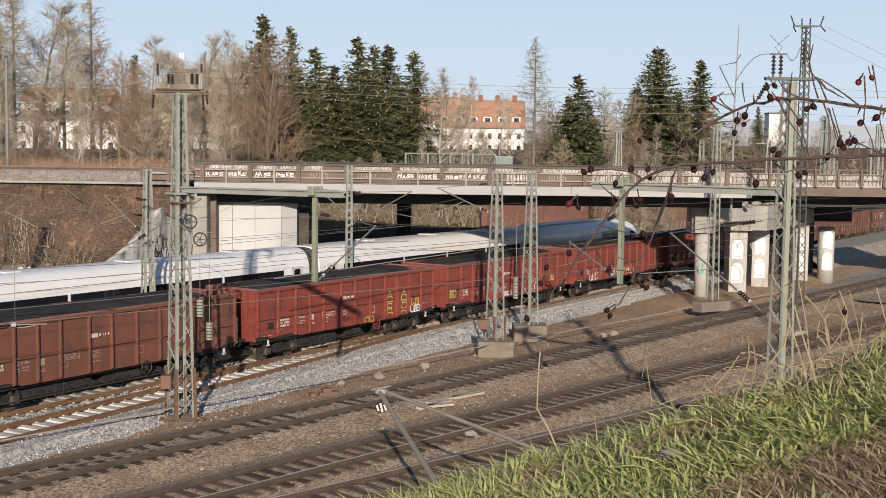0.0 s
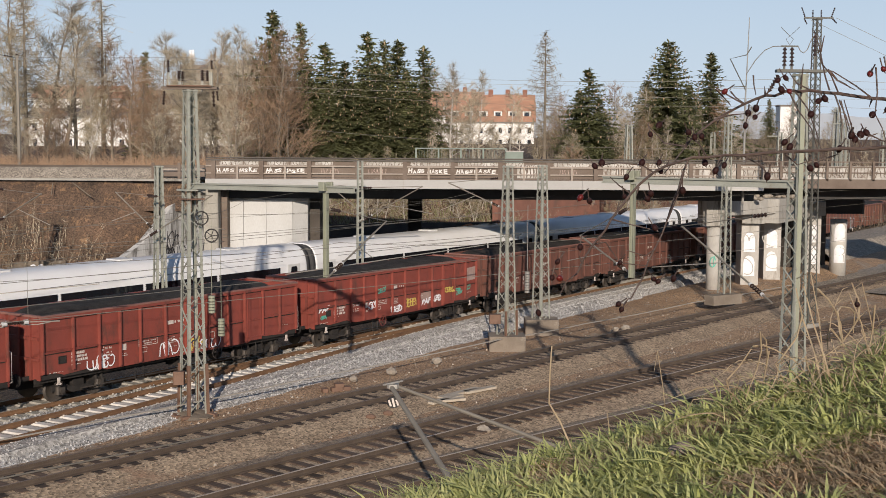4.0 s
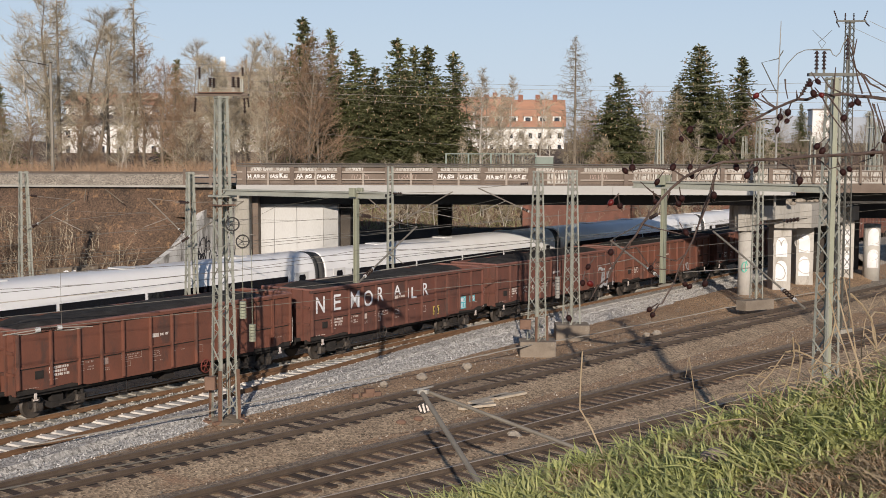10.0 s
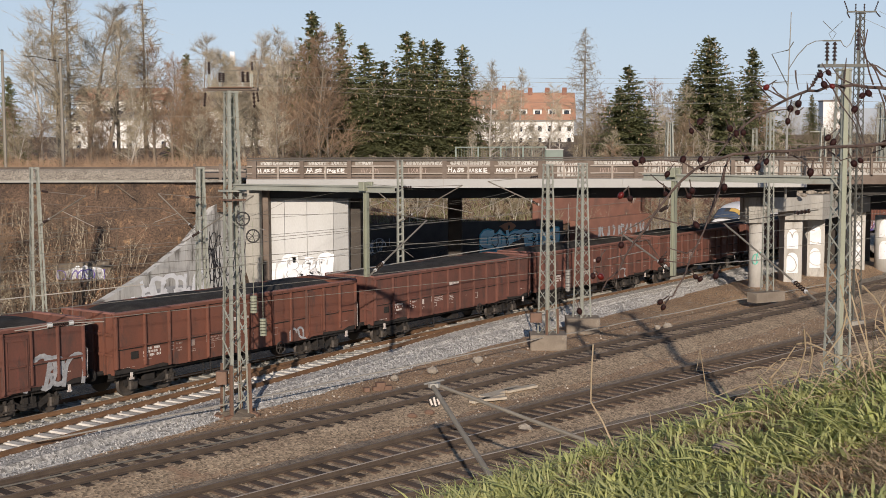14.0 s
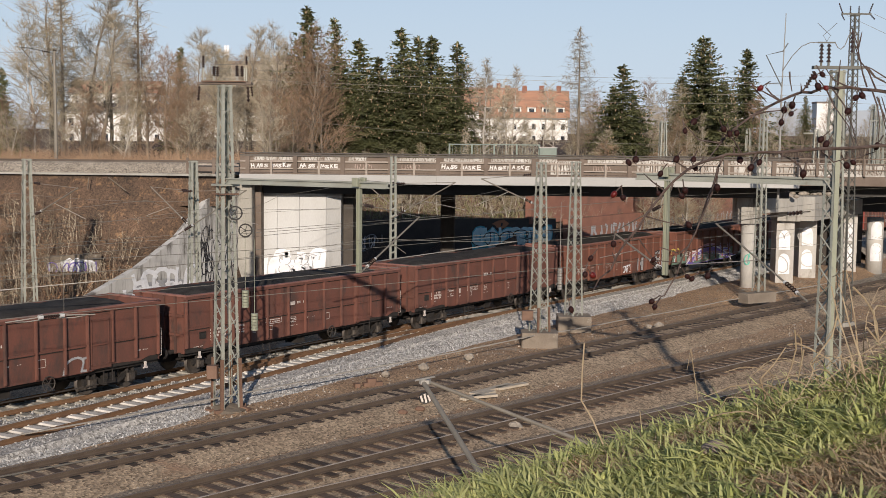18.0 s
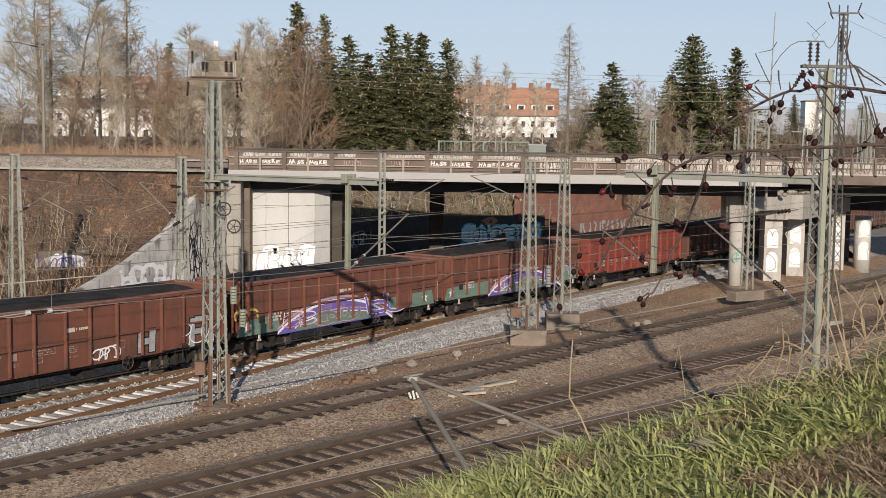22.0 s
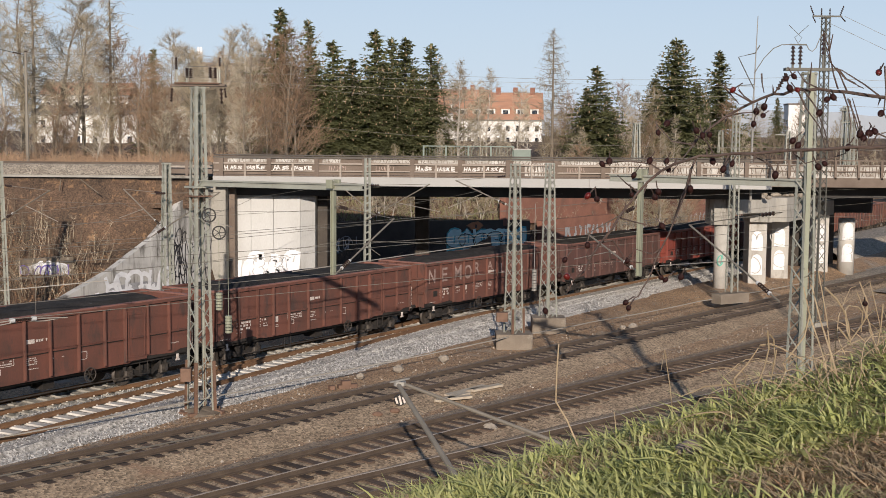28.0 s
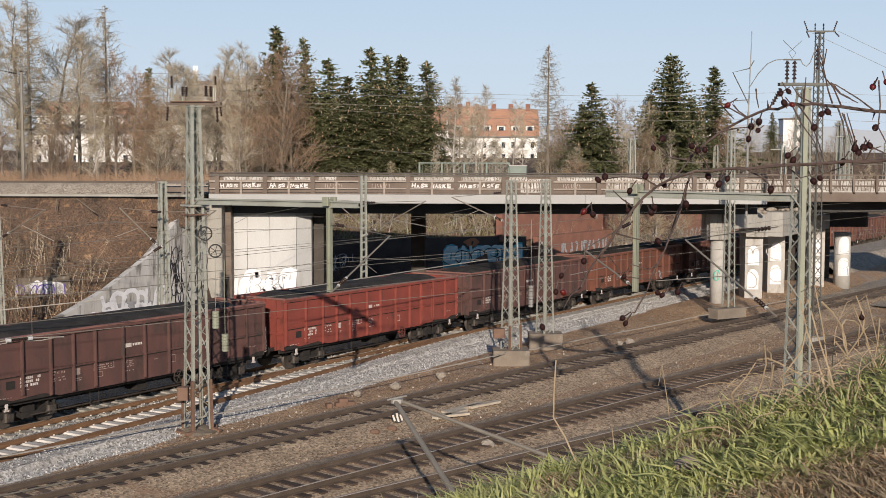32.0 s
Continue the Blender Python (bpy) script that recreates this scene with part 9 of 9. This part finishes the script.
rose = thing("rose_bush", Matrix(), "bare dog rose branch with dark and red hips", "shrub")
STEM_A = [(0.720, 1.600, 9.452), (0.660, 1.600, 9.458), (0.600, 1.600, 9.463), (0.570, 1.600, 9.466), (0.526, 1.600, 9.472), (0.489, 1.600, 9.476), (0.460, 1.600, 9.476), (0.430, 1.600, 9.469), (0.401, 1.600, 9.457), (0.368, 1.600, 9.439), (0.343, 1.600, 9.420), (0.327, 1.600, 9.402)]
STEM_B = [(0.720, 1.550, 9.408), (0.650, 1.550, 9.405), (0.584, 1.550, 9.403), (0.541, 1.550, 9.400), (0.491, 1.550, 9.398), (0.441, 1.550, 9.396), (0.391, 1.550, 9.391), (0.344, 1.550, 9.388), (0.308, 1.550, 9.382), (0.276, 1.550, 9.368), (0.248, 1.550, 9.341), (0.224, 1.550, 9.309), (0.201, 1.550, 9.276), (0.182, 1.550, 9.240)]
STEM_C = [(0.331, 1.600, 9.385), (0.319, 1.600, 9.347), (0.305, 1.600, 9.306), (0.288, 1.600, 9.265), (0.274, 1.600, 9.228), (0.259, 1.600, 9.201), (0.249, 1.600, 9.191)]
SHOOTS = [
    [(0.396, 1.580, 9.457), (0.374, 1.580, 9.469), (0.355, 1.580, 9.481)],
    [(0.483, 1.580, 9.475), (0.464, 1.580, 9.484), (0.454, 1.580, 9.498)],
    [(0.323, 1.580, 9.402), (0.295, 1.580, 9.406), (0.273, 1.580, 9.429)],
    [(0.323, 1.580, 9.402), (0.307, 1.580, 9.381), (0.295, 1.580, 9.366)],
    [(0.425, 1.580, 9.468), (0.432, 1.580, 9.480), (0.437, 1.580, 9.487)],
    [(0.454, 1.580, 9.475), (0.466, 1.580, 9.451), (0.485, 1.580, 9.426), (0.494, 1.580, 9.399)],
    [(0.519, 1.580, 9.471), (0.508, 1.580, 9.495), (0.496, 1.580, 9.509), (0.490, 1.580, 9.527)],
    [(0.563, 1.580, 9.465), (0.541, 1.580, 9.481), (0.511, 1.580, 9.499), (0.505, 1.580, 9.501)],
    [(0.551, 1.580, 9.400), (0.539, 1.580, 9.423), (0.531, 1.580, 9.448), (0.526, 1.580, 9.463)],
    [(0.449, 1.580, 9.396), (0.468, 1.580, 9.379), (0.490, 1.580, 9.386)],
    [(0.398, 1.580, 9.390), (0.417, 1.580, 9.380), (0.428, 1.580, 9.370)],
    [(0.351, 1.580, 9.388), (0.339, 1.580, 9.407), (0.324, 1.580, 9.415)],
    [(0.282, 1.580, 9.368), (0.267, 1.580, 9.377), (0.237, 1.580, 9.380), (0.205, 1.580, 9.376)],
    [(0.253, 1.580, 9.340), (0.237, 1.580, 9.351), (0.225, 1.580, 9.362)],
    [(0.228, 1.580, 9.307), (0.254, 1.580, 9.300), (0.285, 1.580, 9.293)],
    [(0.204, 1.580, 9.274), (0.221, 1.580, 9.277), (0.240, 1.580, 9.250), (0.277, 1.580, 9.246)],
    [(0.302, 1.580, 9.308), (0.315, 1.580, 9.341), (0.322, 1.580, 9.370)],
    [(0.284, 1.580, 9.267), (0.273, 1.580, 9.259), (0.247, 1.580, 9.267)],
    [(0.185, 1.580, 9.236), (0.171, 1.580, 9.225), (0.162, 1.580, 9.207)],
    [(0.551, 1.580, 9.400), (0.559, 1.580, 9.416), (0.571, 1.580, 9.420)],
    [(0.364, 1.580, 9.439), (0.382, 1.580, 9.443), (0.404, 1.580, 9.445)],
    [(0.507, 1.580, 9.475), (0.501, 1.580, 9.492), (0.496, 1.580, 9.513), (0.492, 1.580, 9.531), (0.485, 1.580, 9.549)],
    [(0.494, 1.580, 9.524), (0.498, 1.580, 9.545)],
    [(0.507, 1.580, 9.500), (0.517, 1.580, 9.488), (0.528, 1.580, 9.483), (0.534, 1.580, 9.478)],
    [(0.463, 1.580, 9.473), (0.479, 1.580, 9.452), (0.491, 1.580, 9.423), (0.498, 1.580, 9.400)],
    [(0.522, 1.580, 9.462), (0.527, 1.580, 9.445), (0.533, 1.580, 9.422)],
    [(0.470, 1.580, 9.477), (0.471, 1.580, 9.495), (0.472, 1.580, 9.509)],
    [(0.408, 1.580, 9.494), (0.409, 1.580, 9.482), (0.412, 1.580, 9.469)],
    [(0.417, 1.580, 9.384), (0.425, 1.580, 9.373), (0.432, 1.580, 9.360)],
    [(0.491, 1.580, 9.380), (0.498, 1.580, 9.385), (0.521, 1.580, 9.393)],
    [(0.360, 1.580, 9.476), (0.369, 1.580, 9.467), (0.380, 1.580, 9.455)],
    [(0.379, 1.580, 9.473), (0.386, 1.580, 9.465), (0.397, 1.580, 9.458)],
    [(0.514, 1.580, 9.470), (0.521, 1.580, 9.452), (0.525, 1.580, 9.431), (0.524, 1.580, 9.406)],
    [(0.576, 1.580, 9.519), (0.580, 1.580, 9.501), (0.585, 1.580, 9.475)],
    [(0.566, 1.580, 9.505), (0.569, 1.580, 9.473), (0.567, 1.580, 9.445), (0.577, 1.580, 9.427), (0.584, 1.580, 9.406)],
    [(0.520, 1.580, 9.463), (0.530, 1.580, 9.440), (0.539, 1.580, 9.414)],
    [(0.590, 1.580, 9.468), (0.588, 1.580, 9.450), (0.597, 1.580, 9.417)],
    [(0.504, 1.580, 9.502), (0.516, 1.580, 9.488), (0.540, 1.580, 9.476)],
    [(0.560, 1.580, 9.419), (0.575, 1.580, 9.412), (0.598, 1.580, 9.404)],
]
HIPS = [(0.369, 1.570, 9.472), (0.452, 1.570, 9.473), (0.442, 1.570, 9.475), (0.556, 1.570, 9.496), (0.447, 1.570, 9.490), (0.437, 1.570, 9.487), (0.498, 1.570, 9.464), (0.490, 1.570, 9.461), (0.481, 1.570, 9.444), (0.400, 1.570, 9.445), (0.410, 1.570, 9.451), (0.409, 1.570, 9.440), (0.397, 1.570, 9.429), (0.448, 1.570, 9.408), (0.455, 1.570, 9.402), (0.533, 1.570, 9.416), (0.545, 1.570, 9.419), (0.539, 1.570, 9.412), (0.482, 1.570, 9.375), (0.490, 1.570, 9.379), (0.346, 1.570, 9.381), (0.360, 1.570, 9.371), (0.371, 1.570, 9.378), (0.427, 1.570, 9.364), (0.286, 1.570, 9.429), (0.275, 1.570, 9.417), (0.324, 1.570, 9.420), (0.332, 1.570, 9.414)]
HIPS2 = [(0.341, 1.570, 9.415), (0.287, 1.570, 9.381), (0.265, 1.570, 9.381), (0.289, 1.570, 9.370), (0.245, 1.570, 9.362), (0.204, 1.570, 9.376), (0.213, 1.570, 9.380), (0.243, 1.570, 9.337), (0.186, 1.570, 9.335), (0.198, 1.570, 9.331), (0.277, 1.570, 9.341), (0.273, 1.570, 9.334), (0.318, 1.570, 9.345), (0.283, 1.570, 9.297), (0.239, 1.570, 9.251), (0.187, 1.570, 9.271), (0.161, 1.570, 9.230), (0.151, 1.570, 9.231), (0.158, 1.570, 9.252), (0.242, 1.570, 9.190), (0.238, 1.570, 9.197), (0.134, 1.570, 9.185), (0.289, 1.570, 9.227), (0.309, 1.570, 9.231), (0.283, 1.570, 9.230), (0.549, 1.570, 9.198), (0.519, 1.570, 9.400), (0.572, 1.570, 9.502), (0.555, 1.570, 9.496), (0.560, 1.570, 9.444), (0.580, 1.570, 9.451), (0.553, 1.570, 9.421), (0.547, 1.570, 9.418), (0.534, 1.570, 9.418)]

for stem_, r_0, r_1 in ((STEM_A, 0.0034, 0.0018), (STEM_B, 0.0032, 0.0018), (STEM_C, 0.0018, 0.0012)):
    pts_ = []
    for a_1, b_1 in zip(stem_, stem_[1:]):
        pts_ += [Vector(a_1), Vector(a_1).lerp(Vector(b_1), 0.5) + Vector((rnd_.gauss(0, 0.0018), 0, rnd_.gauss(0, 0.0018)))]
    part("stem", Mesh().line(pts_ + [Vector(stem_[-1])], r_0 * 0.8, r_1 * 0.75, 7), M["rose"], rose)
for sh_ in SHOOTS:
    part("shoot", Mesh().line(sh_, 0.0012, 0.0006, 5), M["rose"], rose)
for stem_ in (STEM_A, STEM_B):
    for a_1, b_1 in zip(stem_, stem_[1:]):
        c_1 = Vector(a_1).lerp(Vector(b_1), rnd_.random())
        part("thorn", Mesh().tube(c_1, c_1 + Vector((rnd_.uniform(-0.006, 0.006), 0, rnd_.choice((-0.012, 0.012)))), 0.0018, 0.0002, 5), M["rose"], rose)
RED = (0, 1, 36, 44, 55, 56)
for i_, c_1 in enumerate(HIPS + HIPS2):
    ripe = i_ in RED
    r_1 = rnd_.uniform(0.0033, 0.0045)
    hip = part("hip", Mesh().ball((0, 0, 0), r_1, r_1, r_1 * rnd_.uniform(1.15, 1.4), 10, 7), M["hip_red"] if ripe else M["hip"], rose, "red rose hip" if ripe else "dried dark rose hip", True, at=pose(*c_1, rnd_.uniform(-50, 50), rnd_.uniform(-50, 50), 0))
    part("calyx", Mesh().tube((0, 0, -r_1 * 1.1), (0, 0, -r_1 * 1.9), r_1 * 0.3, r_1 * 0.08, 5), M["rose"], hip)
    part("stalk", Mesh().line([(0, 0, r_1), (0.002, 0, r_1 + 0.012)], 0.0009, None, 4), M["rose"], hip)


# ---- what moves: the two trains ----
def goods_run(t):
    """Distance run by the goods train; it slows gently."""
    return 10.583 * t - 0.00615 * t * t


def ice_run(t):
    return 2.577 + 26.091 * t


def motions():
    """Keys both trains: the goods train comes out from under the bridge, the white train runs the other way."""
    times = [0, 4, 8, 12, 16, 20, 24, 28, 32]
    for k, w in WAGONS.items():
        rows = []
        for t in times:
            p = plan(10.01 + WAGON * (k + 0.5) - goods_run(t), 0.75)
            rows.append((t, pose(p.x, p.y, 0, 0, 0, HEADING)))
        walk(w, rows)
    for w, mid in ICE_PARTS:
        rows = []
        for t in (0, 3, 6, 9, 12, 15, 18, 24, 32):
            p = plan(31.1 - 319.0 + mid + ice_run(t), 9.4)
            rows.append((t, pose(p.x, p.y, 0, 0, 0, HEADING)))
        walk(w, rows)


motions()
